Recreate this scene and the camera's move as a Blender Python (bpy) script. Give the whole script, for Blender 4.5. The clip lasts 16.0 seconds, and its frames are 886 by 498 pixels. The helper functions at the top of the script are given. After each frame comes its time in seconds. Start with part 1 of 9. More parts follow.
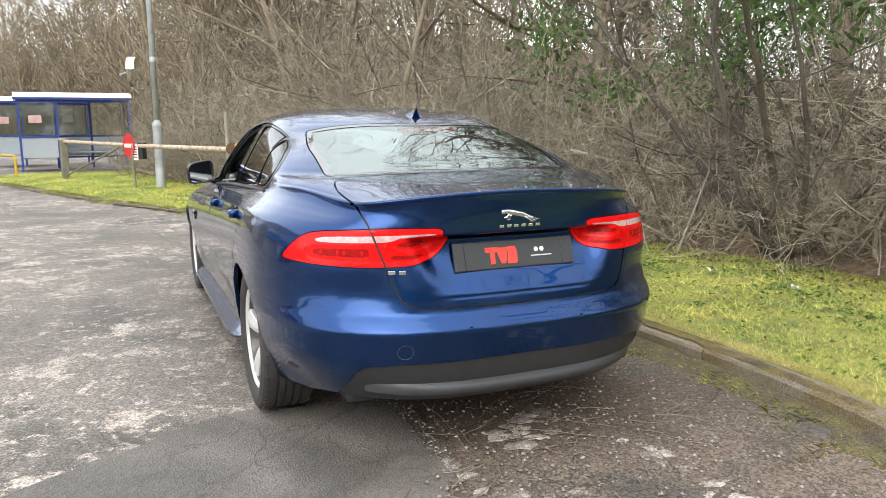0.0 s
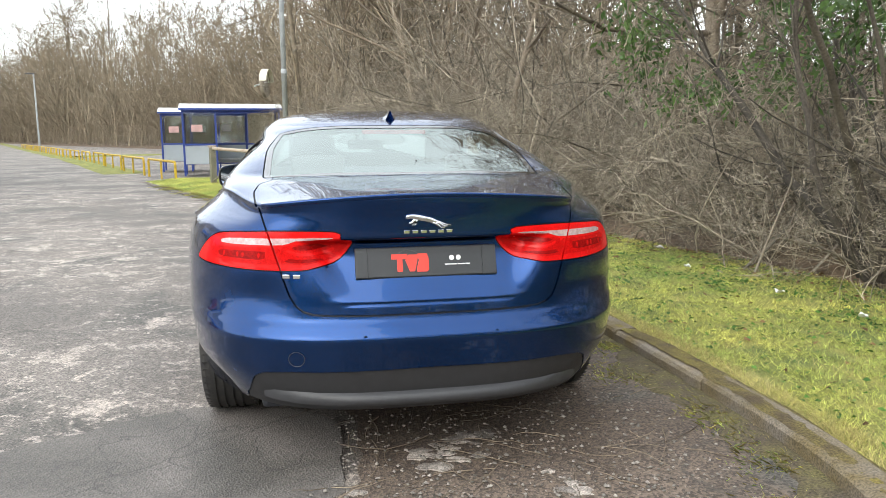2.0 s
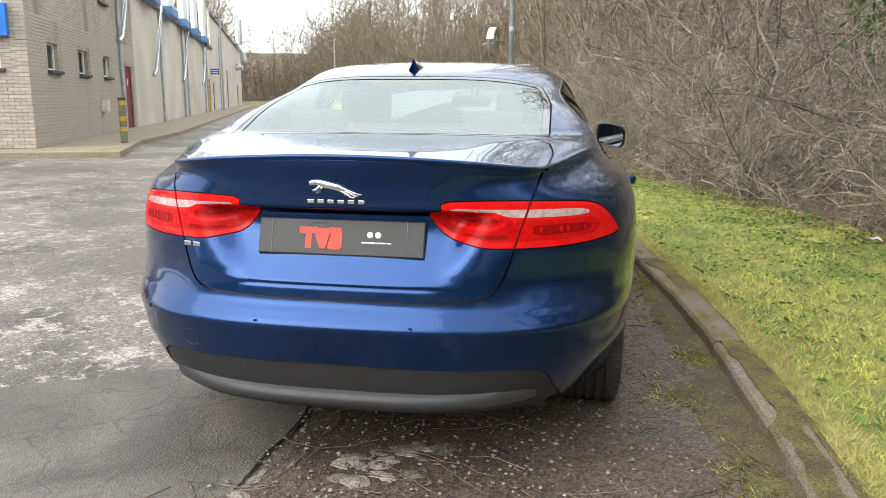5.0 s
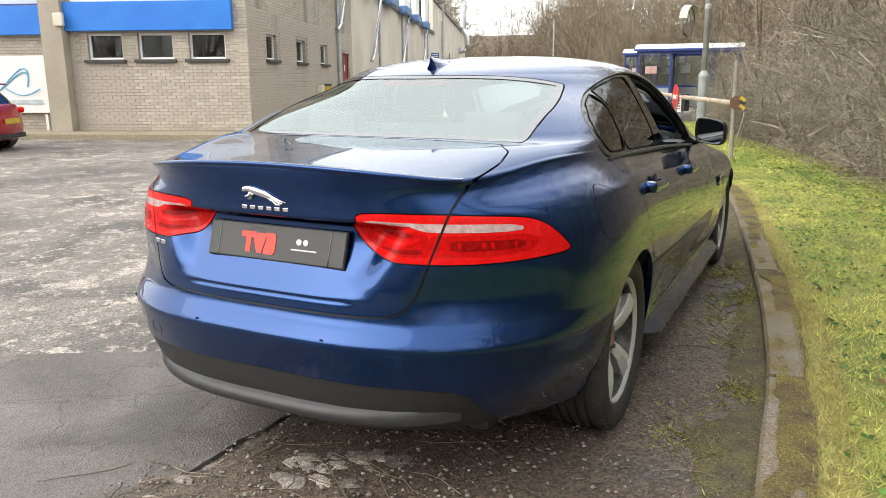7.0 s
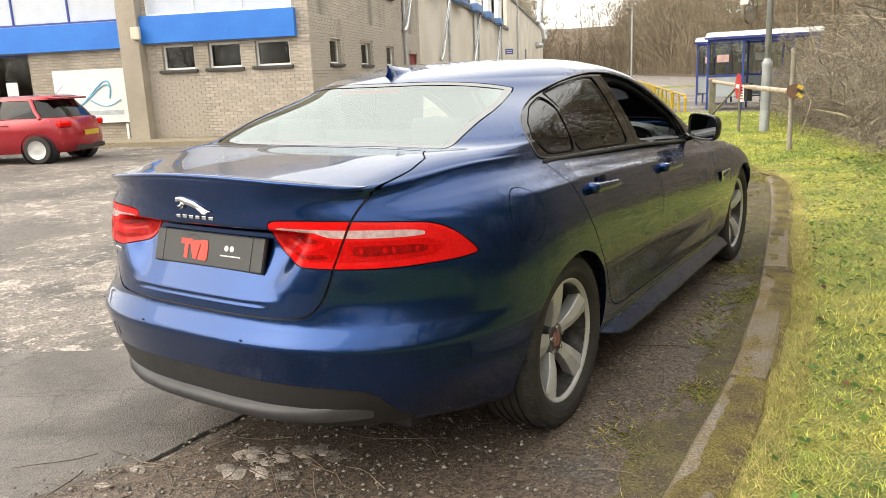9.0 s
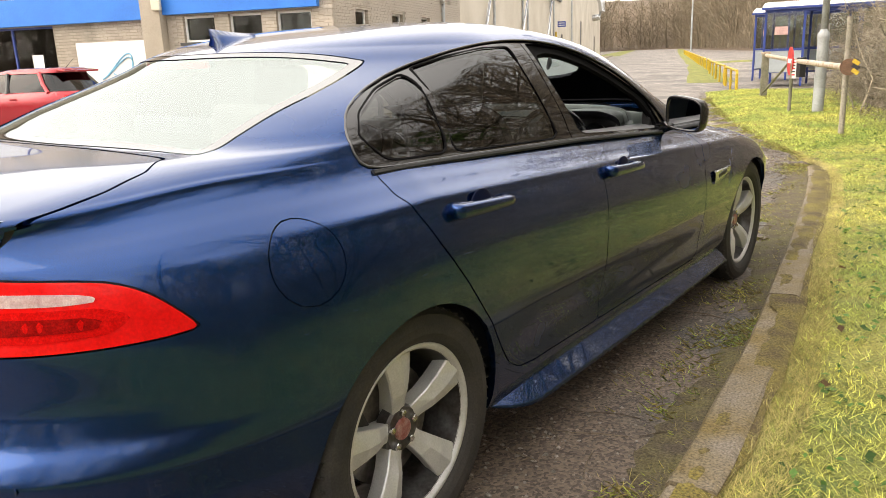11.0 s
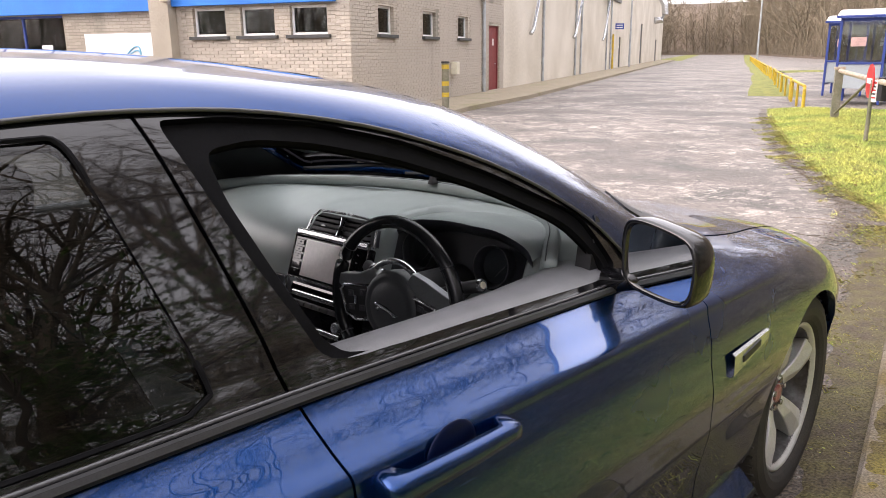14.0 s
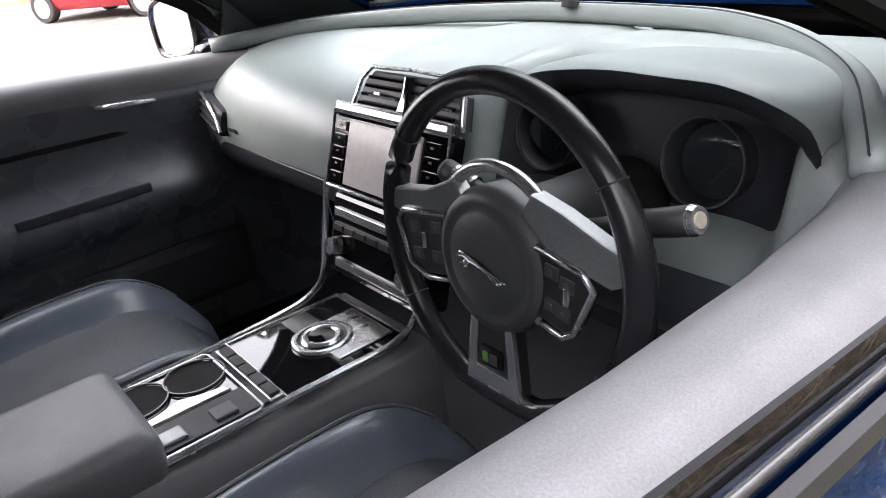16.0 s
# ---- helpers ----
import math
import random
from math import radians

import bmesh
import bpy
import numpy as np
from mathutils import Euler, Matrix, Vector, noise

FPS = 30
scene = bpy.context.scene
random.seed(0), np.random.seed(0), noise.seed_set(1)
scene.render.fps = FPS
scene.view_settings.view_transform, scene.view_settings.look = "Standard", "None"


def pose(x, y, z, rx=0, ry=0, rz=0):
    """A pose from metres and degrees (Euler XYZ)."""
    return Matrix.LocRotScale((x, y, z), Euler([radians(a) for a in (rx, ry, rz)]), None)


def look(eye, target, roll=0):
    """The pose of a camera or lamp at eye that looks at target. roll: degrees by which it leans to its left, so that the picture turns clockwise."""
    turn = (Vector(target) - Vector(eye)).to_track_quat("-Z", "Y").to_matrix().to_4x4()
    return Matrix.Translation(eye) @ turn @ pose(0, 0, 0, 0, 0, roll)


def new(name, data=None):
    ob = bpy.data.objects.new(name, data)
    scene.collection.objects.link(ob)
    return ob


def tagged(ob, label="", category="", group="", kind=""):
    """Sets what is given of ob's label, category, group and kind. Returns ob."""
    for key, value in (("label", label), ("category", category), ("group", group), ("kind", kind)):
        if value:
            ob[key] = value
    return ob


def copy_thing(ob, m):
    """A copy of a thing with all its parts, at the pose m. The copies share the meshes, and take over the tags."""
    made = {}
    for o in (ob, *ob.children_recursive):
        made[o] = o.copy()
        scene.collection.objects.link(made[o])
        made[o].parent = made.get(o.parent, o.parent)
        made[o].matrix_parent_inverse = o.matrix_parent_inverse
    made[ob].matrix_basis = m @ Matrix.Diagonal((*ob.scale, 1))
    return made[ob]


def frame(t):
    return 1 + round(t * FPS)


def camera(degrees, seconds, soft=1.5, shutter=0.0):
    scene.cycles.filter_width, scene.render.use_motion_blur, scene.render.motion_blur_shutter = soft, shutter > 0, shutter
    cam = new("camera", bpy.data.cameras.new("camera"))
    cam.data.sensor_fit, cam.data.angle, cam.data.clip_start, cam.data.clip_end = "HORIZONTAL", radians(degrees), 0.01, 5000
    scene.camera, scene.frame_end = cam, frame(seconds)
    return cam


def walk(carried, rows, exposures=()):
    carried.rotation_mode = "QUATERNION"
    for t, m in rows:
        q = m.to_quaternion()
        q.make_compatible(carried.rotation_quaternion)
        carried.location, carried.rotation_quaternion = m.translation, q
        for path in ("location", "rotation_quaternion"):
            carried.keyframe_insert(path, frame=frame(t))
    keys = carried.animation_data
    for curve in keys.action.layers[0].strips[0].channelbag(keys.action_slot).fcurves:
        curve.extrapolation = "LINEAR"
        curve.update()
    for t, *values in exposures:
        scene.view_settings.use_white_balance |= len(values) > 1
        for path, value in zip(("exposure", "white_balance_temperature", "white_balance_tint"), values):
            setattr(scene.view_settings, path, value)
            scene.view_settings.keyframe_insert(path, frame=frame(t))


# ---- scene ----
cam = camera(61.1, 16.0, soft=0.7)
PATH = [
    (0, (-1.385, -2.413, 1.287), (-0.61, -0.598, 0.961), -0.4),
    (0.5, (-1.118, -2.519, 1.295), (-0.426, -0.67, 0.977), -0.1),
    (1, (-0.917, -2.543, 1.285), (-0.324, -0.658, 0.974), -0.1),
    (1.5, (-0.677, -2.518, 1.265), (-0.196, -0.6, 0.965), -0.2),
    (2, (-0.449, -2.547, 1.246), (-0.078, -0.605, 0.948), -0.4),
    (2.5, (-0.225, -2.563, 1.261), (0.028, -0.603, 0.952), -0.7),
    (3, (-0.044, -2.47, 1.23), (0.101, -0.502, 0.902), -0.7),
    (3.5, (0.133, -2.38, 1.232), (0.165, -0.41, 0.892), -0.2),
    (4, (0.36, -2.278, 1.236), (0.28, -0.312, 0.88), -0.0),
    (4.5, (0.514, -2.2, 1.229), (0.321, -0.245, 0.857), 0.3),
    (5, (0.694, -2.029, 1.208), (0.353, -0.098, 0.815), 0.3),
    (5.2, (0.776, -1.975, 1.214), (0.362, -0.061, 0.811), 0.4),
    (7.3, (1.556, -1.629, 1.283), (0.638, 0.092, 0.843), -0.5),
    (7.5, (1.604, -1.615, 1.281), (0.668, 0.096, 0.841), -0.6),
    (8, (1.829, -1.604, 1.308), (0.845, 0.081, 0.869), -1.0),
    (8.2, (1.915, -1.611, 1.312), (0.913, 0.064, 0.88), -1.4),
    (10.5, (1.992, -0.657, 1.281), (0.821, 0.885, 0.779), -2.4),
    (11, (2.015, -0.325, 1.27), (0.832, 1.207, 0.768), -2.3),
    (11.5, (2.05, -0.021, 1.303), (0.865, 1.516, 0.819), -2.0),
    (12, (2.043, 0.324, 1.404), (0.855, 1.867, 0.952), -1.6),
    (12.5, (1.909, 0.648, 1.392), (0.706, 2.187, 0.963), -1.0),
    (13, (1.819, 0.991, 1.376), (0.586, 2.506, 0.946), -0.5),
    (13.5, (1.699, 1.294, 1.391), (0.432, 2.773, 0.936), -0.5),
    (14, (1.49, 1.535, 1.37), (0.202, 2.98, 0.865), -0.6),
    (14.5, (1.333, 1.759, 1.332), (0.027, 3.165, 0.769), -1.0),
    (15, (1.169, 1.984, 1.303), (-0.167, 3.329, 0.665), -1.9),
    (15.5, (0.985, 2.098, 1.223), (-0.395, 3.342, 0.483), -3.8),
    (16, (0.908, 2.166, 1.18), (-0.557, 3.241, 0.345), -7.3),
]
walk(cam, [(t, look(eye, target, roll)) for t, eye, target, roll in PATH], [(0, 0.11, 6400, 7), (2.5, 0.03, 6250, 6), (5, 0.02, 6400, 6), (8, 0.06, 6800, 8), (10.5, 0.28, 7400, 9), (12.0, 0.43, 7150, 19), (13.5, 0.34, 6750, 19), (14.5, 0.48, 6600, 19), (15.0, 0.74, 6550, 18), (15.5, 1.43, 6500, 17), (16.0, 1.72, 6500, 17)])

# ---- world and light ----
world = bpy.data.worlds.new("overcast_sky")
scene.world = world
world.use_nodes = True
wn, wl = world.node_tree.nodes, world.node_tree.links
wn.clear()
sky = wn.new("ShaderNodeTexSky")
sky.sky_type, sky.sun_disc = "NISHITA", False
sky.sun_elevation, sky.sun_rotation = radians(38), radians(215)
sky.air_density, sky.dust_density = 1.0, 4.0
blue, cloud, both, wout = wn.new("ShaderNodeBackground"), wn.new("ShaderNodeBackground"), wn.new("ShaderNodeAddShader"), wn.new("ShaderNodeOutputWorld")
blue.inputs["Strength"].default_value = 0.07
cloud.inputs["Color"].default_value, cloud.inputs["Strength"].default_value = (0.965, 0.975, 0.985, 1), 2.05
wl.new(sky.outputs[0], blue.inputs["Color"])
wl.new(blue.outputs[0], both.inputs[0])
wl.new(cloud.outputs[0], both.inputs[1])
wl.new(both.outputs[0], wout.inputs[0])
sun = new("sun", bpy.data.lights.new("sun", "SUN"))
sun.data.energy, sun.data.angle, sun.data.color = 1.5, radians(60), (1.0, 0.97, 0.93)
sun.matrix_world = look((-6, -8, 9), (0, 0, 0))
scene.view_settings.exposure = 0.0


# ---- materials ----
def mat(name, color, rough=0.6, metal=0.0, vary=0.25, scale=6.0, fine=60.0, bump=0.2, depth=0.004, coat=0.0, second=None, spread=0.5, islands=0.0, spec=0.5, objects=0.0):
    """A surface with grain at two scales: color drifts towards second in stains of size 1/scale, and relief of size 1/fine."""
    m = bpy.data.materials.new(name)
    m.use_nodes = True
    n, l = m.node_tree.nodes, m.node_tree.links
    b = n["Principled BSDF"]
    b.inputs["Metallic"].default_value = metal
    b.inputs["Coat Weight"].default_value = coat
    b.inputs["Coat Roughness"].default_value = 0.03
    b.inputs["Specular IOR Level"].default_value = spec
    tc = n.new("ShaderNodeTexCoord")
    big, small = n.new("ShaderNodeTexNoise"), n.new("ShaderNodeTexNoise")
    for t, s, d in ((big, scale, 5), (small, fine, 3)):
        t.inputs["Scale"].default_value, t.inputs["Detail"].default_value = s, d
        l.new(tc.outputs["Object"], t.inputs["Vector"])
    ramp = n.new("ShaderNodeValToRGB")
    ramp.color_ramp.elements[0].position, ramp.color_ramp.elements[1].position = spread - 0.17, spread + 0.17
    ramp.color_ramp.elements[0].color = (*color, 1)
    ramp.color_ramp.elements[1].color = (*(second or [c * (1 - vary) for c in color]), 1)
    l.new(big.outputs["Fac"], ramp.inputs["Fac"])
    hsv = n.new("ShaderNodeHueSaturation")
    mapr = n.new("ShaderNodeMapRange")
    mapr.inputs["From Min"].default_value, mapr.inputs["From Max"].default_value = 0.3, 0.7
    mapr.inputs["To Min"].default_value, mapr.inputs["To Max"].default_value = 1 - vary, 1 + vary
    l.new(small.outputs["Fac"], mapr.inputs["Value"])
    value = mapr.outputs["Result"]
    if islands or objects:
        src = n.new("ShaderNodeNewGeometry").outputs["Random Per Island"] if islands else n.new("ShaderNodeObjectInfo").outputs["Random"]
        r2, mul = n.new("ShaderNodeMapRange"), n.new("ShaderNodeMath")
        k = islands or objects
        r2.inputs["To Min"].default_value, r2.inputs["To Max"].default_value = 1 - k, 1 + k
        mul.operation = "MULTIPLY"
        l.new(src, r2.inputs["Value"])
        l.new(r2.outputs["Result"], mul.inputs[0])
        l.new(value, mul.inputs[1])
        value = mul.outputs[0]
    l.new(value, hsv.inputs["Value"])
    l.new(ramp.outputs["Color"], hsv.inputs["Color"])
    l.new(hsv.outputs["Color"], b.inputs["Base Color"])
    rr = n.new("ShaderNodeMapRange")
    rr.inputs["To Min"].default_value, rr.inputs["To Max"].default_value = max(rough - 0.08 * (rough > 0.1), 0.0), min(rough + 0.08 * (rough > 0.1), 1.0)
    l.new(big.outputs["Fac"], rr.inputs["Value"])
    l.new(rr.outputs["Result"], b.inputs["Roughness"])
    if bump:
        bp = n.new("ShaderNodeBump")
        bp.inputs["Strength"].default_value, bp.inputs["Distance"].default_value = bump, depth
        l.new(small.outputs["Fac"], bp.inputs["Height"])
        l.new(bp.outputs["Normal"], b.inputs["Normal"])
    return m


def glass(name, tint, gloss=1.0, rough=0.0, ior=1.6, sheen=(1.0, 1.0, 1.0)):
    """A thin pane: mirror by Fresnel, else clear and tinted."""
    m = bpy.data.materials.new(name)
    m.use_nodes = True
    n, l = m.node_tree.nodes, m.node_tree.links
    n.remove(n["Principled BSDF"])
    fr, tr, gl, mix = n.new("ShaderNodeFresnel"), n.new("ShaderNodeBsdfTransparent"), n.new("ShaderNodeBsdfGlossy"), n.new("ShaderNodeMixShader")
    fr.inputs["IOR"].default_value = ior
    tr.inputs["Color"].default_value = (*tint, 1)
    gl.inputs["Roughness"].default_value = rough
    gl.inputs["Color"].default_value = (gloss * sheen[0], gloss * sheen[1], gloss * sheen[2], 1)
    l.new(fr.outputs[0], mix.inputs[0])
    l.new(tr.outputs[0], mix.inputs[1])
    l.new(gl.outputs[0], mix.inputs[2])
    l.new(mix.outputs[0], n["Material Output"].inputs["Surface"])
    return m


def paint(name, color, fleck, metal=0.75):
    """Metallic car paint under clear coat, with fine flakes."""
    m = mat(name, color, 0.25, metal, 0.12, 3.0, 900.0, 0.03, 0.0005, 1.0, fleck)
    m.node_tree.nodes["Principled BSDF"].inputs["Coat Roughness"].default_value = 0.015
    m.node_tree.nodes["Principled BSDF"].inputs["Coat IOR"].default_value = 1.38
    return m


PAINT = paint("blue_metallic_paint", (0.0020, 0.031, 0.126), (0.0024, 0.037, 0.150), 0.9)
BLACK_GLOSS = mat("black_gloss_trim", (0.006, 0.006, 0.007), 0.03, 0, 0.1, 20, 300, 0.01, 0.0005, 0.0, spec=0.75)
BLACK_PLASTIC = mat("black_plastic", (0.024, 0.024, 0.026), 0.5, 0, 0.15, 20, 500, 0.25, 0.0008)
GREY_PLASTIC = mat("grey_plastic", (0.085, 0.085, 0.09), 0.42, 0, 0.15, 20, 500, 0.2, 0.0008)
LIP_GREY = mat("lip_grey_plastic", (0.036, 0.036, 0.039), 0.45, 0, 0.15, 20, 500, 0.2, 0.0008)
RUBBER = mat("tyre_rubber", (0.022, 0.022, 0.022), 0.75, 0, 0.25, 12, 200, 0.3, 0.001, second=(0.045, 0.04, 0.036))
ALLOY = mat("silver_alloy", (0.62, 0.62, 0.61), 0.32, 0.3, 0.08, 15, 200, 0.05, 0.0005)
ALLOY_DARK = mat("dark_alloy", (0.17, 0.17, 0.172), 0.4, 0.7, 0.2, 15, 100, 0.1, 0.0005, second=(0.06, 0.05, 0.045))
CHROME = mat("chrome", (0.75, 0.76, 0.77), 0.06, 1.0, 0.03, 20, 300, 0.0)
SATIN = mat("satin_silver", (0.58, 0.59, 0.60), 0.25, 0.85, 0.05, 20, 300, 0.05, 0.0003)
DISC = mat("brake_steel", (0.22, 0.2, 0.18), 0.4, 0.8, 0.2, 20, 100, 0.1)
LAMP_RED = mat("red_lamp_lens", (0.72, 0.008, 0.009), 0.25, 0, 0.12, 25, 160, 0.04, 0.001, 0.4, (0.64, 0.005, 0.005), spec=0.05)
LAMP_DEEP = mat("deep_red_lamp", (0.46, 0.004, 0.004), 0.25, 0, 0.25, 60, 260, 0.1, 0.002, 0.1, (0.58, 0.006, 0.006), spec=0.05)
LAMP_SMOKE = mat("smoked_lamp_core", (0.20, 0.003, 0.003), 0.2, 0, 0.3, 90, 300, 0.1, 0.002, 0.1, (0.32, 0.005, 0.005), spec=0.05)
LAMP_CLEAR = mat("clear_lamp_lens", (0.62, 0.48, 0.47), 0.15, 0.1, 0.15, 60, 300, 0.1, 0.002, 0.6, (0.48, 0.30, 0.30))
GLASS_REAR = glass("rear_glass", (0.66, 0.75, 0.72), 1.0, 0.0, 3.5, (0.92, 1.0, 0.97))
GLASS_BAND = glass("rear_glass_border", (0.03, 0.03, 0.03), 1.0, 0.02, 3.6)
GLASS_DARK = glass("privacy_glass", (0.09, 0.105, 0.105), 1.0, 0.0, 1.52)
GLASS_CLEAR = glass("clear_glass", (0.90, 0.94, 0.92), 1.0, 0.0, 1.45)
GLASS_BUILDING = glass("building_glass", (0.55, 0.6, 0.6), 1.0, 0.02)
MIRROR = mat("mirror_glass", (0.85, 0.87, 0.88), 0.0, 1.0, 0.0, 5, 5, 0.0)
PLATE_GREY = mat("dark_grey_plate", (0.035, 0.037, 0.04), 0.35, 0, 0.1, 10, 400, 0.05)
PRINT_RED = mat("red_print", (0.72, 0.055, 0.035), 0.4, 0, 0.05, 10, 300, 0)
PRINT_WHITE = mat("white_print", (0.75, 0.75, 0.75), 0.5, 0, 0.05, 10, 300, 0)
LEATHER = mat("black_leather", (0.115, 0.135, 0.170), 0.22, 0, 0.15, 12, 700, 0.35, 0.0006)
LEATHER_GREY = mat("dark_grey_leather", (0.165, 0.166, 0.175), 0.42, 0, 0.15, 12, 700, 0.35, 0.0006)
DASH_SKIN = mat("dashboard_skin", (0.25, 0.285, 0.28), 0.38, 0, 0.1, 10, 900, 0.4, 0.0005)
CABIN_DARK = mat("cabin_dark", (0.030, 0.032, 0.040), 0.45, 0, 0.2, 10, 400, 0.2, 0.0006)
WELL_BLACK = mat("matt_black_rubber", (0.005, 0.005, 0.006), 0.8, 0, 0.2, 20, 300, 0.1, spec=0.12)
HEADLINER = mat("headliner_cloth", (0.030, 0.033, 0.036), 0.9, 0, 0.15, 10, 900, 0.3, 0.0005)
# the screen is off; its pale pinkish base paints in the bright reflection
SCREEN = mat("screen_glass", (0.78, 0.72, 0.71), 0.25, 0, 0.05, 10, 100, 0, 0, 0.5)
BARK = mat("grey_brown_bark", (0.22, 0.175, 0.125), 0.9, 0, 0.35, 3, 60, 0.3, 0.004, second=(0.14, 0.11, 0.078), islands=0.5)
DARK_BARK = mat("dark_damp_bark", (0.105, 0.088, 0.070), 0.9, 0, 0.35, 3, 60, 0.3, 0.004, second=(0.06, 0.05, 0.04), islands=0.4)
BARK_PALE = mat("pale_bark", (0.27, 0.225, 0.17), 0.9, 0, 0.3, 3, 60, 0.3, 0.004, second=(0.17, 0.135, 0.10), islands=0.35)
# brown bark, lightened to put the haze of distance into its colour
FAR_BARK = mat("far_brown_bark", (0.27, 0.22, 0.155), 0.9, 0, 0.35, 0.25, 6, 0, second=(0.19, 0.155, 0.105), islands=0.4)
TWIG = mat("brown_twigs", (0.37, 0.32, 0.245), 0.9, 0, 0.3, 2, 40, 0, second=(0.165, 0.141, 0.107), islands=0.75)
LEAF = mat("evergreen_leaf", (0.12, 0.19, 0.055), 0.4, 0, 0.3, 3, 40, 0.1, 0.001, second=(0.06, 0.115, 0.03), islands=0.5)
DRY_LEAF = mat("dry_leaf", (0.24, 0.14, 0.07), 0.85, 0, 0.3, 5, 60, 0.1, 0.001, second=(0.14, 0.08, 0.04), islands=0.5)
GRASS = mat("grass_blades", (0.66, 0.64, 0.17), 0.55, 0, 0.4, 1.4, 20, 0, second=(0.30, 0.40, 0.10), islands=0.8)


def thin_leaf(m, share=0.45):
    """Lets light through blades and leaves."""
    n, l = m.node_tree.nodes, m.node_tree.links
    b = n["Principled BSDF"]
    tr, mix = n.new("ShaderNodeBsdfTranslucent"), n.new("ShaderNodeMixShader")
    mix.inputs[0].default_value = share
    l.new(b.inputs["Base Color"].links[0].from_socket, tr.inputs["Color"])
    l.new(b.outputs[0], mix.inputs[1])
    l.new(tr.outputs[0], mix.inputs[2])
    l.new(mix.outputs[0], n["Material Output"].inputs["Surface"])


STRAW = mat("dry_grass", (0.66, 0.58, 0.26), 0.85, 0, 0.25, 1.2, 20, 0, second=(0.38, 0.32, 0.12), islands=0.5)
WEED = mat("weed_leaf", (0.10, 0.22, 0.035), 0.5, 0, 0.3, 3, 40, 0.1, 0.001, second=(0.05, 0.12, 0.02), islands=0.5)
for m_ in (GRASS, STRAW, LEAF, DRY_LEAF, WEED):
    thin_leaf(m_)
STONE = mat("loose_stone", (0.27, 0.245, 0.215), 0.9, 0, 0.3, 20, 120, 0.4, 0.003, islands=0.5)
STEEL = mat("galvanised_steel", (0.46, 0.49, 0.51), 0.5, 0.1, 0.2, 4, 60, 0.1, 0.002, second=(0.3, 0.31, 0.31))
YELLOW = mat("yellow_paint", (0.62, 0.42, 0.02), 0.55, 0, 0.25, 5, 50, 0.2, 0.002, second=(0.45, 0.31, 0.04))
BLUE_PAINT = mat("blue_paint", (0.035, 0.07, 0.32), 0.45, 0, 0.2, 5, 50, 0.1, 0.002)
FASCIA = mat("blue_fascia", (0.02, 0.17, 0.62), 0.45, 0, 0.08, 2, 40, 0.05, 0.002, second=(0.025, 0.20, 0.66))
WHITE = mat("white_paint", (0.78, 0.78, 0.77), 0.5, 0, 0.08, 3, 50, 0.05, 0.002)
CREAM = mat("cream_plastic", (0.68, 0.63, 0.5), 0.5, 0, 0.15, 6, 60, 0.1)
WOOD_GREY = mat("grey_weathered_pole", (0.33, 0.30, 0.25), 0.85, 0, 0.3, 4, 50, 0.4, 0.004, second=(0.22, 0.20, 0.15))
WOOD_OLD = mat("weathered_wood", (0.24, 0.22, 0.17), 0.85, 0, 0.3, 5, 50, 0.4, 0.004, second=(0.15, 0.15, 0.1))
RUST_POLE = mat("flaking_white_pole", (0.5, 0.43, 0.34), 0.7, 0.1, 0.25, 14, 60, 0.3, 0.003, second=(0.27, 0.15, 0.08), spread=0.58)
SIGN_RED = mat("sign_red", (0.55, 0.02, 0.02), 0.4, 0, 0.15, 5, 60, 0)
DOOR_RED = mat("maroon_paint", (0.20, 0.018, 0.022), 0.5, 0, 0.15, 4, 50, 0.1)
CAR_RED = paint("red_car_paint", (0.33, 0.012, 0.022), (0.38, 0.014, 0.025), 0.3)
# near-black colour that stands in for the shade of unlit rooms
ROOM_SHADE = mat("dark_interior", (0.012, 0.012, 0.013), 0.9, 0, 0.2, 5, 50, 0)
CONCRETE = mat("kerb_concrete", (0.20, 0.17, 0.135), 0.92, 0, 0.5, 5, 130, 0.9, 0.006, second=(0.155, 0.115, 0.045), spread=0.50, objects=0.15)
PAVING = mat("old_paving", (0.29, 0.245, 0.175), 0.92, 0, 0.35, 0.9, 40, 0.5, 0.006, second=(0.165, 0.17, 0.05), spread=0.7)
ROOF_GREY = mat("grey_sheet", (0.5, 0.52, 0.53), 0.5, 0.3, 0.15, 2, 40, 0.1)


def mixnode(m, fac, a, b):
    x = m.node_tree.nodes.new("ShaderNodeMix")
    x.data_type = "RGBA"
    for sock, v in (("Factor", fac),):
        if isinstance(v, float):
            x.inputs[0].default_value = v
        else:
            m.node_tree.links.new(v, x.inputs[0])
    for i, v in ((6, a), (7, b)):
        if isinstance(v, tuple):
            x.inputs[i].default_value = (*v, 1)
        else:
            m.node_tree.links.new(v, x.inputs[i])
    return x.outputs[2]


def tex(m, kind, scale, coord="Object", **kw):
    n, l = m.node_tree.nodes, m.node_tree.links
    tc = n.new("ShaderNodeTexCoord")
    t = n.new(kind)
    t.inputs["Scale"].default_value = scale
    for k, v in kw.items():
        t.inputs[k].default_value = v
    l.new(tc.outputs[coord], t.inputs["Vector"])
    return t


def ramped(m, sock, lo, hi):
    r = m.node_tree.nodes.new("ShaderNodeMapRange")
    r.inputs["From Min"].default_value, r.inputs["From Max"].default_value = lo, hi
    r.interpolation_type = "SMOOTHSTEP"
    m.node_tree.links.new(sock, r.inputs["Value"])
    return r.outputs["Result"]


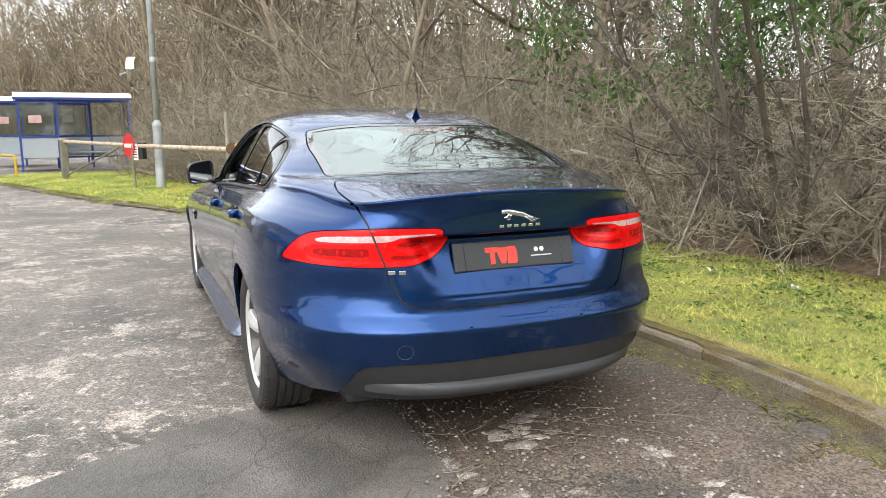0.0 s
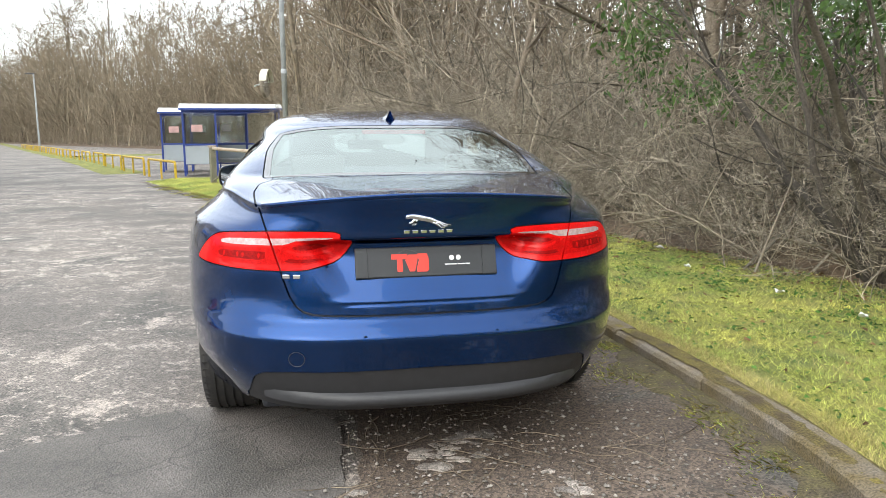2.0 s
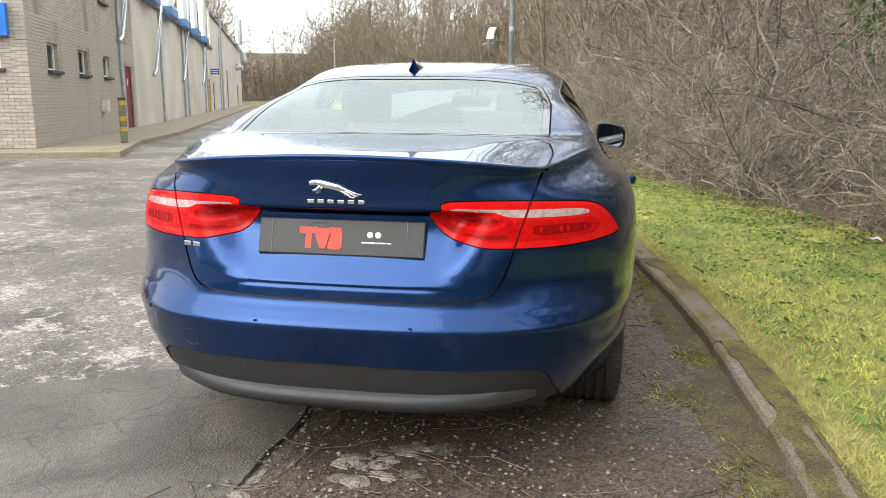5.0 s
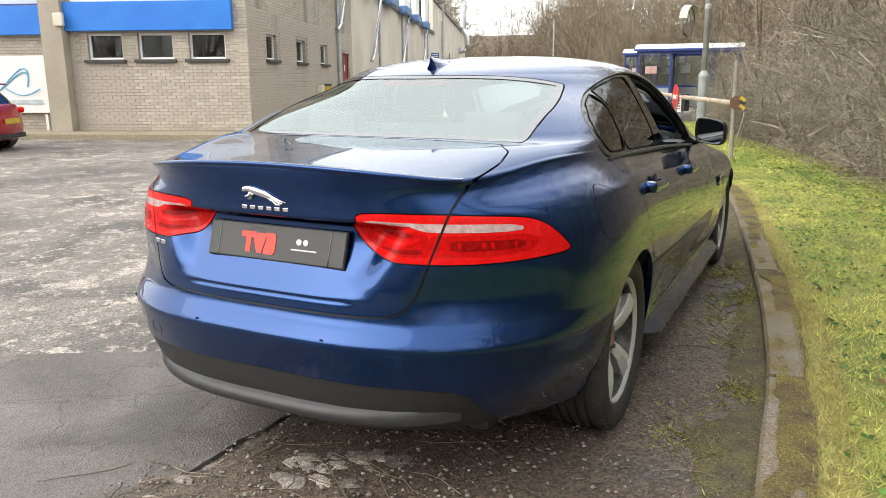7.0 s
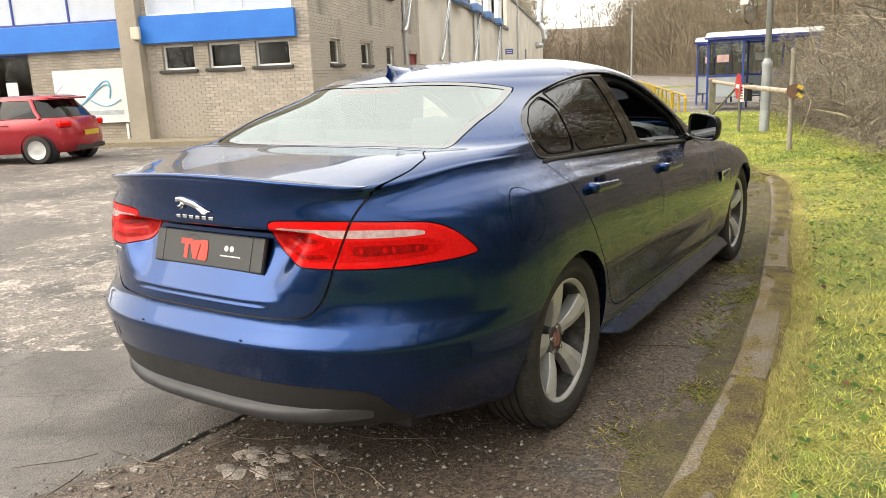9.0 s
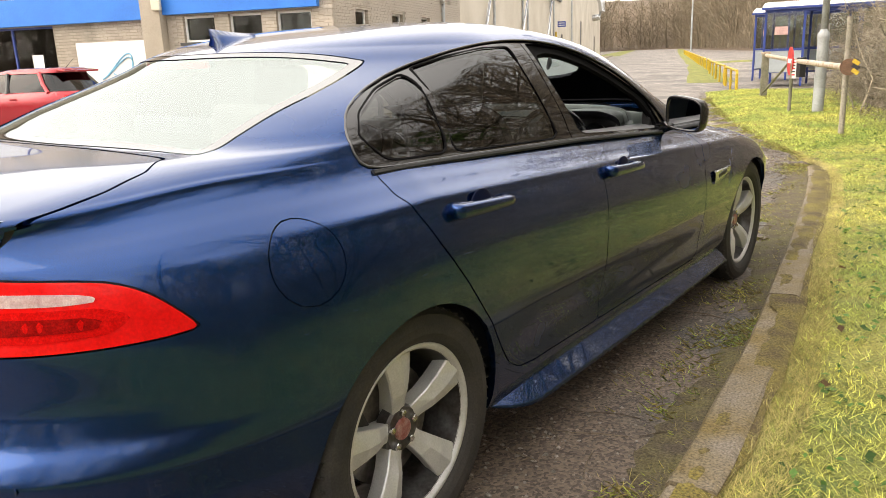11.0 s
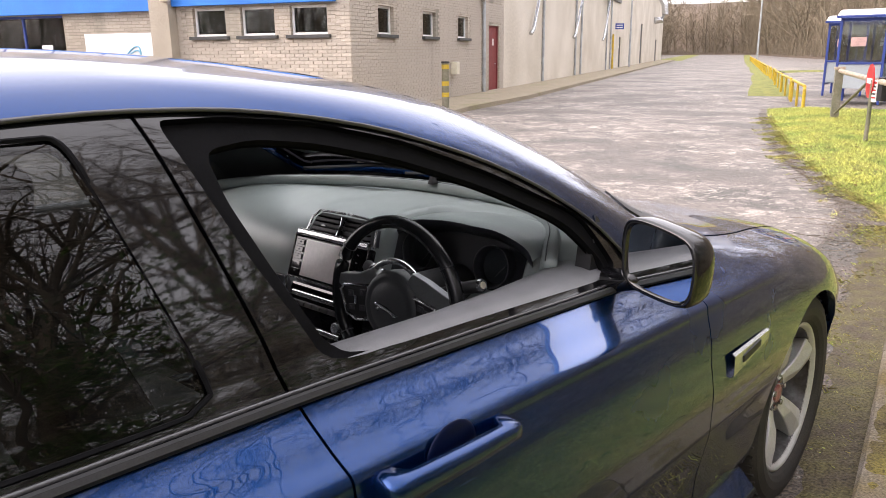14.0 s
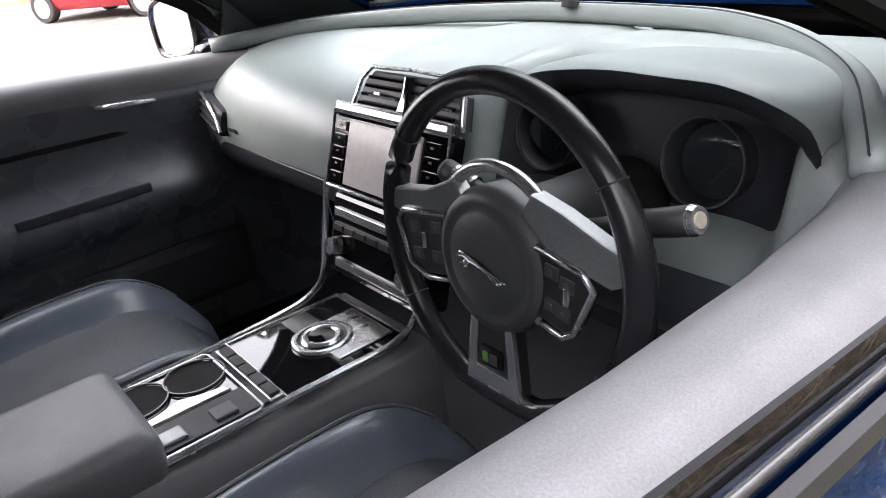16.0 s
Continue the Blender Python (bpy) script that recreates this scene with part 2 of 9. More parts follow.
def asphalt(name, low, high, pale, lo=0.53, hi=0.565, gritty=0.8, small=0.56):
    """Old asphalt: worn to pale stone in places, grit, cracks and damp stains."""
    m = bpy.data.materials.new(name)
    m.use_nodes = True
    n, l = m.node_tree.nodes, m.node_tree.links
    b = n["Principled BSDF"]
    grit = tex(m, "ShaderNodeTexVoronoi", 105.0)
    blotch = tex(m, "ShaderNodeTexNoise", 11.0, Detail=9.0, Roughness=0.72)
    grit2 = tex(m, "ShaderNodeTexNoise", 160.0, Detail=2.0)
    big = tex(m, "ShaderNodeTexNoise", 0.45, Detail=6.0, Roughness=0.62)
    patch = tex(m, "ShaderNodeTexNoise", 3.0, Detail=12.0, Roughness=0.80)
    stain = tex(m, "ShaderNodeTexNoise", 1.1, Detail=5.0, Distortion=0.6)
    crack = tex(m, "ShaderNodeTexVoronoi", 0.55)
    crack.feature = "DISTANCE_TO_EDGE"
    warp = tex(m, "ShaderNodeTexNoise", 1.7, Detail=5.0)
    add = n.new("ShaderNodeVectorMath")
    add.operation = "MULTIPLY_ADD"
    add.inputs[1].default_value = (0.7, 0.7, 0.0)
    tc = n.new("ShaderNodeTexCoord")
    l.new(warp.outputs["Color"], add.inputs[0])
    l.new(tc.outputs["Object"], add.inputs[2])
    l.new(add.outputs[0], crack.inputs["Vector"])
    base = mixnode(m, ramped(m, big.outputs["Fac"], 0.38, 0.62), low, high)
    base = mixnode(m, ramped(m, stain.outputs["Fac"], 0.50, 0.66), base, (0.085, 0.077, 0.068))
    worn = n.new("ShaderNodeMath")
    worn.operation = "MULTIPLY"
    l.new(ramped(m, patch.outputs["Fac"], lo, hi), worn.inputs[0])
    l.new(ramped(m, big.outputs["Fac"], 0.40, 0.58), worn.inputs[1])
    base = mixnode(m, worn.outputs[0], base, pale)
    flake = n.new("ShaderNodeMath")
    flake.operation = "MULTIPLY"
    l.new(ramped(m, blotch.outputs["Fac"], small, small + 0.045), flake.inputs[0])
    l.new(ramped(m, big.outputs["Fac"], 0.36, 0.52), flake.inputs[1])
    base = mixnode(m, flake.outputs[0], base, tuple(0.85 * c for c in pale))
    speck = mixnode(m, ramped(m, grit.outputs["Color"], 0.1, 0.9), (0.45, 0.45, 0.45), (1.65, 1.62, 1.56))
    mul = n.new("ShaderNodeMix")
    mul.data_type, mul.blend_type = "RGBA", "MULTIPLY"
    mul.inputs[0].default_value = gritty
    l.new(base, mul.inputs[6])
    l.new(speck, mul.inputs[7])
    crack2 = tex(m, "ShaderNodeTexVoronoi", 2.6)
    crack2.feature = "DISTANCE_TO_EDGE"
    l.new(add.outputs[0], crack2.inputs["Vector"])
    gone = n.new("ShaderNodeMath")
    gone.operation = "MAXIMUM"
    l.new(ramped(m, crack2.outputs["Distance"], -0.004, 0.016), gone.inputs[0])
    l.new(ramped(m, stain.outputs["Fac"], 0.56, 0.48), gone.inputs[1])
    dark = mixnode(m, ramped(m, crack.outputs["Distance"], -0.004, 0.006), (0.05, 0.046, 0.04), mul.outputs[2])
    dark = mixnode(m, gone.outputs[0], (0.055, 0.050, 0.044), dark)
    l.new(dark, b.inputs["Base Color"])
    l.new(ramped(m, stain.outputs["Fac"], 0.9, 0.2), b.inputs["Roughness"])
    rough = n.new("ShaderNodeMapRange")
    rough.inputs["To Min"].default_value, rough.inputs["To Max"].default_value = 0.85, 0.5
    l.new(stain.outputs["Fac"], rough.inputs["Value"])
    l.new(rough.outputs["Result"], b.inputs["Roughness"])
    height = n.new("ShaderNodeMath")
    height.operation = "MULTIPLY_ADD"
    height.inputs[1].default_value = -0.8
    l.new(worn.outputs[0], height.inputs[0])
    l.new(grit2.outputs["Fac"], height.inputs[2])
    b1, b2 = n.new("ShaderNodeBump"), n.new("ShaderNodeBump")
    b1.inputs["Strength"].default_value, b1.inputs["Distance"].default_value = 0.6, 0.006
    b2.inputs["Strength"].default_value, b2.inputs["Distance"].default_value = 0.5, 0.006
    l.new(height.outputs[0], b1.inputs["Height"])
    l.new(grit.outputs["Distance"], b2.inputs["Height"])
    l.new(b1.outputs["Normal"], b2.inputs["Normal"])
    l.new(b2.outputs["Normal"], b.inputs["Normal"])
    return m


ASPHALT = asphalt("worn_asphalt", (0.126, 0.111, 0.100), (0.205, 0.180, 0.162), (0.42, 0.365, 0.325))
ASPHALT_SMOOTH = asphalt("patched_asphalt", (0.130, 0.117, 0.107), (0.168, 0.150, 0.137), (0.42, 0.375, 0.335), 0.64, 0.69, 0.35, 0.70)
FRAGMENT = mat("broken_asphalt", (0.23, 0.20, 0.175), 0.9, 0, 0.5, 25, 130, 0.9, 0.006, second=(0.38, 0.335, 0.295), objects=0.35)
GRAVEL = asphalt("stony_dirt", (0.090, 0.068, 0.053), (0.155, 0.121, 0.097), (0.34, 0.29, 0.25), 0.60, 0.66, 0.95, 0.62)
TURF = mat("mossy_turf", (0.28, 0.26, 0.065), 0.95, 0, 0.6, 3.2, 110, 0.9, 0.010, second=(0.12, 0.15, 0.038))
MOSS = mat("yellow_moss", (0.185, 0.150, 0.034), 0.95, 0, 0.6, 6, 120, 1.0, 0.012, second=(0.085, 0.062, 0.034), spread=0.5)
MOSS_EARTH = mat("mossy_earth", (0.125, 0.108, 0.042), 0.95, 0, 0.6, 9, 110, 1.0, 0.012, second=(0.085, 0.066, 0.046), spread=0.5)
LITTER = mat("leaf_litter", (0.145, 0.10, 0.062), 0.95, 0, 0.45, 1.0, 22, 0.8, 0.03, second=(0.085, 0.06, 0.04))


def masonry():
    """Weathered pale blockwork in stretcher bond."""
    m = mat("pale_blockwork", (0.50, 0.445, 0.38), 0.9, 0, 0.15, 0.35, 40, 0.2, 0.004, second=(0.39, 0.345, 0.29))
    n, l = m.node_tree.nodes, m.node_tree.links
    b = n["Principled BSDF"]
    src = b.inputs["Base Color"].links[0].from_socket
    tc, sep, com, sw = n.new("ShaderNodeTexCoord"), n.new("ShaderNodeSeparateXYZ"), n.new("ShaderNodeCombineXYZ"), n.new("ShaderNodeMath")
    sw.operation = "ADD"
    l.new(tc.outputs["Object"], sep.inputs[0])
    l.new(sep.outputs["X"], sw.inputs[0])
    l.new(sep.outputs["Y"], sw.inputs[1])
    l.new(sw.outputs[0], com.inputs["X"])
    l.new(sep.outputs["Z"], com.inputs["Y"])
    br = n.new("ShaderNodeTexBrick")
    for k, v in (("Scale", 1.0), ("Brick Width", 0.225), ("Row Height", 0.075), ("Mortar Size", 0.006), ("Mortar Smooth", 0.3)):
        br.inputs[k].default_value = v
    br.inputs["Color1"].default_value, br.inputs["Color2"].default_value = (1.08, 1.07, 1.05, 1), (0.86, 0.85, 0.83, 1)
    br.inputs["Mortar"].default_value = (0.62, 0.6, 0.56, 1)
    l.new(com.outputs[0], br.inputs["Vector"])
    mul = n.new("ShaderNodeMix")
    mul.data_type, mul.blend_type = "RGBA", "MULTIPLY"
    mul.inputs[0].default_value = 1.0
    l.new(src, mul.inputs[6])
    l.new(br.outputs["Color"], mul.inputs[7])
    streak = n.new("ShaderNodeTexNoise")
    sc = n.new("ShaderNodeMapping")
    sc.inputs["Scale"].default_value = (0.9, 0.9, 0.12)
    l.new(tc.outputs["Object"], sc.inputs["Vector"])
    l.new(sc.outputs[0], streak.inputs["Vector"])
    streak.inputs["Scale"].default_value, streak.inputs["Detail"].default_value = 1.0, 6
    dirty = mixnode(m, ramped(m, streak.outputs["Fac"], 0.52, 0.75), mul.outputs[2], (0.20, 0.19, 0.15))
    l.new(dirty, b.inputs["Base Color"])
    bp = n.new("ShaderNodeBump")
    bp.inputs["Strength"].default_value, bp.inputs["Distance"].default_value, bp.invert = 0.7, 0.012, True
    l.new(br.outputs["Fac"], bp.inputs["Height"])
    l.new(bp.outputs["Normal"], b.inputs["Normal"])
    return m


BLOCK = masonry()


# ---- small makers ----
def thing(name, label, category, loc=(0, 0, 0), turn=0.0, group="", kind=""):
    e = new(name)
    e.matrix_world = pose(*loc, 0, 0, turn)
    return tagged(e, label, category, group, kind)


def meshed(name, verts, faces, material, parent=None, label="", smooth=False, normals=None):
    me = bpy.data.meshes.new(name)
    me.from_pydata([tuple(map(float, v)) for v in verts], [], [tuple(map(int, f)) for f in faces])
    me.materials.append(material)
    if smooth or normals is not None:
        me.polygons.foreach_set("use_smooth", [True] * len(me.polygons))
    me.update()
    if normals is not None:
        me.normals_split_custom_set_from_vertices([tuple(map(float, v)) for v in normals])
    ob = new(name, me)
    ob.parent = parent
    return tagged(ob, label)


def part(name, bm, material, parent=None, label="", smooth=False):
    me = bpy.data.meshes.new(name)
    bm.to_mesh(me)
    bm.free()
    me.materials.append(material)
    if smooth:
        me.polygons.foreach_set("use_smooth", [True] * len(me.polygons))
    ob = new(name, me)
    ob.parent = parent
    return tagged(ob, label)


def box(size, at=(0, 0, 0), turn=(0, 0, 0), bevel=0.0, segments=2, bm=None):
    """A bevelled box centred at 'at', added to bm."""
    out = bm or bmesh.new()
    one = bmesh.new()
    bmesh.ops.create_cube(one, size=1.0)
    bmesh.ops.scale(one, vec=size, verts=one.verts)
    if bevel:
        bmesh.ops.bevel(one, geom=one.edges[:], offset=bevel, segments=segments, affect="EDGES", profile=0.6)
    bmesh.ops.transform(one, matrix=pose(*at, *turn), verts=one.verts)
    me = bpy.data.meshes.new("tmp")
    one.to_mesh(me)
    one.free()
    out.from_mesh(me)
    bpy.data.meshes.remove(me)
    return out


def rod(a, b, r1, r2=None, sides=12, bm=None, capped=True):
    """A round bar from a to b."""
    out = bm or bmesh.new()
    a, b = Vector(a), Vector(b)
    m = Matrix.Translation((a + b) / 2) @ (b - a).to_track_quat("Z", "Y").to_matrix().to_4x4()
    bmesh.ops.create_cone(out, cap_ends=capped, segments=sides, radius1=r1, radius2=r1 if r2 is None else r2, depth=(b - a).length, matrix=m)
    return out


def pipe(points, radius, sides=10, bm=None, radii=None, closed=False):
    """A round tube along points."""
    out = bm or bmesh.new()
    p = [Vector(q) for q in points]
    rings, count = [], len(p)
    for i, q in enumerate(p):
        if closed:
            d = p[(i + 1) % count] - p[i - 1]
        else:
            d = p[min(i + 1, count - 1)] - p[max(i - 1, 0)]
        d.normalize()
        ref = Vector((0, 0, 1)) if abs(d.z) < 0.9 else Vector((1, 0, 0))
        u = d.cross(ref).normalized()
        w = u.cross(d)
        r = radii[i] if radii else radius
        rings.append([out.verts.new(q + r * (math.cos(2 * math.pi * k / sides) * u + math.sin(2 * math.pi * k / sides) * w)) for k in range(sides)])
    for i in range(count if closed else count - 1):
        a, b = rings[i], rings[(i + 1) % count]
        for k in range(sides):
            out.faces.new((a[k], a[(k + 1) % sides], b[(k + 1) % sides], b[k]))
    if not closed:
        out.faces.new(rings[0][::-1])
        out.faces.new(rings[-1])
    bmesh.ops.recalc_face_normals(out, faces=out.faces)
    return out


def lathe(profile, sides=64, axis="x", bm=None):
    """A turned shape: profile of (along the axis, radius)."""
    out = bm or bmesh.new()
    rings = []
    for h, r in profile:
        ring = []
        for k in range(sides):
            c, s = r * math.cos(2 * math.pi * k / sides), r * math.sin(2 * math.pi * k / sides)
            ring.append(out.verts.new((h, c, s) if axis == "x" else (c, s, h) if axis == "z" else (c, h, s)))
        rings.append(ring)
    for a, b in zip(rings, rings[1:]):
        for k in range(sides):
            out.faces.new((a[k], a[(k + 1) % sides], b[(k + 1) % sides], b[k]))
    bmesh.ops.recalc_face_normals(out, faces=out.faces)
    return out


def sheet(fn, nu, nv, thick=0.0):
    """A grid of fn(u, v), u and v from 0 to 1, as verts and faces; with thick a second face below."""
    v = [fn(i / nu, j / nv) for j in range(nv + 1) for i in range(nu + 1)]
    f = [(j * (nu + 1) + i, j * (nu + 1) + i + 1, (j + 1) * (nu + 1) + i + 1, (j + 1) * (nu + 1) + i) for j in range(nv) for i in range(nu)]
    return v, f


def slab(outline, z0, z1, bm=None, bevel=0.0):
    """An outline of (x, y) drawn up from z0 to z1."""
    out = bm or bmesh.new()
    a = [out.verts.new((x, y, z0)) for x, y in outline]
    b = [out.verts.new((x, y, z1)) for x, y in outline]
    n = len(a)
    out.faces.new(a[::-1])
    top = out.faces.new(b)
    for i in range(n):
        out.faces.new((a[i], a[(i + 1) % n], b[(i + 1) % n], b[i]))
    bmesh.ops.recalc_face_normals(out, faces=out.faces)
    if bevel:
        bmesh.ops.bevel(out, geom=list(top.edges), offset=bevel, segments=2, affect="EDGES", profile=0.6)
    return out


def step(a, b, v):
    u = np.clip((v - a) / (b - a), 0, 1)
    return u * u * (3 - 2 * u)


# ---- the setting: ground, kerb, verge, bank ----
def curve(points, n):
    """A smooth plan curve through points, n steps."""
    p = np.array(points, float)
    t = np.concatenate([[0], np.cumsum(np.linalg.norm(np.diff(p, axis=0), axis=1))])
    s = np.linspace(0, t[-1], n)
    out = []
    for v in s:
        i = min(max(int(np.searchsorted(t, v)) - 1, 0), len(p) - 2)
        u = (v - t[i]) / (t[i + 1] - t[i])
        p0, p1, p2, p3 = p[max(i - 1, 0)], p[i], p[i + 1], p[min(i + 2, len(p) - 1)]
        out.append(0.5 * (2 * p1 + (p2 - p0) * u + (2 * p0 - 5 * p1 + 4 * p2 - p3) * u * u + (3 * p1 - p0 - 3 * p2 + p3) * u ** 3))
    return np.array(out)


def side_of(c):
    """Unit normals to the right of a plan curve."""
    d = np.gradient(c, axis=0)
    d /= np.linalg.norm(d, axis=1)[:, None]
    return np.stack([d[:, 1], -d[:, 0]], axis=1)


def rough(x, y, s, seed=0.0):
    return noise.noise(Vector((x * s, y * s, seed)))


KERB = [(0.2, -7.5), (0.75, -3.0), (1.15, -1.2), (1.34, -0.4), (1.385, 0.2), (1.375, 0.9), (1.34, 1.7), (1.245, 2.6), (1.12, 3.5), (0.96, 4.6), (0.71, 6.2), (0.45, 7.5), (0.24, 8.4)]
EDGE = [(0.24, 8.4), (-0.10, 9.1), (-0.50, 9.9), (-1.02, 10.9), (-1.74, 12.45), (-2.45, 14.2), (-3.45, 16.7), (-4.25, 18.9), (-4.7, 20.2)]
HEDGE = [(-95.0, -42.0), (-60.0, -52.0), (-28.0, -46.0), (-8.0, -34.0), (2.5, -22.0), (4.2, -14.0), (4.6, -8.0), (4.3, -4.0), (3.65, 0.0), (3.3, 2.5), (3.0, 4.2), (2.4, 6.4), (1.75, 8.4), (0.90, 10.9), (-0.12, 13.6), (-1.0, 16.8), (-1.45, 19.4), (-0.6, 22.0), (1.0, 26.0), (1.2, 30.0), (0.0, 40.0), (-5.0, 60.0), (-20.0, 96.0), (-44.0, 146.0), (-74.0, 214.0), (-91.0, 246.0), (-103.0, 252.0), (-112.0, 240.0), (-88.0, 178.0), (-66.0, 128.0), (-55.0, 104.0)]

# the road and yard: one sheet out to the horizon, finer round the car
xs = np.concatenate([[-2500, -600, -150, -60, -30], np.linspace(-16, 6, 90), [12, 40, 150, 600, 2500]])
ys = np.concatenate([[-2500, -600, -150, -40, -12], np.linspace(-5, 24, 110), [30, 40, 60, 90, 150, 600, 2500]])
gv, gf = [], []
for b_ in ys:
    for a_ in xs:
        near = math.exp(-((a_ + 1) / 9) ** 2 - ((b_ - 4) / 12) ** 2)
        gv.append((a_, b_, 0.009 * near * rough(a_, b_, 0.9) + 0.004 * near * rough(a_, b_, 3.1) - 0.013 * near))
nx_ = len(xs)
gf = [(j * nx_ + i, j * nx_ + i + 1, (j + 1) * nx_ + i + 1, (j + 1) * nx_ + i) for j in range(len(ys) - 1) for i in range(nx_ - 1)]
ground = meshed("road", gv, gf, ASPHALT, smooth=True)
tagged(ground, "worn grey asphalt road with pale stony patches", "road", kind="structure")

# a newer dark patch with a ragged seam
seam = [(-6.0, -3.4), (-0.9, -3.0), (-0.34, -1.2), (-0.33, 0.0), (-0.37, 0.72), (-0.9, 0.95), (-1.4, 0.75), (-2.1, 0.3), (-3.2, -0.6)]
ring = curve(seam + [seam[0]], 150)[:-1]
ring = [(x + 0.035 * rough(x, y, 5), y + 0.035 * rough(x, y, 5, 3)) for x, y in ring]
bm = bmesh.new()
face = bm.faces.new([bm.verts.new((x, y, 0.0)) for x, y in ring])
bmesh.ops.recalc_face_normals(bm, faces=bm.faces)
bmesh.ops.triangulate(bm, faces=bm.faces)
for v in bm.verts:
    v.co.z = 0.002
skirt = bmesh.ops.extrude_edge_only(bm, edges=[e for e in bm.edges if len(e.link_faces) == 1])
for v in skirt["geom"]:
    if isinstance(v, bmesh.types.BMVert):
        v.co.z = -0.04
tagged(part("asphalt_patch", bm, ASPHALT_SMOOTH), "smooth dark asphalt repair with a ragged seam", "road", kind="structure")

# the stony gutter along the kerb
kc = curve(KERB + EDGE[1:], 200)
kn = side_of(kc)
gutter = []
for i in range(200):
    w_ = (0.22 + 0.33 * float(step(9.5, 6.8, kc[i, 1])) + 1.15 * float(step(6.5, 3.0, kc[i, 1]))) * (1 + 0.16 * rough(kc[i, 0], kc[i, 1], 0.9, 5) + 0.05 * rough(kc[i, 0], kc[i, 1], 4, 6))
    for j in range(7):
        d = -w_ * (1 - j / 6) ** 1.6
        x, y = kc[i] + kn[i] * d
        gutter.append((x, y, 0.0065 + 0.018 * (j / 6) ** 2 + 0.010 * abs(rough(x, y, 6, 2)) * min(j, 1)))
ob = meshed("gutter", gutter, [(i * 7 + j, i * 7 + j + 1, i * 7 + j + 8, i * 7 + j + 7) for i in range(199) for j in range(6)], GRAVEL, smooth=True)
tagged(ob, "damp stony dirt strip along the kerb", "ground", kind="structure")


# the verge behind the kerb, rising to a wooded bank
vc = curve(KERB + EDGE[1:], 260)
vn = side_of(vc)
hc = curve(HEDGE, 1100)
hn = side_of(hc)


def bank_height(d):
    """Height of the wooded bank, d metres behind the hedge's front."""
    return 0.14 + 0.12 * max(d, 0) - 0.0012 * max(d, 0) ** 2


hfine = curve(HEDGE, 9000)
hfine_n = side_of(hfine)
vv, m_ = [], 26
for i in range(260):
    dist = np.hypot(hfine[:, 0] - vc[i, 0], hfine[:, 1] - vc[i, 1])
    far = hfine[dist.argmin()] + hfine_n[dist.argmin()] * 0.6
    for j in range(m_):
        u = j / (m_ - 1)
        p = (vc[i] + vn[i] * (0.137 - 0.20 * float(step(7.0, 8.6, vc[i, 1])))) * (1 - u) + far * u
        vv.append((p[0], p[1], 0.012 + 0.073 * max(1 - float(step(7.2, 8.8, vc[i, 1])), float(step(0.0, 0.25, u))) + 0.03 * u + 0.010 * rough(p[0], p[1], 1.3) * min(1, 4 * u) + 0.0015 * rough(p[0], p[1], 7.0) * min(1, 4 * u)))
verge = meshed("grass_verge", vv, [(i * m_ + j, i * m_ + j + 1, i * m_ + j + m_ + 1, i * m_ + j + m_) for i in range(259) for j in range(m_ - 1)], TURF, smooth=True)
tagged(verge, "mossy yellow-green grass verge behind the kerb", "grass", kind="structure")

bv, steps_ = [], [0, 0.5, 1, 2, 3.5, 5, 8, 12, 18, 26, 38, 60, 120, 400]
for i in range(1100):
    for d in steps_:
        p = hc[i] + hn[i] * d
        hill = float(np.interp(d, [20, 26, 38, 60, 120], [0, 3.5, 9, 15, 20])) * float(step(85, 120, hc[i, 1]))
        bv.append((p[0], p[1], hill + (0.12 if d == 0 else bank_height(min(d, 39)) + 0.25 * rough(p[0], p[1], 0.5) * min(1, d / 3)) - (0.2 if d == 0 else 0)))
k_ = len(steps_)
bank = meshed("bank", bv, [(i * k_ + j, i * k_ + j + 1, i * k_ + j + k_ + 1, i * k_ + j + k_) for i in range(1099) for j in range(k_ - 1)], LITTER, smooth=True)
tagged(bank, "brown leaf-littered bank under the trees", "ground", kind="structure")

# grass beyond the lay-by's mouth, under the yellow rails
for pts, nm in (([(-6.35, 25.5), (-8.9, 32.6), (-12.35, 42.5), (-20.0, 63.0), (-27.4, 82.3), (-52.0, 148.0), (-79.0, 221.0)], "grass_strip"), ([(-46.6, 102.6), (-60.0, 135.0), (-80.0, 184.0), (-100.0, 233.0)], "grass_edge")):
    c = curve(pts, 60)
    n_ = side_of(c)
    sv = []
    for i in range(60):
        w_ = (1.0 if nm == "grass_strip" else 2.6) + 0.25 * rough(*c[i], 0.3, 3)
        for d, z in ((-0.75, 0.005), (-0.5, 0.06), (0.0, 0.08), (0.5, 0.06), (0.75, 0.005)):
            p = c[i] + n_[i] * d * w_
            sv.append((p[0], p[1], 0.003 + (z + 0.02 * rough(p[0], p[1], 2)) * min(1.0, i / 4)))
    tagged(meshed(nm, sv, [(i * 5 + j, i * 5 + j + 1, i * 5 + j + 6, i * 5 + j + 5) for i in range(59) for j in range(4)], TURF, smooth=True), "long strip of mossy grass beside the road", "grass", kind="structure")
sv = []
c = curve([(-14.8, 50.6), (-13.4, 53.6), (-9.5, 55.5), (-5.0, 56.0)], 40)
n_ = side_of(c)
for i in range(40):
    for d, z in ((-0.9, 0.005), (-0.5, 0.09), (0.5, 0.09), (0.9, 0.005)):
        p = c[i] + n_[i] * d
        sv.append((p[0], p[1], z))
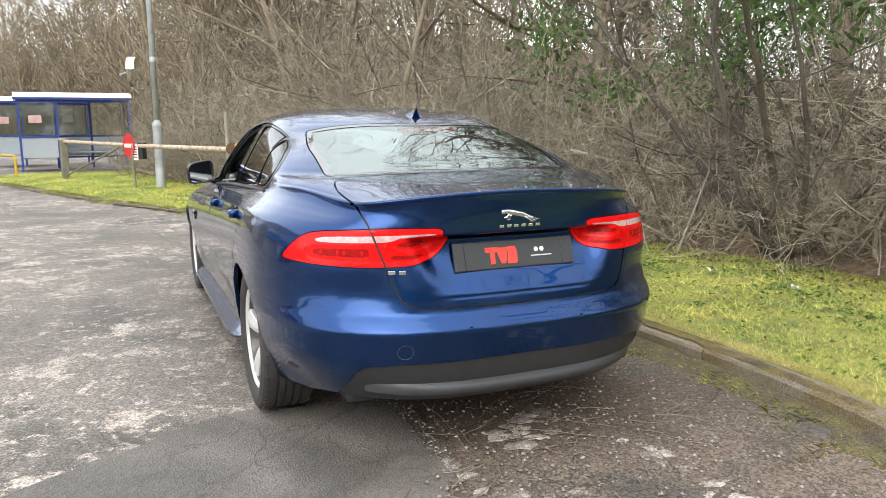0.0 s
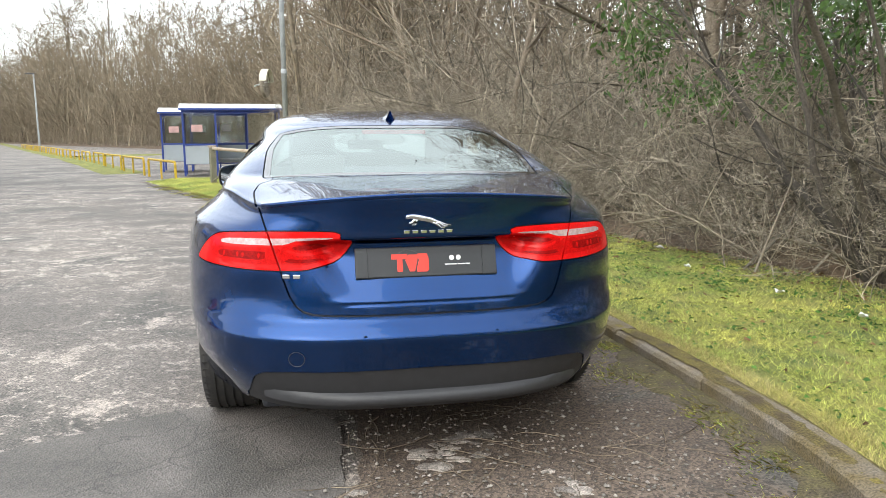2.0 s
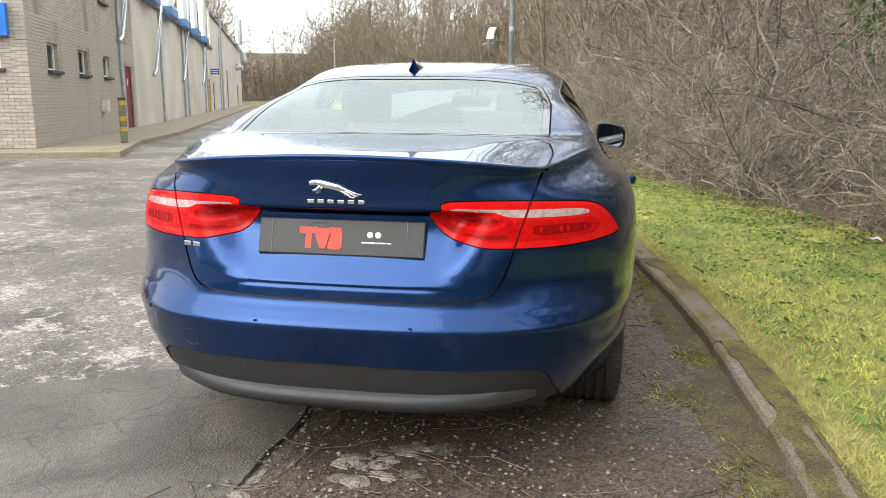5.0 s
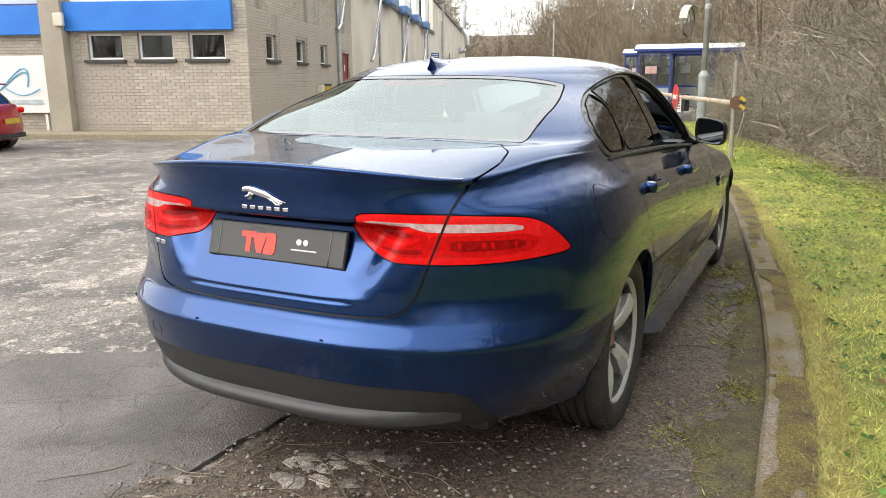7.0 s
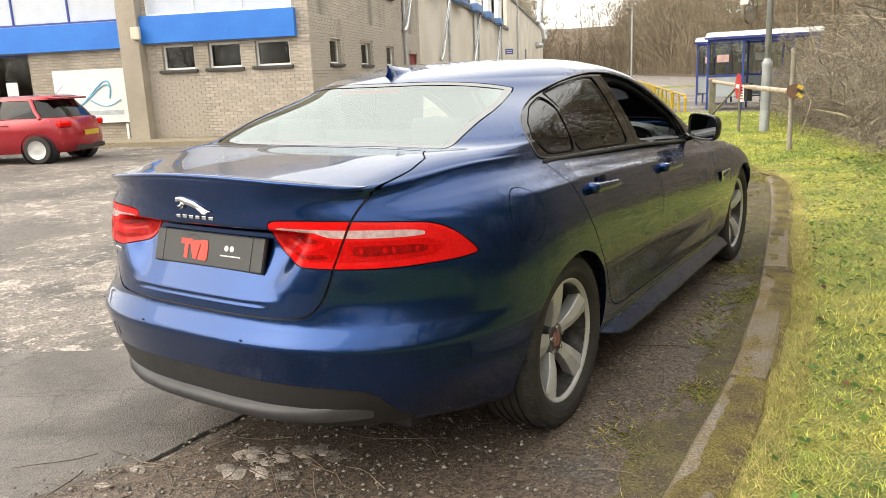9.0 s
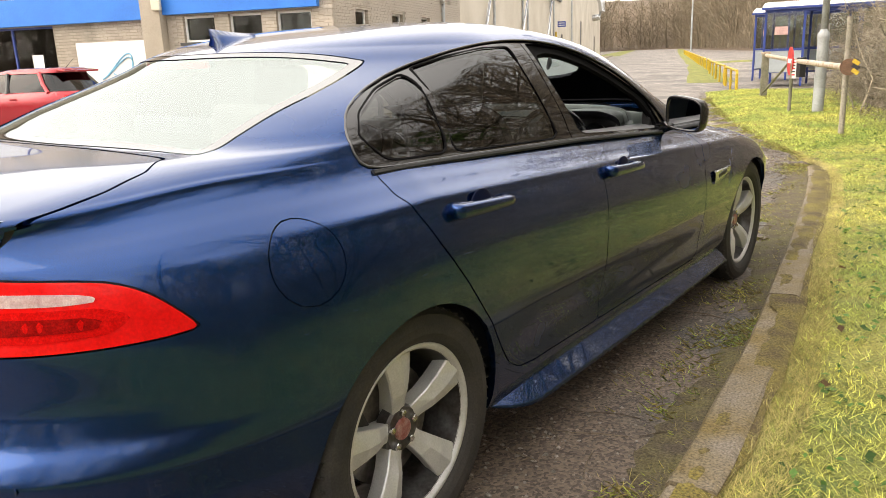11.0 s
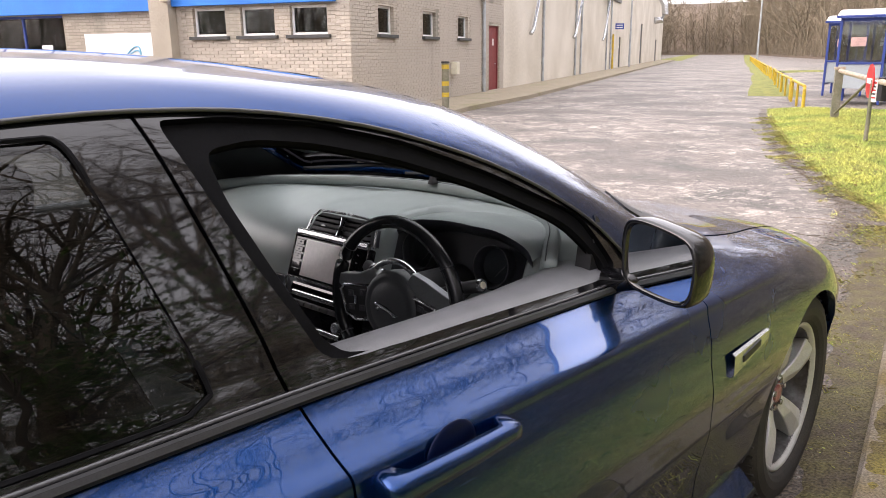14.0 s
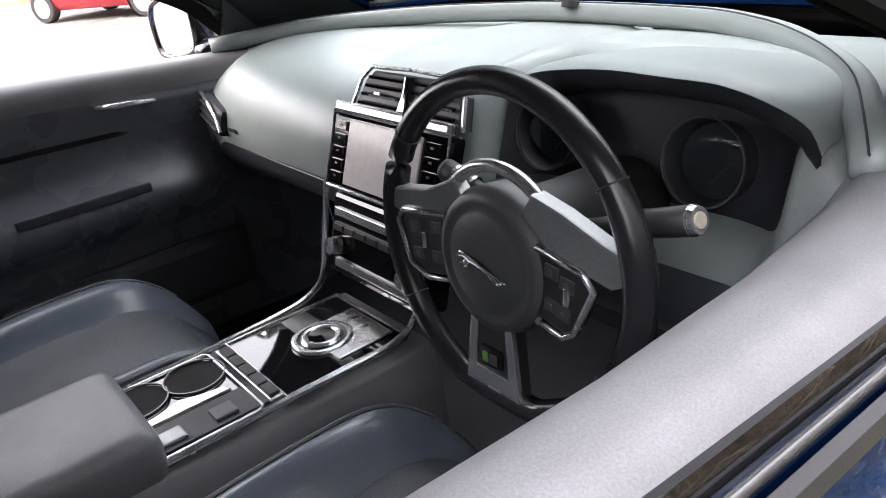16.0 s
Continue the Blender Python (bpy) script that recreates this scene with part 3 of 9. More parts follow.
tagged(meshed("grass_island", sv, [(i * 4 + j, i * 4 + j + 1, i * 4 + j + 5, i * 4 + j + 4) for i in range(39) for j in range(3)], TURF, smooth=True), "narrow grass island in the lay-by", "grass", kind="structure")

# kerb stones, one by one
kerb = thing("kerb", "weathered concrete kerb with yellow moss", "kerb", kind="structure")
fine_ = curve(KERB, 1200)
fs = np.concatenate([[0], np.cumsum(np.linalg.norm(np.diff(fine_, axis=0), axis=1))])
fn_ = side_of(fine_)
start = 0.0
rk = random.Random(4)
while start + 0.91 < fs[-1]:
    kv, kf = [], []
    prof = [(0.0, -0.05), (0.0, 0.088), (0.012, 0.104), (0.128, 0.108), (0.14, 0.10), (0.14, -0.05)]
    for q in range(7):
        at = start + 0.004 + (0.902) * q / 6
        x, y = np.interp(at, fs, fine_[:, 0]), np.interp(at, fs, fine_[:, 1])
        a, b = np.interp(at, fs, fn_[:, 0]), np.interp(at, fs, fn_[:, 1])
        for d, z in prof:
            w_ = 0.006 * rough(x * 3 + d * 30, y * 3, 2.0, z * 9)
            kv.append((x + a * (d + w_), y + b * (d + w_), z + 0.005 * rough(x, y, 9, 1) - 0.085 * float(step(7.0, 8.5, y))))
    for q in range(6):
        for j in range(5):
            kf.append((q * 6 + j, q * 6 + j + 1, q * 6 + j + 7, q * 6 + j + 6))
    kf += [tuple(range(5, -1, -1)), tuple(range(36, 42))]
    st = meshed("kerb_stone", kv, kf, CONCRETE, kerb)
    st.location = (rk.uniform(-0.006, 0.006), rk.uniform(-0.004, 0.004), rk.uniform(-0.008, 0.006))
    start += 0.91

# moss that creeps over the back of the kerb
mv = []
c = curve(KERB, 560)
n_ = side_of(c)
for i in range(560):
    a = min(0.15, 0.030 + 0.07 * rough(c[i, 0], c[i, 1], 0.9, 7) + 0.03 * rough(c[i, 0], c[i, 1], 4, 8) + 0.03 * rough(c[i, 0], c[i, 1], 11, 5))
    for j in range(6):
        u = j / 5
        d = max(a, 0.022) + (0.168 - max(a, 0.022) + 0.035 * rough(c[i, 0], c[i, 1], 2.3, 4)) * u
        x, y = c[i] + n_[i] * d
        mv.append((x, y, 0.1045 + 0.006 * math.sin(math.pi * min(1, u * 1.25 + 0.12)) + 0.004 * rough(x, y, 18) - 0.03 * max(0, u - 0.75) - 0.065 * float(step(7.0, 8.5, y))))
tagged(meshed("moss_strip", mv, [(i * 6 + j, i * 6 + j + 1, i * 6 + j + 7, i * 6 + j + 6) for i in range(559) for j in range(5)], MOSS, smooth=True), "yellow and brown moss creeping over the kerb", "moss", kind="structure")

# moss and earth washed up in front of the kerb and along the grass beyond it
mv = []
c = curve(KERB + EDGE[1:], 900)
n_ = side_of(c)
for i in range(900):
    w_ = max(0.03, 0.15 + 0.26 * rough(c[i, 0], c[i, 1], 0.8, 12) + 0.12 * rough(c[i, 0], c[i, 1], 3.2, 13) + 0.05 * rough(c[i, 0], c[i, 1], 9, 14)) * float(step(-3.5, -1.0, c[i, 1])) + 0.12 * float(step(3.0, 7.0, c[i, 1]))
    w_ *= 1 - 0.75 * float(step(7.4, 9.2, c[i, 1]))
    for j in range(7):
        d = 0.01 - w_ * j / 6
        x, y = c[i] + n_[i] * d
        mv.append((x, y, 0.043 - 0.030 * float(step(7.0, 8.8, y)) - 0.030 * (j / 6) ** 1.4 - 0.02 * (j == 6) + 0.008 * rough(x, y, 16) * (0 < j < 6)))
tagged(meshed("moss_fringe", mv, [(i * 7 + j, i * 7 + j + 1, i * 7 + j + 8, i * 7 + j + 7) for i in range(899) for j in range(6)], MOSS_EARTH, smooth=True), "mossy earth washed up against the kerb", "moss", kind="structure")


# ---- the building ----
B_TURN, B_AT = 22.4, (-10.7, 12.4, 0.0)
HIGH = 7.2
VENT_BLUE = mat("faded_blue_sheet", (0.10, 0.20, 0.42), 0.5, 0, 0.15, 2, 40, 0.05)
RENDER = mat("pale_render", (0.64, 0.59, 0.51), 0.9, 0, 0.16, 0.35, 14, 0.25, 0.006, second=(0.50, 0.45, 0.37))
building = thing("building", "long pale blockwork building with a blue fascia and red door", "building", B_AT, B_TURN)


def wall_with_holes(name, length, height, holes, along, thick=0.3, base=0.0, parent=None, material=None, at=(0, 0)):
    """A wall with openings. along 'x' or 'y'; holes as (from, to, low, high)."""
    us = sorted({0.0, length, *[h[0] for h in holes], *[h[1] for h in holes]})
    zs = sorted({base, height, *[h[2] for h in holes], *[h[3] for h in holes]})
    bm = bmesh.new()
    cells = set()
    for i in range(len(us) - 1):
        for j in range(len(zs) - 1):
            u, z = (us[i] + us[i + 1]) / 2, (zs[j] + zs[j + 1]) / 2
            if not any(h[0] < u < h[1] and h[2] < z < h[3] for h in holes):
                cells.add((i, j))
    def pt(u, t, z):
        return (at[0] - u, at[1] + t, z) if along == "x" else (at[0] - t, at[1] + u, z)
    def quad(*p):
        bm.faces.new([bm.verts.new(q) for q in p])
    for i, j in cells:
        a, b, c, d = us[i], us[i + 1], zs[j], zs[j + 1]
        quad(pt(a, 0, c), pt(b, 0, c), pt(b, 0, d), pt(a, 0, d))
        quad(pt(a, thick, c), pt(a, thick, d), pt(b, thick, d), pt(b, thick, c))
        for di, dj, e in ((-1, 0, (pt(a, 0, c), pt(a, 0, d), pt(a, thick, d), pt(a, thick, c))), (1, 0, (pt(b, 0, c), pt(b, thick, c), pt(b, thick, d), pt(b, 0, d))), (0, -1, (pt(a, 0, c), pt(a, thick, c), pt(b, thick, c), pt(b, 0, c))), (0, 1, (pt(a, 0, d), pt(b, 0, d), pt(b, thick, d), pt(a, thick, d)))):
            if (i + di, j + dj) not in cells:
                quad(*e)
    bmesh.ops.remove_doubles(bm, verts=bm.verts, dist=0.0005)
    bmesh.ops.recalc_face_normals(bm, faces=bm.faces)
    return part(name, bm, material or BLOCK, parent)


SIDE_WINDOWS = [(1.43, 2.33), (4.27, 5.25), (7.2, 8.2)]
SIDE_LEN = 104.0
side_holes = [(a, b, 1.80, 2.43) for a, b in SIDE_WINDOWS] + [(a, b, 4.0, 4.7) for a, b in SIDE_WINDOWS] + [(10.55, 11.85, 0.12, 2.26), (48.6, 49.9, 0.12, 2.5), (67.6, 69.6, 0.12, 4.1), (89.5, 92.0, 0.12, 2.8)]
wall_side = wall_with_holes("wall", 12.5, HIGH, [h for h in side_holes if h[1] < 12], "y", parent=building)
wall_with_holes("wall", 35.5, 5.2, [(h[0] - 12.5, h[1] - 12.5, h[2], h[3]) for h in side_holes if 12 < h[0] < 48], "y", parent=building, material=RENDER, at=(0, 12.502))
wall_with_holes("wall", SIDE_LEN - 48.01, HIGH + 0.8, [(h[0] - 48.0, h[1] - 48.0, h[2], h[3]) for h in side_holes if h[0] > 48], "y", parent=building, material=RENDER, at=(0, 48.004))
FRONT_WINDOWS = [(0.23, 1.11), (1.49, 2.34), (2.72, 3.57)]
wall_front = wall_with_holes("wall", 4.0, HIGH, [(a, b, 1.78, 2.38) for a, b in FRONT_WINDOWS] + [(0.1, 3.9, 3.09, 4.2)], "x", parent=building, at=(-0.302, 0.0))
part("pier", box((0.52, 0.5, HIGH), (-4.565, -0.02, HIGH / 2), bevel=0.01), mat("rendered_pier", (0.42, 0.37, 0.30), 0.9, 0, 0.15, 1.2, 50, 0.2, second=(0.34, 0.3, 0.24)), building)
wall_back = wall_with_holes("wall", 10.0, 2.6, [(3.08, 7.2, 0.1, 2.36)], "x", parent=building, at=(-4.84, 0.35))
wall_up = wall_with_holes("wall", 10.0, HIGH, [(0.1, 9.9, 3.06, 4.6)], "x", base=2.602, parent=building, at=(-4.84, 0.35))
for a, b, z in ((0.0, 12.5, HIGH), (12.5, 48.0, 5.2), (48.0, SIDE_LEN, HIGH + 0.8)):
    part("roof", box((15.0, b - a - 0.01, 0.2), (-7.6, (a + b) / 2, z + 0.102), bevel=0.02), ROOF_GREY, building)
    part("parapet", box((0.16, b - a - 0.02, 0.22), (0.08, (a + b) / 2, z - 0.10), bevel=0.01), GREY_PLASTIC, building)
part("rear_wall", box((0.3, SIDE_LEN, HIGH), (-14.95, SIDE_LEN / 2, HIGH / 2)), BLOCK, building)
part("end_wall", box((14.3, 0.3, HIGH), (-7.5, SIDE_LEN - 0.17, HIGH / 2)), BLOCK, building)
# plain backing inside, painted near-black as the shade behind windows and doors
part("inner_wall", box((14.0, 0.2, HIGH - 0.2), (-7.8, 4.5, HIGH / 2)), ROOM_SHADE, building)
part("inner_floor", box((14.2, 4.0, 0.1), (-7.8, 2.6, 0.05)), ROOM_SHADE, building)
part("inner_wall", box((0.2, SIDE_LEN - 5.0, 4.9), (-1.6, SIDE_LEN / 2 + 2.2, 2.5)), ROOM_SHADE, building)
part("fascia", box((3.99, 0.16, 0.65), (-2.30, -0.083, 2.755), bevel=0.01), FASCIA, building, "bright blue sheet-metal fascia")
part("fascia", box((9.98, 0.16, 0.66), (-9.84, 0.265, 2.71), bevel=0.01), FASCIA, building, "bright blue sheet-metal fascia")


def window(parent, a, b, low, high, along, at=(0, 0), panes=1, frame_m=None, sill=True, material=None, recess=0.12):
    """A window in its opening: frame, panes and sill."""
    w_ = b - a
    e = new("window")
    e.parent = parent
    e.matrix_local = pose(at[0] - (a + b) / 2, at[1] + recess, 0) if along == "x" else pose(at[0] - recess, at[1] + (a + b) / 2, 0, 0, 0, 90)
    bm = bmesh.new()
    for x in [-w_ / 2 + 0.025 + (w_ - 0.05) * k / panes for k in range(panes + 1)]:
        box((0.05, 0.06, high - low), (x, 0, (low + high) / 2), bevel=0.006, bm=bm)
    for z in (low + 0.025, high - 0.025):
        box((w_ - 0.1, 0.056, 0.05), (0, 0, z), bevel=0.006, bm=bm)
    part("frame", bm, frame_m or WHITE, e)
    for k in range(panes):
        x0 = -w_ / 2 + 0.05 + (w_ - 0.05) * k / panes
        x1 = -w_ / 2 + (w_ - 0.05) * (k + 1) / panes
        part("pane", box((x1 - x0, 0.006, high - low - 0.1), ((x0 + x1) / 2, 0.004, (low + high) / 2)), material or GLASS_BUILDING, e)
    if sill:
        part("sill", box((w_ + 0.16, 0.22, 0.07), (0, -0.10 if along == "x" else -0.10, low - 0.036), bevel=0.008), mat_sill, e)
    return e


mat_sill = mat("dark_sill", (0.07, 0.07, 0.068), 0.8, 0, 0.2, 8, 60, 0.2)
for a, b in FRONT_WINDOWS:
    window(building, a, b, 1.78, 2.38, "x", (-0.302, 0.0))
for a, b in SIDE_WINDOWS:
    window(building, a, b, 1.80, 2.43, "y")
    window(building, a, b, 4.0, 4.7, "y")
PANEL = mat("pale_window_panel", (0.62, 0.66, 0.72), 0.25, 0, 0.1, 2, 30, 0.03)
window(building, 0.1, 3.9, 3.09, 4.2, "x", (-0.302, 0.0), 3, WHITE, False, PANEL, 0.05)
window(building, 0.1, 9.9, 3.06, 4.6, "x", (-4.84, 0.35), 6, BLUE_PAINT, False, PANEL, 0.05)
window(building, 3.08, 7.2, 0.1, 2.36, "x", (-4.84, 0.35), 3, BLUE_PAINT, False)
notice = part("notice", box((0.34, 0.01, 0.42), (-8.6, 0.44, 1.45)), WHITE, building)


def doorleaf(parent, a, b, low, high, material):
    e = new("door")
    e.parent = parent
    e.matrix_local = pose(-0.1, (a + b) / 2, 0, 0, 0, 90)
    w_ = b - a
    part("leaf", box((w_ - 0.1, 0.05, high - low - 0.05), (0, 0, (low + high) / 2 - 0.025), bevel=0.004), material, e)
    bm = box((0.05, 0.1, high - low), (-w_ / 2 + 0.025, 0, (low + high) / 2), bevel=0.005)
    box((0.05, 0.1, high - low), (w_ / 2 - 0.025, 0, (low + high) / 2), bevel=0.005, bm=bm)
    box((w_ - 0.1, 0.1, 0.05), (0, 0, high - 0.025), bevel=0.005, bm=bm)
    part("door_frame", bm, material, e)
    part("notice", box((0.16, 0.006, 0.22), (0.1, -0.029, 1.72)), WHITE, e)
    part("handle", rod((0.3, -0.03, 1.0), (0.3, -0.09, 1.0), 0.012), STEEL, e)
    return e


doorleaf(building, 10.55, 11.85, 0.12, 2.26, DOOR_RED)
doorleaf(building, 48.6, 49.9, 0.12, 2.5, mat("dark_door", (0.06, 0.06, 0.065), 0.6))
doorleaf(building, 67.6, 69.6, 0.12, 4.1, mat("dark_shutter", (0.09, 0.085, 0.08), 0.6))
doorleaf(building, 89.5, 92.0, 0.12, 2.8, bpy.data.materials["dark_shutter"])

# downpipes, hoppers and slanting flues on the long wall
for y in (9.73, 19.1, 27.6, 29.5, 40.6, 42.8, 57.0):
    bm = pipe([(0.07, y, 0.12), (0.07, y, 2.9), (0.07, y, HIGH - 0.5)], 0.055)
    for z in (0.9, 2.6, 4.3):
        box((0.05, 0.15, 0.05), (0.03, y, z), bm=bm)
    part("downpipe", bm, STEEL, building)
for y, lean in ((9.7, 0.9), (16.7, 1.6), (27.0, 1.9), (38.5, 1.6)):
    bm = pipe([(0.10, y - 0.25, 2.1 if y > 10 else 3.0), (0.16, y, 2.3 if y > 10 else 3.2), (0.35, y + lean, 5.4), (0.38, y + lean + 0.05, 7.6)], 0.085, 12)
    part("flue", bm, SATIN, building, "slanting bright steel flue")
for y in (14.5, 20.4, 26.2, 32.0, 38.0):
    part("wall_vent", box((0.5, 2.4, 0.4), (0.25, y + 1.2, 5.15), bevel=0.03), VENT_BLUE, building, "faded blue sheet-metal wall vent hood")
    part("vent_panel", box((0.3, 2.0, 2.6), (0.2, y + 1.2, 6.6), bevel=0.02), WHITE, building, "tall white sheet-metal vent cowl")
bm = pipe([(0.05, 86, 5.0), (0.9, 86, 5.1), (1.25, 86, 5.8), (1.15, 86, 6.9), (0.6, 86.1, 7.8), (0.7, 86.1, 11.0)], 0.42, 14)
part("duct", bm, SATIN, building, "bent silver extract duct")
part("blue_sign", box((0.62, 0.03, 0.42), (0.53, 44.0, 3.15)), BLUE_PAINT, building)
for z in (3.07, 3.23):
    part("text_bar", box((0.46, 0.006, 0.06), (0.53, 43.98, z)), WHITE, building)
part("downpipe", pipe([(0.1, 44.0, 0.1), (0.1, 44.0, 2.6)], 0.07), YELLOW, building)

# meter box, alarm box, sign board
part("gas_outlet", box((0.2, 0.28, 0.35), (0.1, 6.6, 0.95), bevel=0.02), CREAM, building)
alarm = part("alarm_box", box((0.24, 0.10, 0.30), (-4.32, -0.33, 2.68), bevel=0.03), CREAM, building, "cream burglar alarm box")
board = part("sign_board", box((2.1, 0.04, 1.36), (-6.12, 0.22, 1.22), bevel=0.004), WHITE, building, "white sign board with a blue wave")
for off, r in ((0.0, 0.40), (0.0, 0.34)):
    bm = pipe([(-6.50 + 0.95 * math.sin(k / 14 * 1.9), 0.19, 0.98 + 0.62 * math.sin(k / 14 * 2.7) ** 1.3 * (r / 0.4)) for k in range(15)], 0.018, 6)
    part("wave_stripe", bm, mat("pale_blue_print", (0.2, 0.5, 0.7), 0.5), board)
bm = pipe([(-6.15 + 0.85 * k / 8, 0.19, 1.12 - 0.16 * math.sin(k / 8 * 3.1)) for k in range(9)], 0.016, 6)
part("wave_stripe", bm, bpy.data.materials["pale_blue_print"], board)
part("text_bar", box((1.0, 0.01, 0.11), (-5.75, 0.195, 0.80)), mat("pale_grey_print", (0.5, 0.55, 0.58), 0.5), board)
for x in (-7.0, -5.2):
    part("post", box((0.07, 0.06, 0.5), (x, 0.22, 0.25)), WHITE, board)

# paving along the building
pv = [(1.9, -1.3), (1.6, 3.0), (1.95, 8.0), (2.0, 30.0), (2.1, 100.0), (-0.005, 100.0), (-0.005, -0.005), (-4.3, -0.005), (-4.3, -0.3), (-4.84, -0.3), (-4.84, 0.3), (-15.0, 0.3), (-15.0, -0.8), (-2.0, -1.2)]
bm = slab([(x, y) for x, y in pv], -0.05, 0.115, bevel=0.015)
pav = part("pavement", bm, PAVING)
pav.matrix_world = pose(*B_AT, 0, 0, B_TURN)
tagged(pav, "old mossy paving along the building", "pavement", kind="structure")


# ---- the shape of the car's skin: y runs from the tail to the nose, z up, right half ----
def spline(keys, n):
    """Points of a smooth curve through keys, evenly spread by length."""
    k = np.array(keys, float)
    t = np.concatenate([[0], np.cumsum(np.linalg.norm(np.diff(k, axis=0), axis=1) ** 0.5)])
    h = np.diff(t)[:, None]
    d = np.diff(k, axis=0) / h
    m = np.zeros_like(k)
    m[0], m[-1] = d[0], d[-1]
    a, b = d[:-1], d[1:]
    w = np.where(a * b > 0, 2 * a * b / np.where(a + b == 0, 1, a + b), 0)
    m[1:-1] = w
    s = np.linspace(0, t[-1], 4000)
    i = np.clip(np.searchsorted(t, s) - 1, 0, len(h) - 1)
    u = ((s - t[i]) / h[i, 0])[:, None]
    p = ((1 + 2 * u) * (1 - u) ** 2 * k[i] + u * (1 - u) ** 2 * h[i] * m[i] + u * u * (3 - 2 * u) * k[i + 1] + u * u * (u - 1) * h[i] * m[i + 1])
    length = np.concatenate([[0], np.cumsum(np.linalg.norm(np.diff(p, axis=0), axis=1))])
    at = np.linspace(0, length[-1], n)
    return np.stack([np.interp(at, length, p[:, j]) for j in range(p.shape[1])], axis=1)


# level: height, tail, half width, nose
LOW = [(0.19, 0.20, 0.78, 4.40), (0.23, 0.10, 0.845, 4.52), (0.28, 0.055, 0.872, 4.60), (0.34, 0.035, 0.885, 4.65), (0.42, 0.022, 0.897, 4.67), (0.50, 0.006, 0.906, 4.68), (0.535, 0.0, 0.911, 4.68), (0.545, 0.002, 0.912, 4.68), (0.575, 0.022, 0.914, 4.675), (0.605, 0.043, 0.915, 4.67), (0.64, 0.050, 0.917, 4.66)]
MID = [(0.70, 0.058, 0.919, 4.65), (0.76, 0.068, 0.917, 4.62), (0.82, 0.078, 0.911, 4.56), (0.87, 0.082, 0.900, 4.46), (0.91, 0.083, 0.885, 4.34), (0.94, 0.082, 0.862, 4.22), (0.965, 0.080, 0.835, 4.11), (0.99, 0.076, 0.805, 3.98), (1.015, 0.072, 0.785, 3.83), (1.032, 0.071, 0.777, 3.74)]
DECK = [(1.040, 0.088, 0.773, 3.69), (1.046, 0.14, 0.770, 3.65), (1.058, 0.27, 0.766, 3.57), (1.070, 0.43, 0.762, 3.49), (1.083, 0.60, 0.757, 3.42), (1.11, 0.675, 0.744, 3.34), (1.16, 0.775, 0.716, 3.20), (1.21, 0.875, 0.685, 3.05), (1.255, 0.968, 0.655, 2.90)]
ROOF = [(1.290, 1.044, 0.627, 2.76), (1.318, 1.135, 0.596, 2.62), (1.342, 1.265, 0.555, 2.47), (1.362, 1.42, 0.490, 2.31), (1.376, 1.57, 0.395, 2.16), (1.384, 1.70, 0.27, 2.03), (1.3865, 1.79, 0.14, 1.96), (1.3875, 1.87, 0.0, 1.88)]


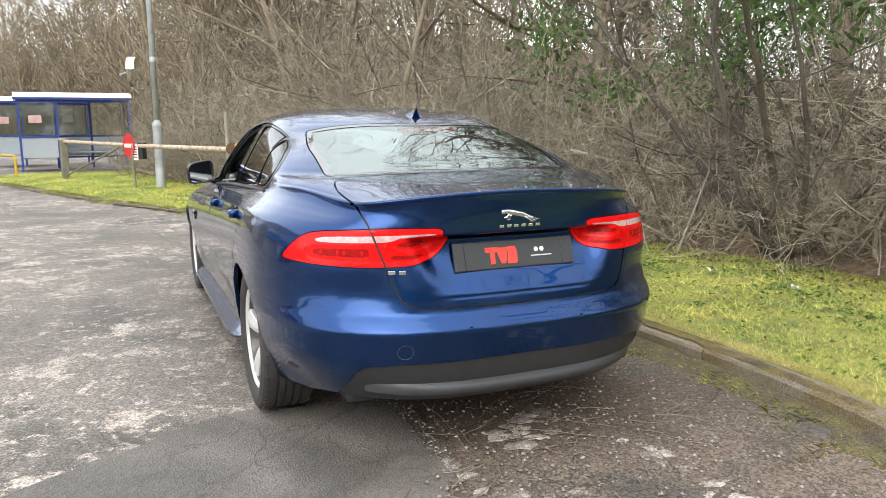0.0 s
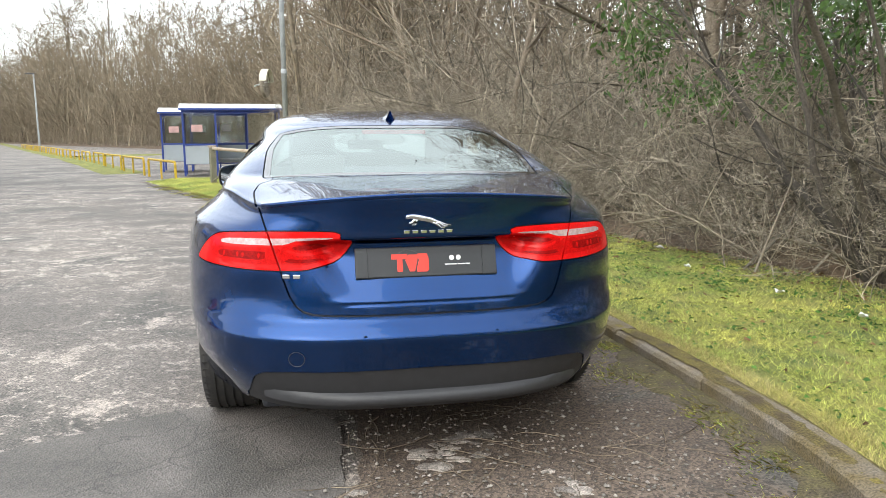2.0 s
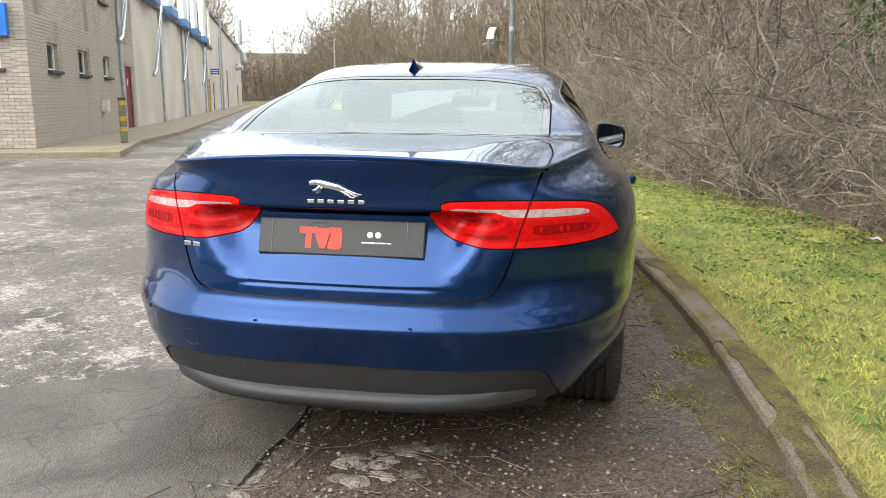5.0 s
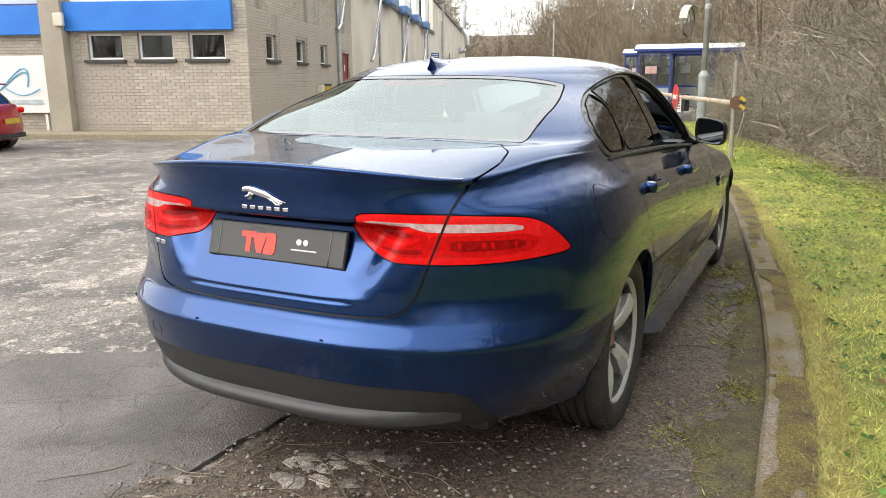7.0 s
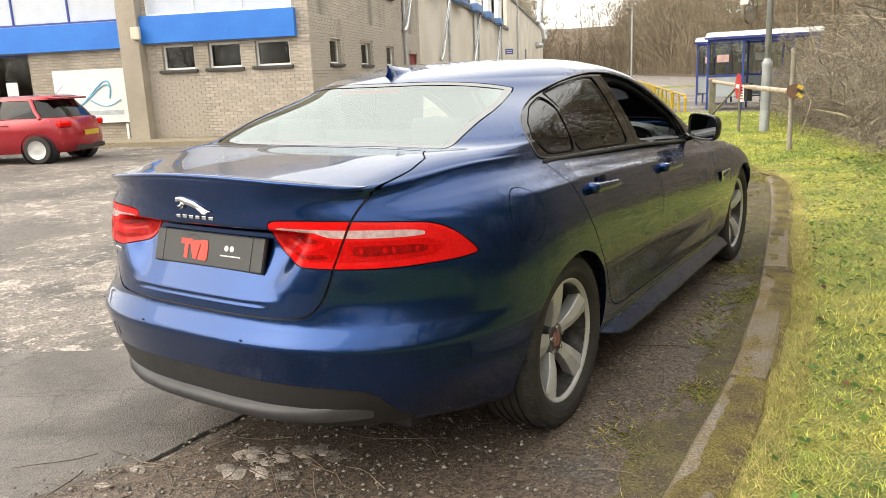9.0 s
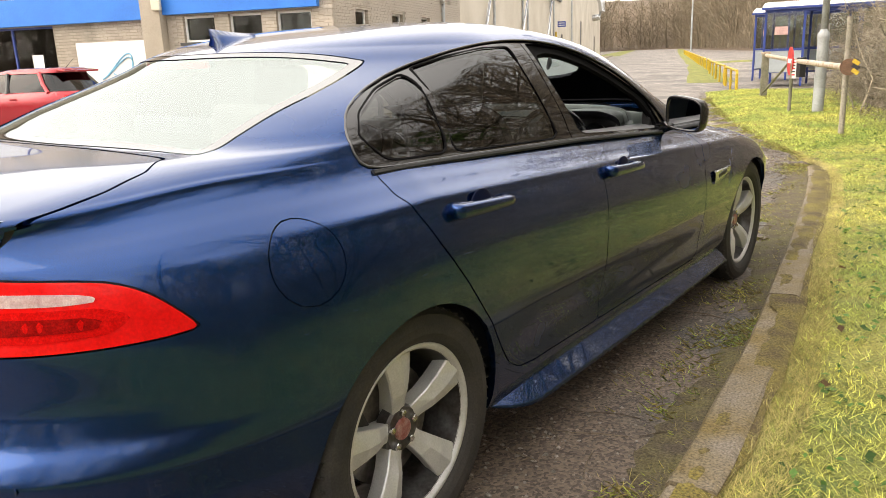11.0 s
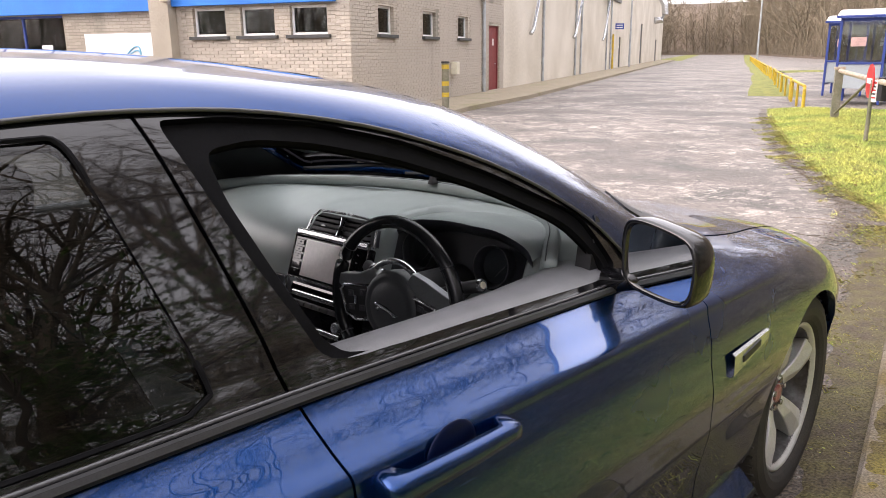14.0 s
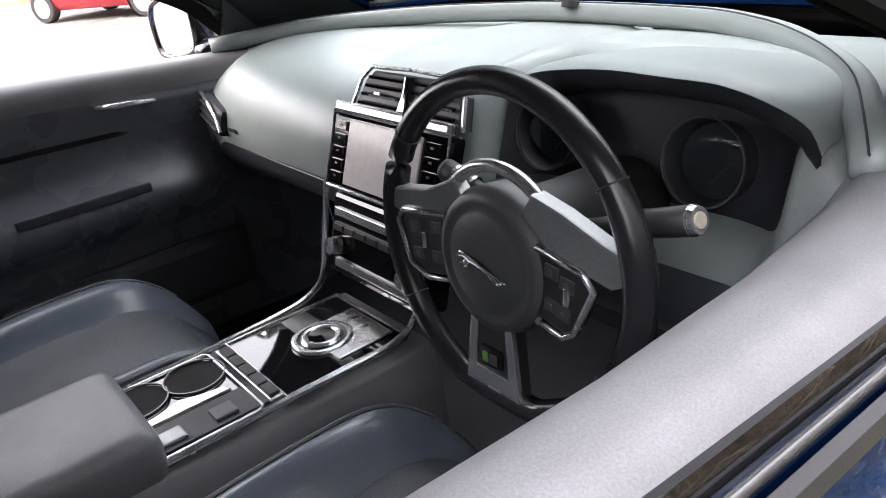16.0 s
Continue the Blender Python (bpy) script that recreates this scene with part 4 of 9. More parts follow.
def skin(rows=290, cap=64, mid=110):
    """The grid of the skin's right half: rows from sill to roof, columns from tail to nose."""
    levels = spline(LOW + MID + DECK + ROOF, 3000)
    # rows lie closer together where the tail is creased
    crowd = np.cumsum(1 + 2.6 * step(0.40, 0.48, levels[:, 0]) * (1 - step(0.70, 0.78, levels[:, 0])))
    levels = levels[np.searchsorted(crowd, np.linspace(crowd[0], crowd[-1], rows)).clip(0, 2999)]
    grid = []
    phi = np.linspace(0, np.pi / 2, 900)
    for z, tail, wide, nose in levels:
        up = step(1.0, 1.09, z)
        span = nose - tail
        crown = step(1.10, 1.27, z)
        nr, lr = 3.0 + 0.3 * up - 1.1 * crown, min(0.85 - 0.31 * up + 0.21 * crown, 0.46 * span)
        nf, lf = 2.9 - 0.5 * up, min(0.85 - 0.35 * up, 0.46 * span)

        def end(n, length, count):
            x, y = wide * np.sin(phi) ** (2 / n), length * (1 - np.cos(phi) ** (2 / n))
            s = np.concatenate([[0], np.cumsum(np.hypot(np.diff(x), np.diff(y)))])
            at = np.linspace(0, s[-1], count)
            return np.interp(at, s, x), np.interp(at, s, y)

        xr, yr = end(nr, lr, cap)
        xf, yf = end(nf, lf, cap)
        slip = np.interp(z, [0.88, 0.91, 0.94, 0.965, 0.99, 1.015, 1.032, 1.046, 1.058, 1.083, 1.10], [0.0, 0.006, 0.018, 0.042, 0.085, 0.145, 0.195, 0.19, 0.14, 0.0, 0.0])
        y = np.concatenate([tail + yr, np.linspace(tail + lr, nose - lf, mid + 2)[1:-1], (nose - yf)[::-1]])
        x = np.concatenate([xr, np.full(mid, wide), xf[::-1]])
        y = y + slip * step(0.72, 0.96, x / max(wide, 1e-6)) * (1 - step(0.5, 1.3, y))
        grid.append(np.stack([x, y, np.full_like(x, z)], axis=1))
    g = np.array(grid)
    x, y, z = g[..., 0].copy(), g[..., 1].copy(), g[..., 2].copy()
    body = 1 - step(0.95, 1.12, z)
    # hips over the wheels, a slight waist in the doors, taper to the nose
    x *= 1 + body * (0.012 * np.exp(-((y - 0.95) / 0.45) ** 2) + 0.006 * np.exp(-((y - 3.8) / 0.4) ** 2) - 0.006 * np.exp(-((y - 2.3) / 0.6) ** 2))
    x *= 1 - step(2.2, 3.6, y) * 0.05 * step(0.9, 1.3, z)
    # plan taper to the tail
    x *= 1 - 0.04 * body * (1 - step(0.05, 0.95, y))
    # the waistline falls towards the nose
    fall = step(0.45, 0.85, z) * (1 - step(1.02, 1.36, z))
    z = z - fall * 0.052 * np.clip(y - 1.1, 0, 2.6)
    # the boot lid is lower at its sides
    lid = step(0.89, 1.03, g[..., 2]) * (1 - step(0.16, 0.66, y))
    z = z - lid * 0.036 * (np.minimum(np.abs(x), 0.66) / 0.6) ** 2
    # the rear bumper tucks in below, towards its corners
    x = x * (1 - 0.09 * (1 - step(0.24, 0.45, z)) * (1 - step(0.42, 0.80, y)))
    # the hollow for the number plate, open to a ledge below
    rise_ = np.clip((z - 0.663 - 0.05 * np.clip(x - 0.22, 0, 0.3)) / 0.16, 0, 1)
    hollow = (1 - (1 - rise_) ** 1.4) * (1 - step(0.866, 0.888, z)) * (1 - step(0.33, 0.44, x + 0.5 * np.clip(0.80 - z, -0.1, 0.1))) * (y < 0.6)
    y = y + 0.066 * hollow
    # the bumper's corners lean back below the lamps
    lean = step(0.565, 0.675, z) * (1 - step(0.675, 0.79, z)) * step(0.44, 0.60, x) * (1 - step(0.30, 0.52, y))
    y = y + 0.020 * lean
    # a fine groove pressed into the lid under the ledge
    y = y + 0.005 * np.exp(-((z - 0.656) / 0.005) ** 2) * (1 - step(0.26, 0.33, x)) * (y < 0.6)
    # doors: a hollow above the sill
    x = x - 0.012 * np.exp(-((z - 0.40) / 0.07) ** 2) * step(1.3, 1.7, y) * (1 - step(3.0, 3.3, y)) * (x > 0.6)
    # the shoulder's crease
    crease = 0.93 - 0.052 * np.clip(y - 1.1, 0, 2.6)
    x = x + 0.010 * np.exp(-((z - crease) / 0.015) ** 2) * (x > 0.5) * step(0.5, 0.9, y) * (1 - step(3.4, 3.9, y))
    return np.stack([x, y, z], axis=2)


class Cloth:
    """A skin that is cut into panels along curves; keeps one list of points with their normals."""

    def __init__(self, grid):
        r, c = grid.shape[:2]
        du, dv = np.gradient(grid, axis=1), np.gradient(grid, axis=0)
        n = np.cross(du, dv)
        n /= np.maximum(np.linalg.norm(n, axis=2), 1e-9)[..., None]
        n[:, 0, 0] = 0
        n[:, -1, 0] = 0
        n[-1] = (0, 0, 1)
        if n[r // 3, c // 2, 0] < 0:
            n = -n
        n[-1] = (0, 0, 1)
        n /= np.maximum(np.linalg.norm(n, axis=2), 1e-9)[..., None]
        self.v = [tuple(p) for p in grid.reshape(-1, 3)]
        self.n = [tuple(p) for p in n.reshape(-1, 3)]
        self.faces = [(j * c + i, j * c + i + 1, (j + 1) * c + i + 1, (j + 1) * c + i) for j in range(r - 1) for i in range(c - 1)]

    def clip(self, faces, field):
        """Faces where field < 0, and the rest, cut along field = 0."""
        f = list(field(np.array(self.v)))
        inside, outside, cuts = [], [], {}

        def cut(a, b):
            k = (a, b) if a < b else (b, a)
            if k not in cuts:
                t = f[a] / (f[a] - f[b])
                cuts[k] = len(self.v)
                self.v.append(tuple(p + t * (q - p) for p, q in zip(self.v[a], self.v[b])))
                m = [p + t * (q - p) for p, q in zip(self.n[a], self.n[b])]
                s = math.sqrt(sum(x * x for x in m)) or 1.0
                self.n.append(tuple(x / s for x in m))
                f.append(0.0)
            return cuts[k]

        for face in faces:
            neg = [f[i] < 0 for i in face]
            if all(neg):
                inside.append(face)
            elif not any(neg):
                outside.append(face)
            else:
                a, b = [], []
                for k, i in enumerate(face):
                    j = face[(k + 1) % len(face)]
                    (a if f[i] < 0 else b).append(i)
                    if (f[i] < 0) != (f[j] < 0):
                        c = cut(i, j)
                        a.append(c)
                        b.append(c)
                if len(a) > 2:
                    inside.append(tuple(a))
                if len(b) > 2:
                    outside.append(tuple(b))
        return inside, outside

    def split(self, faces, field, gap=0.0):
        """Inside and outside of a curve, with a gap along it."""
        if not gap:
            return self.clip(faces, field)
        a, rest = self.clip(faces, lambda p: field(p) + gap / 2)
        _, b = self.clip(rest, lambda p: field(p) - gap / 2)
        return a, b

    def panel(self, name, faces, material, parent, label="", sides=(1,), hem=0.014, push=0.0, back=0.0):
        """A panel as one mesh: its skin, pushed in or out, a hem turned in along its edges, and with back a second face inside."""
        verts, normals, out = [], [], []
        edges = {}
        for face in faces:
            for k, i in enumerate(face):
                j = face[(k + 1) % len(face)]
                key = (min(i, j), max(i, j))
                edges[key] = None if key in edges else (i, j)
        rim = [e for e in edges.values() if e]
        for side in sides:
            at = {}

            def vert(i, depth=0.0, normal=None):
                k = (i, depth, normal is not None and tuple(normal))
                if k not in at:
                    p, n = self.v[i], self.n[i]
                    at[k] = len(verts)
                    m = n if normal is None else normal
                    verts.append((side * (p[0] + (push - depth) * n[0]), p[1] + (push - depth) * n[1], p[2] + (push - depth) * n[2]))
                    normals.append((side * m[0], m[1], m[2]))
                return at[k]

            for face in faces:
                q = [vert(i) for i in face]
                out.append(tuple(q if side > 0 else q[::-1]))
                if back:
                    q = [vert(i, back, [-c for c in self.n[i]]) for i in face]
                    out.append(tuple(q[::-1] if side > 0 else q))
            if hem:
                for i, j in rim:
                    if side * self.v[i][0] * side < 1e-5 and self.v[j][0] < 1e-5:
                        continue
                    e = Vector(self.v[j]) - Vector(self.v[i])
                    m = e.cross(Vector(self.n[i]))
                    m = m.normalized() if m.length > 1e-9 else Vector(self.n[i])
                    q = [vert(i, 0, m), vert(j, 0, m), vert(j, hem, m), vert(i, hem, m)]
                    out.append(tuple(q[::-1] if side > 0 else q))
        return meshed(name, verts, out, material, parent, label, normals=normals)


def inside(points, chart):
    """Signed distance to a closed smooth outline in a chart of two coordinates, negative inside."""
    ring_ = np.array(points, float)

    def field(p):
        q = np.stack(chart(p), axis=1)
        best, wind = np.full(len(q), 1e9), np.zeros(len(q), bool)
        for a, b in zip(ring_, np.roll(ring_, -1, axis=0)):
            e, w = b - a, q - a
            t = np.clip((w @ e) / max(e @ e, 1e-12), 0, 1)
            best = np.minimum(best, np.linalg.norm(w - t[:, None] * e, axis=1))
            crosses = (a[1] > q[:, 1]) != (b[1] > q[:, 1])
            xs_ = a[0] + (q[:, 1] - a[1]) * (e[0] / (e[1] if abs(e[1]) > 1e-12 else 1e-12))
            wind ^= crosses & (q[:, 0] < xs_)
        return np.where(wind, -best, best)
    return field


def rounded(points, n=6, keep=0.35):
    """A closed outline with its corners rounded."""
    p = [np.array(q, float) for q in points]
    out = []
    for i in range(len(p)):
        a, b, c = p[i - 1], p[i], p[(i + 1) % len(p)]
        s, e = b + (a - b) * keep, b + (c - b) * keep
        out += [(1 - t) ** 2 * s + 2 * t * (1 - t) * b + t * t * e for t in np.linspace(0, 1, n)]
    return out


def side_chart(p):
    return np.where(p[:, 0] > 0.3, p[:, 1], 99.0), p[:, 2]


def tail_chart(p):
    return np.where(p[:, 1] < 0.7, p[:, 0] + p[:, 1], 99.0), p[:, 2]


# ---- the blue saloon ----
car = thing("saloon_car", "dark blue metallic four-door saloon with open front windows", "car")
cloth = Cloth(skin())
DLO = [(0.972, 1.010), (1.237, 1.002), (1.608, 0.986), (2.06, 0.967), (2.5, 0.940), (2.85, 0.917), (2.955, 0.926), (2.84, 1.04), (2.70, 1.125), (2.555, 1.192), (2.34, 1.262), (2.13, 1.300), (1.94, 1.309), (1.75, 1.302), (1.57, 1.283), (1.33, 1.240), (1.13, 1.188), (1.02, 1.146), (0.966, 1.10), (0.953, 1.055)]
DLO = rounded(DLO, 4, 0.42)
REAR_DOOR = [(1.06, 1.10), (0.992, 1.03), (0.995, 0.953), (1.084, 0.823), (1.188, 0.695), (1.305, 0.547), (1.382, 0.433), (1.43, 0.375), (1.50, 0.335), (1.60, 0.322), (2.062, 0.312), (2.056, 0.60), (2.055, 0.88), (2.047, 0.965), (1.985, 1.24), (1.6, 1.22), (1.3, 1.16)]
FRONT_DOOR = [(1.985, 1.24), (2.047, 0.965), (2.055, 0.88), (2.056, 0.60), (2.062, 0.312), (3.05, 0.300), (3.098, 0.33), (3.095, 0.50), (3.062, 0.70), (3.085, 0.80), (3.10, 0.868), (2.965, 0.912), (2.92, 0.935), (2.80, 1.00), (2.555, 1.12), (2.3, 1.20)]
OPENING = rounded([(2.14, 0.976), (2.50, 0.953), (2.80, 0.932), (2.87, 0.945), (2.765, 1.055), (2.56, 1.148), (2.37, 1.217), (2.22, 1.256), (2.12, 1.270), (2.045, 1.262), (2.050, 1.20), (2.085, 1.10)], 5, 0.30)
CHANNEL = rounded([(2.115, 0.978), (2.50, 0.955), (2.80, 0.932), (2.885, 0.945), (2.805, 1.060), (2.58, 1.164), (2.38, 1.240), (2.22, 1.280), (2.08, 1.296), (1.990, 1.297), (2.045, 1.13)], 5, 0.16)
REAR_PANE = rounded([(1.352, 1.006), (1.91, 0.982), (1.948, 0.996), (1.875, 1.285), (1.72, 1.284), (1.53, 1.264), (1.362, 1.236), (1.348, 1.20)], 5, 0.10)
QUARTER = rounded([(1.065, 1.020), (1.324, 1.010), (1.324, 1.226), (1.17, 1.188), (1.05, 1.138), (1.0, 1.085)], 5, 0.2)
LAMP = rounded([(0.398, 0.913), (0.52, 0.917), (0.721, 0.916), (0.996, 0.905), (1.09, 0.896), (1.16, 0.876), (1.22, 0.845), (1.265, 0.814), (1.295, 0.794), (1.20, 0.785), (1.018, 0.779), (0.836, 0.775), (0.669, 0.775), (0.53, 0.778), (0.475, 0.80), (0.43, 0.85)], 4, 0.3)


def arch(y0, r=0.352, z0=0.325):
    return lambda p: np.where(p[:, 0] > 0.45, np.hypot(p[:, 1] - y0, p[:, 2] - z0) - r, 9.0)


lid_face = inside([(-0.2, 0.617), (0.20, 0.617), (0.34, 0.619), (0.41, 0.623), (0.448, 0.633), (0.474, 0.652), (0.496, 0.688), (0.511, 0.73), (0.528, 0.79), (0.563, 0.90), (0.596, 0.995), (0.60, 1.3), (-0.2, 1.3)], lambda p: (p[:, 0], p[:, 2]))


def lid_field(p):
    top = np.interp(p[:, 1], [0.19, 0.30, 0.42, 0.52, 0.578], [0.596, 0.611, 0.620, 0.604, 0.556])
    return np.maximum(np.where(p[:, 2] < 0.993, lid_face(p), p[:, 0] - top), p[:, 1] - 0.60)


def glass_rear_field(p):
    w = np.interp(p[:, 1], [0.60, 0.70, 1.0, 1.10, 1.24, 1.36], [0.588, 0.596, 0.588, 0.575, 0.545, 0.50])
    return np.where((p[:, 2] > 1.05) & (p[:, 1] < 1.8), np.maximum.reduce([p[:, 0] - w, 0.612 + 0.10 * p[:, 0] ** 2 - p[:, 1], p[:, 1] - 1.062 - 0.72 * p[:, 0] ** 2]), 1.0)


def screen_field(p):
    w = np.interp(p[:, 1], [2.70, 3.0, 3.40], [0.53, 0.615, 0.70])
    return np.where((p[:, 2] > 0.93) & (p[:, 1] > 2.2), np.maximum.reduce([p[:, 0] - w, 2.74 - 0.06 * p[:, 0] ** 2 - p[:, 1], p[:, 1] - 3.40 + 0.42 * p[:, 0] ** 2]), 1.0)


def bonnet_field(p):
    w = np.interp(p[:, 1], [3.2, 3.6, 4.2, 4.6], [0.74, 0.72, 0.66, 0.5])
    return np.where((p[:, 1] > 3.0) & (p[:, 2] > 0.6), np.maximum.reduce([p[:, 0] - w, 3.44 - 0.42 * p[:, 0] ** 2 - p[:, 1], 0.70 - p[:, 2]]), 1.0)


def valance_field(p):
    top = np.interp(p[:, 0], [0.0, 0.5, 0.60, 0.635, 0.66], [0.424, 0.418, 0.408, 0.385, 0.30])
    return np.where(p[:, 1] < 0.5, np.maximum(p[:, 2] - top, p[:, 0] - 0.665), 1.0)


rest = cloth.faces
_, rest = cloth.clip(rest, arch(1.003))
_, rest = cloth.clip(rest, arch(3.832))
_, rest = cloth.clip(rest, lambda p: p[:, 2] - 0.215 - 0.045 * (1 - step(0.30, 0.60, p[:, 1])))
lamp_f = inside(LAMP, tail_chart)
lamp, rest = cloth.split(rest, lamp_f, 0.004)
lamp_in, lamp_out = cloth.split(lamp, lid_field, 0.007)
rear_glass, rest = cloth.split(rest, glass_rear_field, 0.006)
screen, rest = cloth.split(rest, screen_field, 0.006)
lid, rest = cloth.split(rest, lid_field, 0.0068)
valance, rest = cloth.split(rest, valance_field, 0.003)
bonnet, rest = cloth.split(rest, bonnet_field, 0.006)
dlo, rest = cloth.split(rest, inside(DLO, side_chart), 0.0)
rear_door, rest = cloth.split(rest, inside(REAR_DOOR, side_chart), 0.0045)
front_door, rest = cloth.split(rest, inside(FRONT_DOOR, side_chart), 0.0045)
def flap_field(p):
    return np.where(p[:, 0] > 0.5, np.hypot(p[:, 1] - 0.682, p[:, 2] - 0.866) - 0.088, 9.0)


whole_flap, _ = cloth.clip(rest, lambda p: flap_field(p) - 0.0011)
flap, rest = cloth.split(rest, flap_field, 0.0022)
_, trim = cloth.clip(dlo, inside(OPENING, side_chart))
channel, trim = cloth.split(trim, inside(CHANNEL, side_chart), 0.0)
pane, trim = cloth.split(trim, inside(REAR_PANE, side_chart), 0.0)
quarter, trim = cloth.split(trim, inside(QUARTER, side_chart), 0.0)
trim_rear, trim_front = cloth.split(trim, lambda p: p[:, 1] - np.interp(p[:, 2], [0.96, 1.31], [2.045, 1.965]), 0.006)

def islands_of(faces):
    """Faces grouped into connected pieces, the largest first."""
    root = {}

    def find(i):
        while root.setdefault(i, i) != i:
            root[i] = root[root[i]]
            i = root[i]
        return i
    for face in faces:
        for i in face[1:]:
            root[find(i)] = find(face[0])
    groups = {}
    for face in faces:
        groups.setdefault(find(face[0]), []).append(face)
    return sorted(groups.values(), key=len, reverse=True)


BOTH = (1, -1)
pieces = islands_of(rest)
for k, piece in enumerate(pieces):
    mid_ = np.mean([cloth.v[i] for face in piece for i in face], axis=0)

    touches = min(cloth.v[i][0] for face in piece for i in face) < 0.01
    for sides_ in ((BOTH,) if touches else ((1,), (-1,))):
        cloth.panel("body" if k == 0 else "body_panel", piece, PAINT, car, sides=sides_, hem=0.02)

cloth.panel("boot_lid", lid, PAINT, car, sides=BOTH)
cloth.panel("bonnet", islands_of(bonnet)[0], PAINT, car, sides=BOTH, back=0.02)
cloth.panel("valance", valance, BLACK_PLASTIC, car, "matt black lower bumper", sides=BOTH, push=-0.004)
cloth.panel("rear_window", rear_glass, GLASS_REAR, car, "pale tinted rear window", sides=BOTH, hem=0.004, push=-0.002).visible_shadow = False
band, _ = cloth.clip(rear_glass, lambda p: -0.030 - glass_rear_field(p))
cloth.panel("glass_border", band, GLASS_BAND, car, "dark printed border of the rear window", sides=BOTH, hem=0.0, push=0.0)
cloth.panel("windscreen", screen, GLASS_CLEAR, car, sides=BOTH, hem=0.004, push=-0.002).visible_shadow = False
frit, _ = cloth.clip(screen, lambda p: -np.maximum(screen_field(p) + 0.032, p[:, 1] - 3.40 + 0.42 * p[:, 0] ** 2 + 0.05))
cloth.panel("screen_border", frit, BLACK_GLOSS, car, "black printed border of the windscreen", sides=BOTH, hem=0.0, push=-0.006)
doors = {}
for s in BOTH:
    d = doors["rear", s] = cloth.panel("rear_door", rear_door, PAINT, car, sides=(s,), back=0.02)
    cloth.panel("window_frame", trim_rear, BLACK_GLOSS, d, "gloss black window surround", sides=(s,), push=-0.004, back=0.022)
    cloth.panel("window", pane, GLASS_DARK, d, "dark privacy glass", sides=(s,), hem=0.003, push=-0.007)
    cloth.panel("quarter_window", quarter, GLASS_DARK, d, "dark privacy glass", sides=(s,), hem=0.003, push=-0.007)
    d = doors["front", s] = cloth.panel("front_door", front_door, PAINT, car, sides=(s,), back=0.02)
    cloth.panel("window_frame", trim_front, BLACK_GLOSS, d, "gloss black window surround", sides=(s,), push=-0.004, back=0.03)
    cloth.panel("window_channel", channel, WELL_BLACK, d, "matt black window channel", sides=(s,), push=-0.016, back=0.02)
    cloth.panel("tail_lamp", lamp_out, LAMP_RED, car, "glossy red wraparound tail lamp", sides=(s,), push=0.001)
    cloth.panel("lid_lamp", lamp_in, LAMP_RED, car, "glossy red lamp in the boot lid", sides=(s,), push=0.001)
cloth.panel("fuel_flap", flap, PAINT, car, "round fuel filler flap", sides=(1,))
cloth.panel("quarter_panel", whole_flap, PAINT, car, sides=(-1,), hem=0.0)


# ---- hedge, trees and woods ----
def bulk(name, verts, quads, material, parent=None, label=""):
    """A large mesh from arrays."""
    me = bpy.data.meshes.new(name)
    me.vertices.add(len(verts))
    me.vertices.foreach_set("co", np.asarray(verts, np.float32).ravel())
    k = quads.shape[1]
    me.loops.add(len(quads) * k)
    me.loops.foreach_set("vertex_index", np.asarray(quads, np.int32).ravel())
    me.polygons.add(len(quads))
    me.polygons.foreach_set("loop_start", np.arange(len(quads), dtype=np.int32) * k)
    me.materials.append(material)
    me.update(calc_edges=True)
    ob = new(name, me)
    ob.parent = parent
    return tagged(ob, label)


def tubes(points, radii, sides=3):
    """Round stems: points (m, k, 3), radii (m, k). Verts and quads."""
    m, k = radii.shape
    d = np.gradient(points, axis=1)
    d /= np.maximum(np.linalg.norm(d, axis=2), 1e-9)[..., None]
    ref = np.where(np.abs(d[..., 2:3]) < 0.9, np.array([0, 0, 1.0]), np.array([1.0, 0, 0]))
    u = np.cross(d, ref)
    u /= np.maximum(np.linalg.norm(u, axis=2), 1e-9)[..., None]
    w = np.cross(u, d)
    a = 2 * np.pi * np.arange(sides) / sides
    ring_ = points[:, :, None] + radii[:, :, None, None] * (np.cos(a)[:, None] * u[:, :, None] + np.sin(a)[:, None] * w[:, :, None])
    base = (np.arange(m)[:, None] * k + np.arange(k - 1)) * sides
    q = np.stack([np.stack([base + s, base + (s + 1) % sides, base + sides + (s + 1) % sides, base + sides + s], axis=2) for s in range(sides)], axis=2)
    return ring_.reshape(-1, 3), q.reshape(-1, 4)


def ribbons(points, radii):
    """Twigs too thin to show their roundness: one narrow strip each."""
    m, k = radii.shape
    d = np.gradient(points, axis=1)
    spin = np.stack([np.sin(np.arange(m) * 1.7), np.cos(np.arange(m) * 2.3), np.sin(np.arange(m) * 3.1 + 1)], axis=1)[:, None]
    u = np.cross(d, spin)
    u /= np.maximum(np.linalg.norm(u, axis=2), 1e-9)[..., None]
    v = np.stack([points - u * radii[..., None] * 1.2, points + u * radii[..., None] * 1.2], axis=2)
    b = (np.arange(m)[:, None] * k + np.arange(k - 1)) * 2
    return v.reshape(-1, 3), np.stack([b, b + 1, b + 3, b + 2], axis=2).reshape(-1, 4)


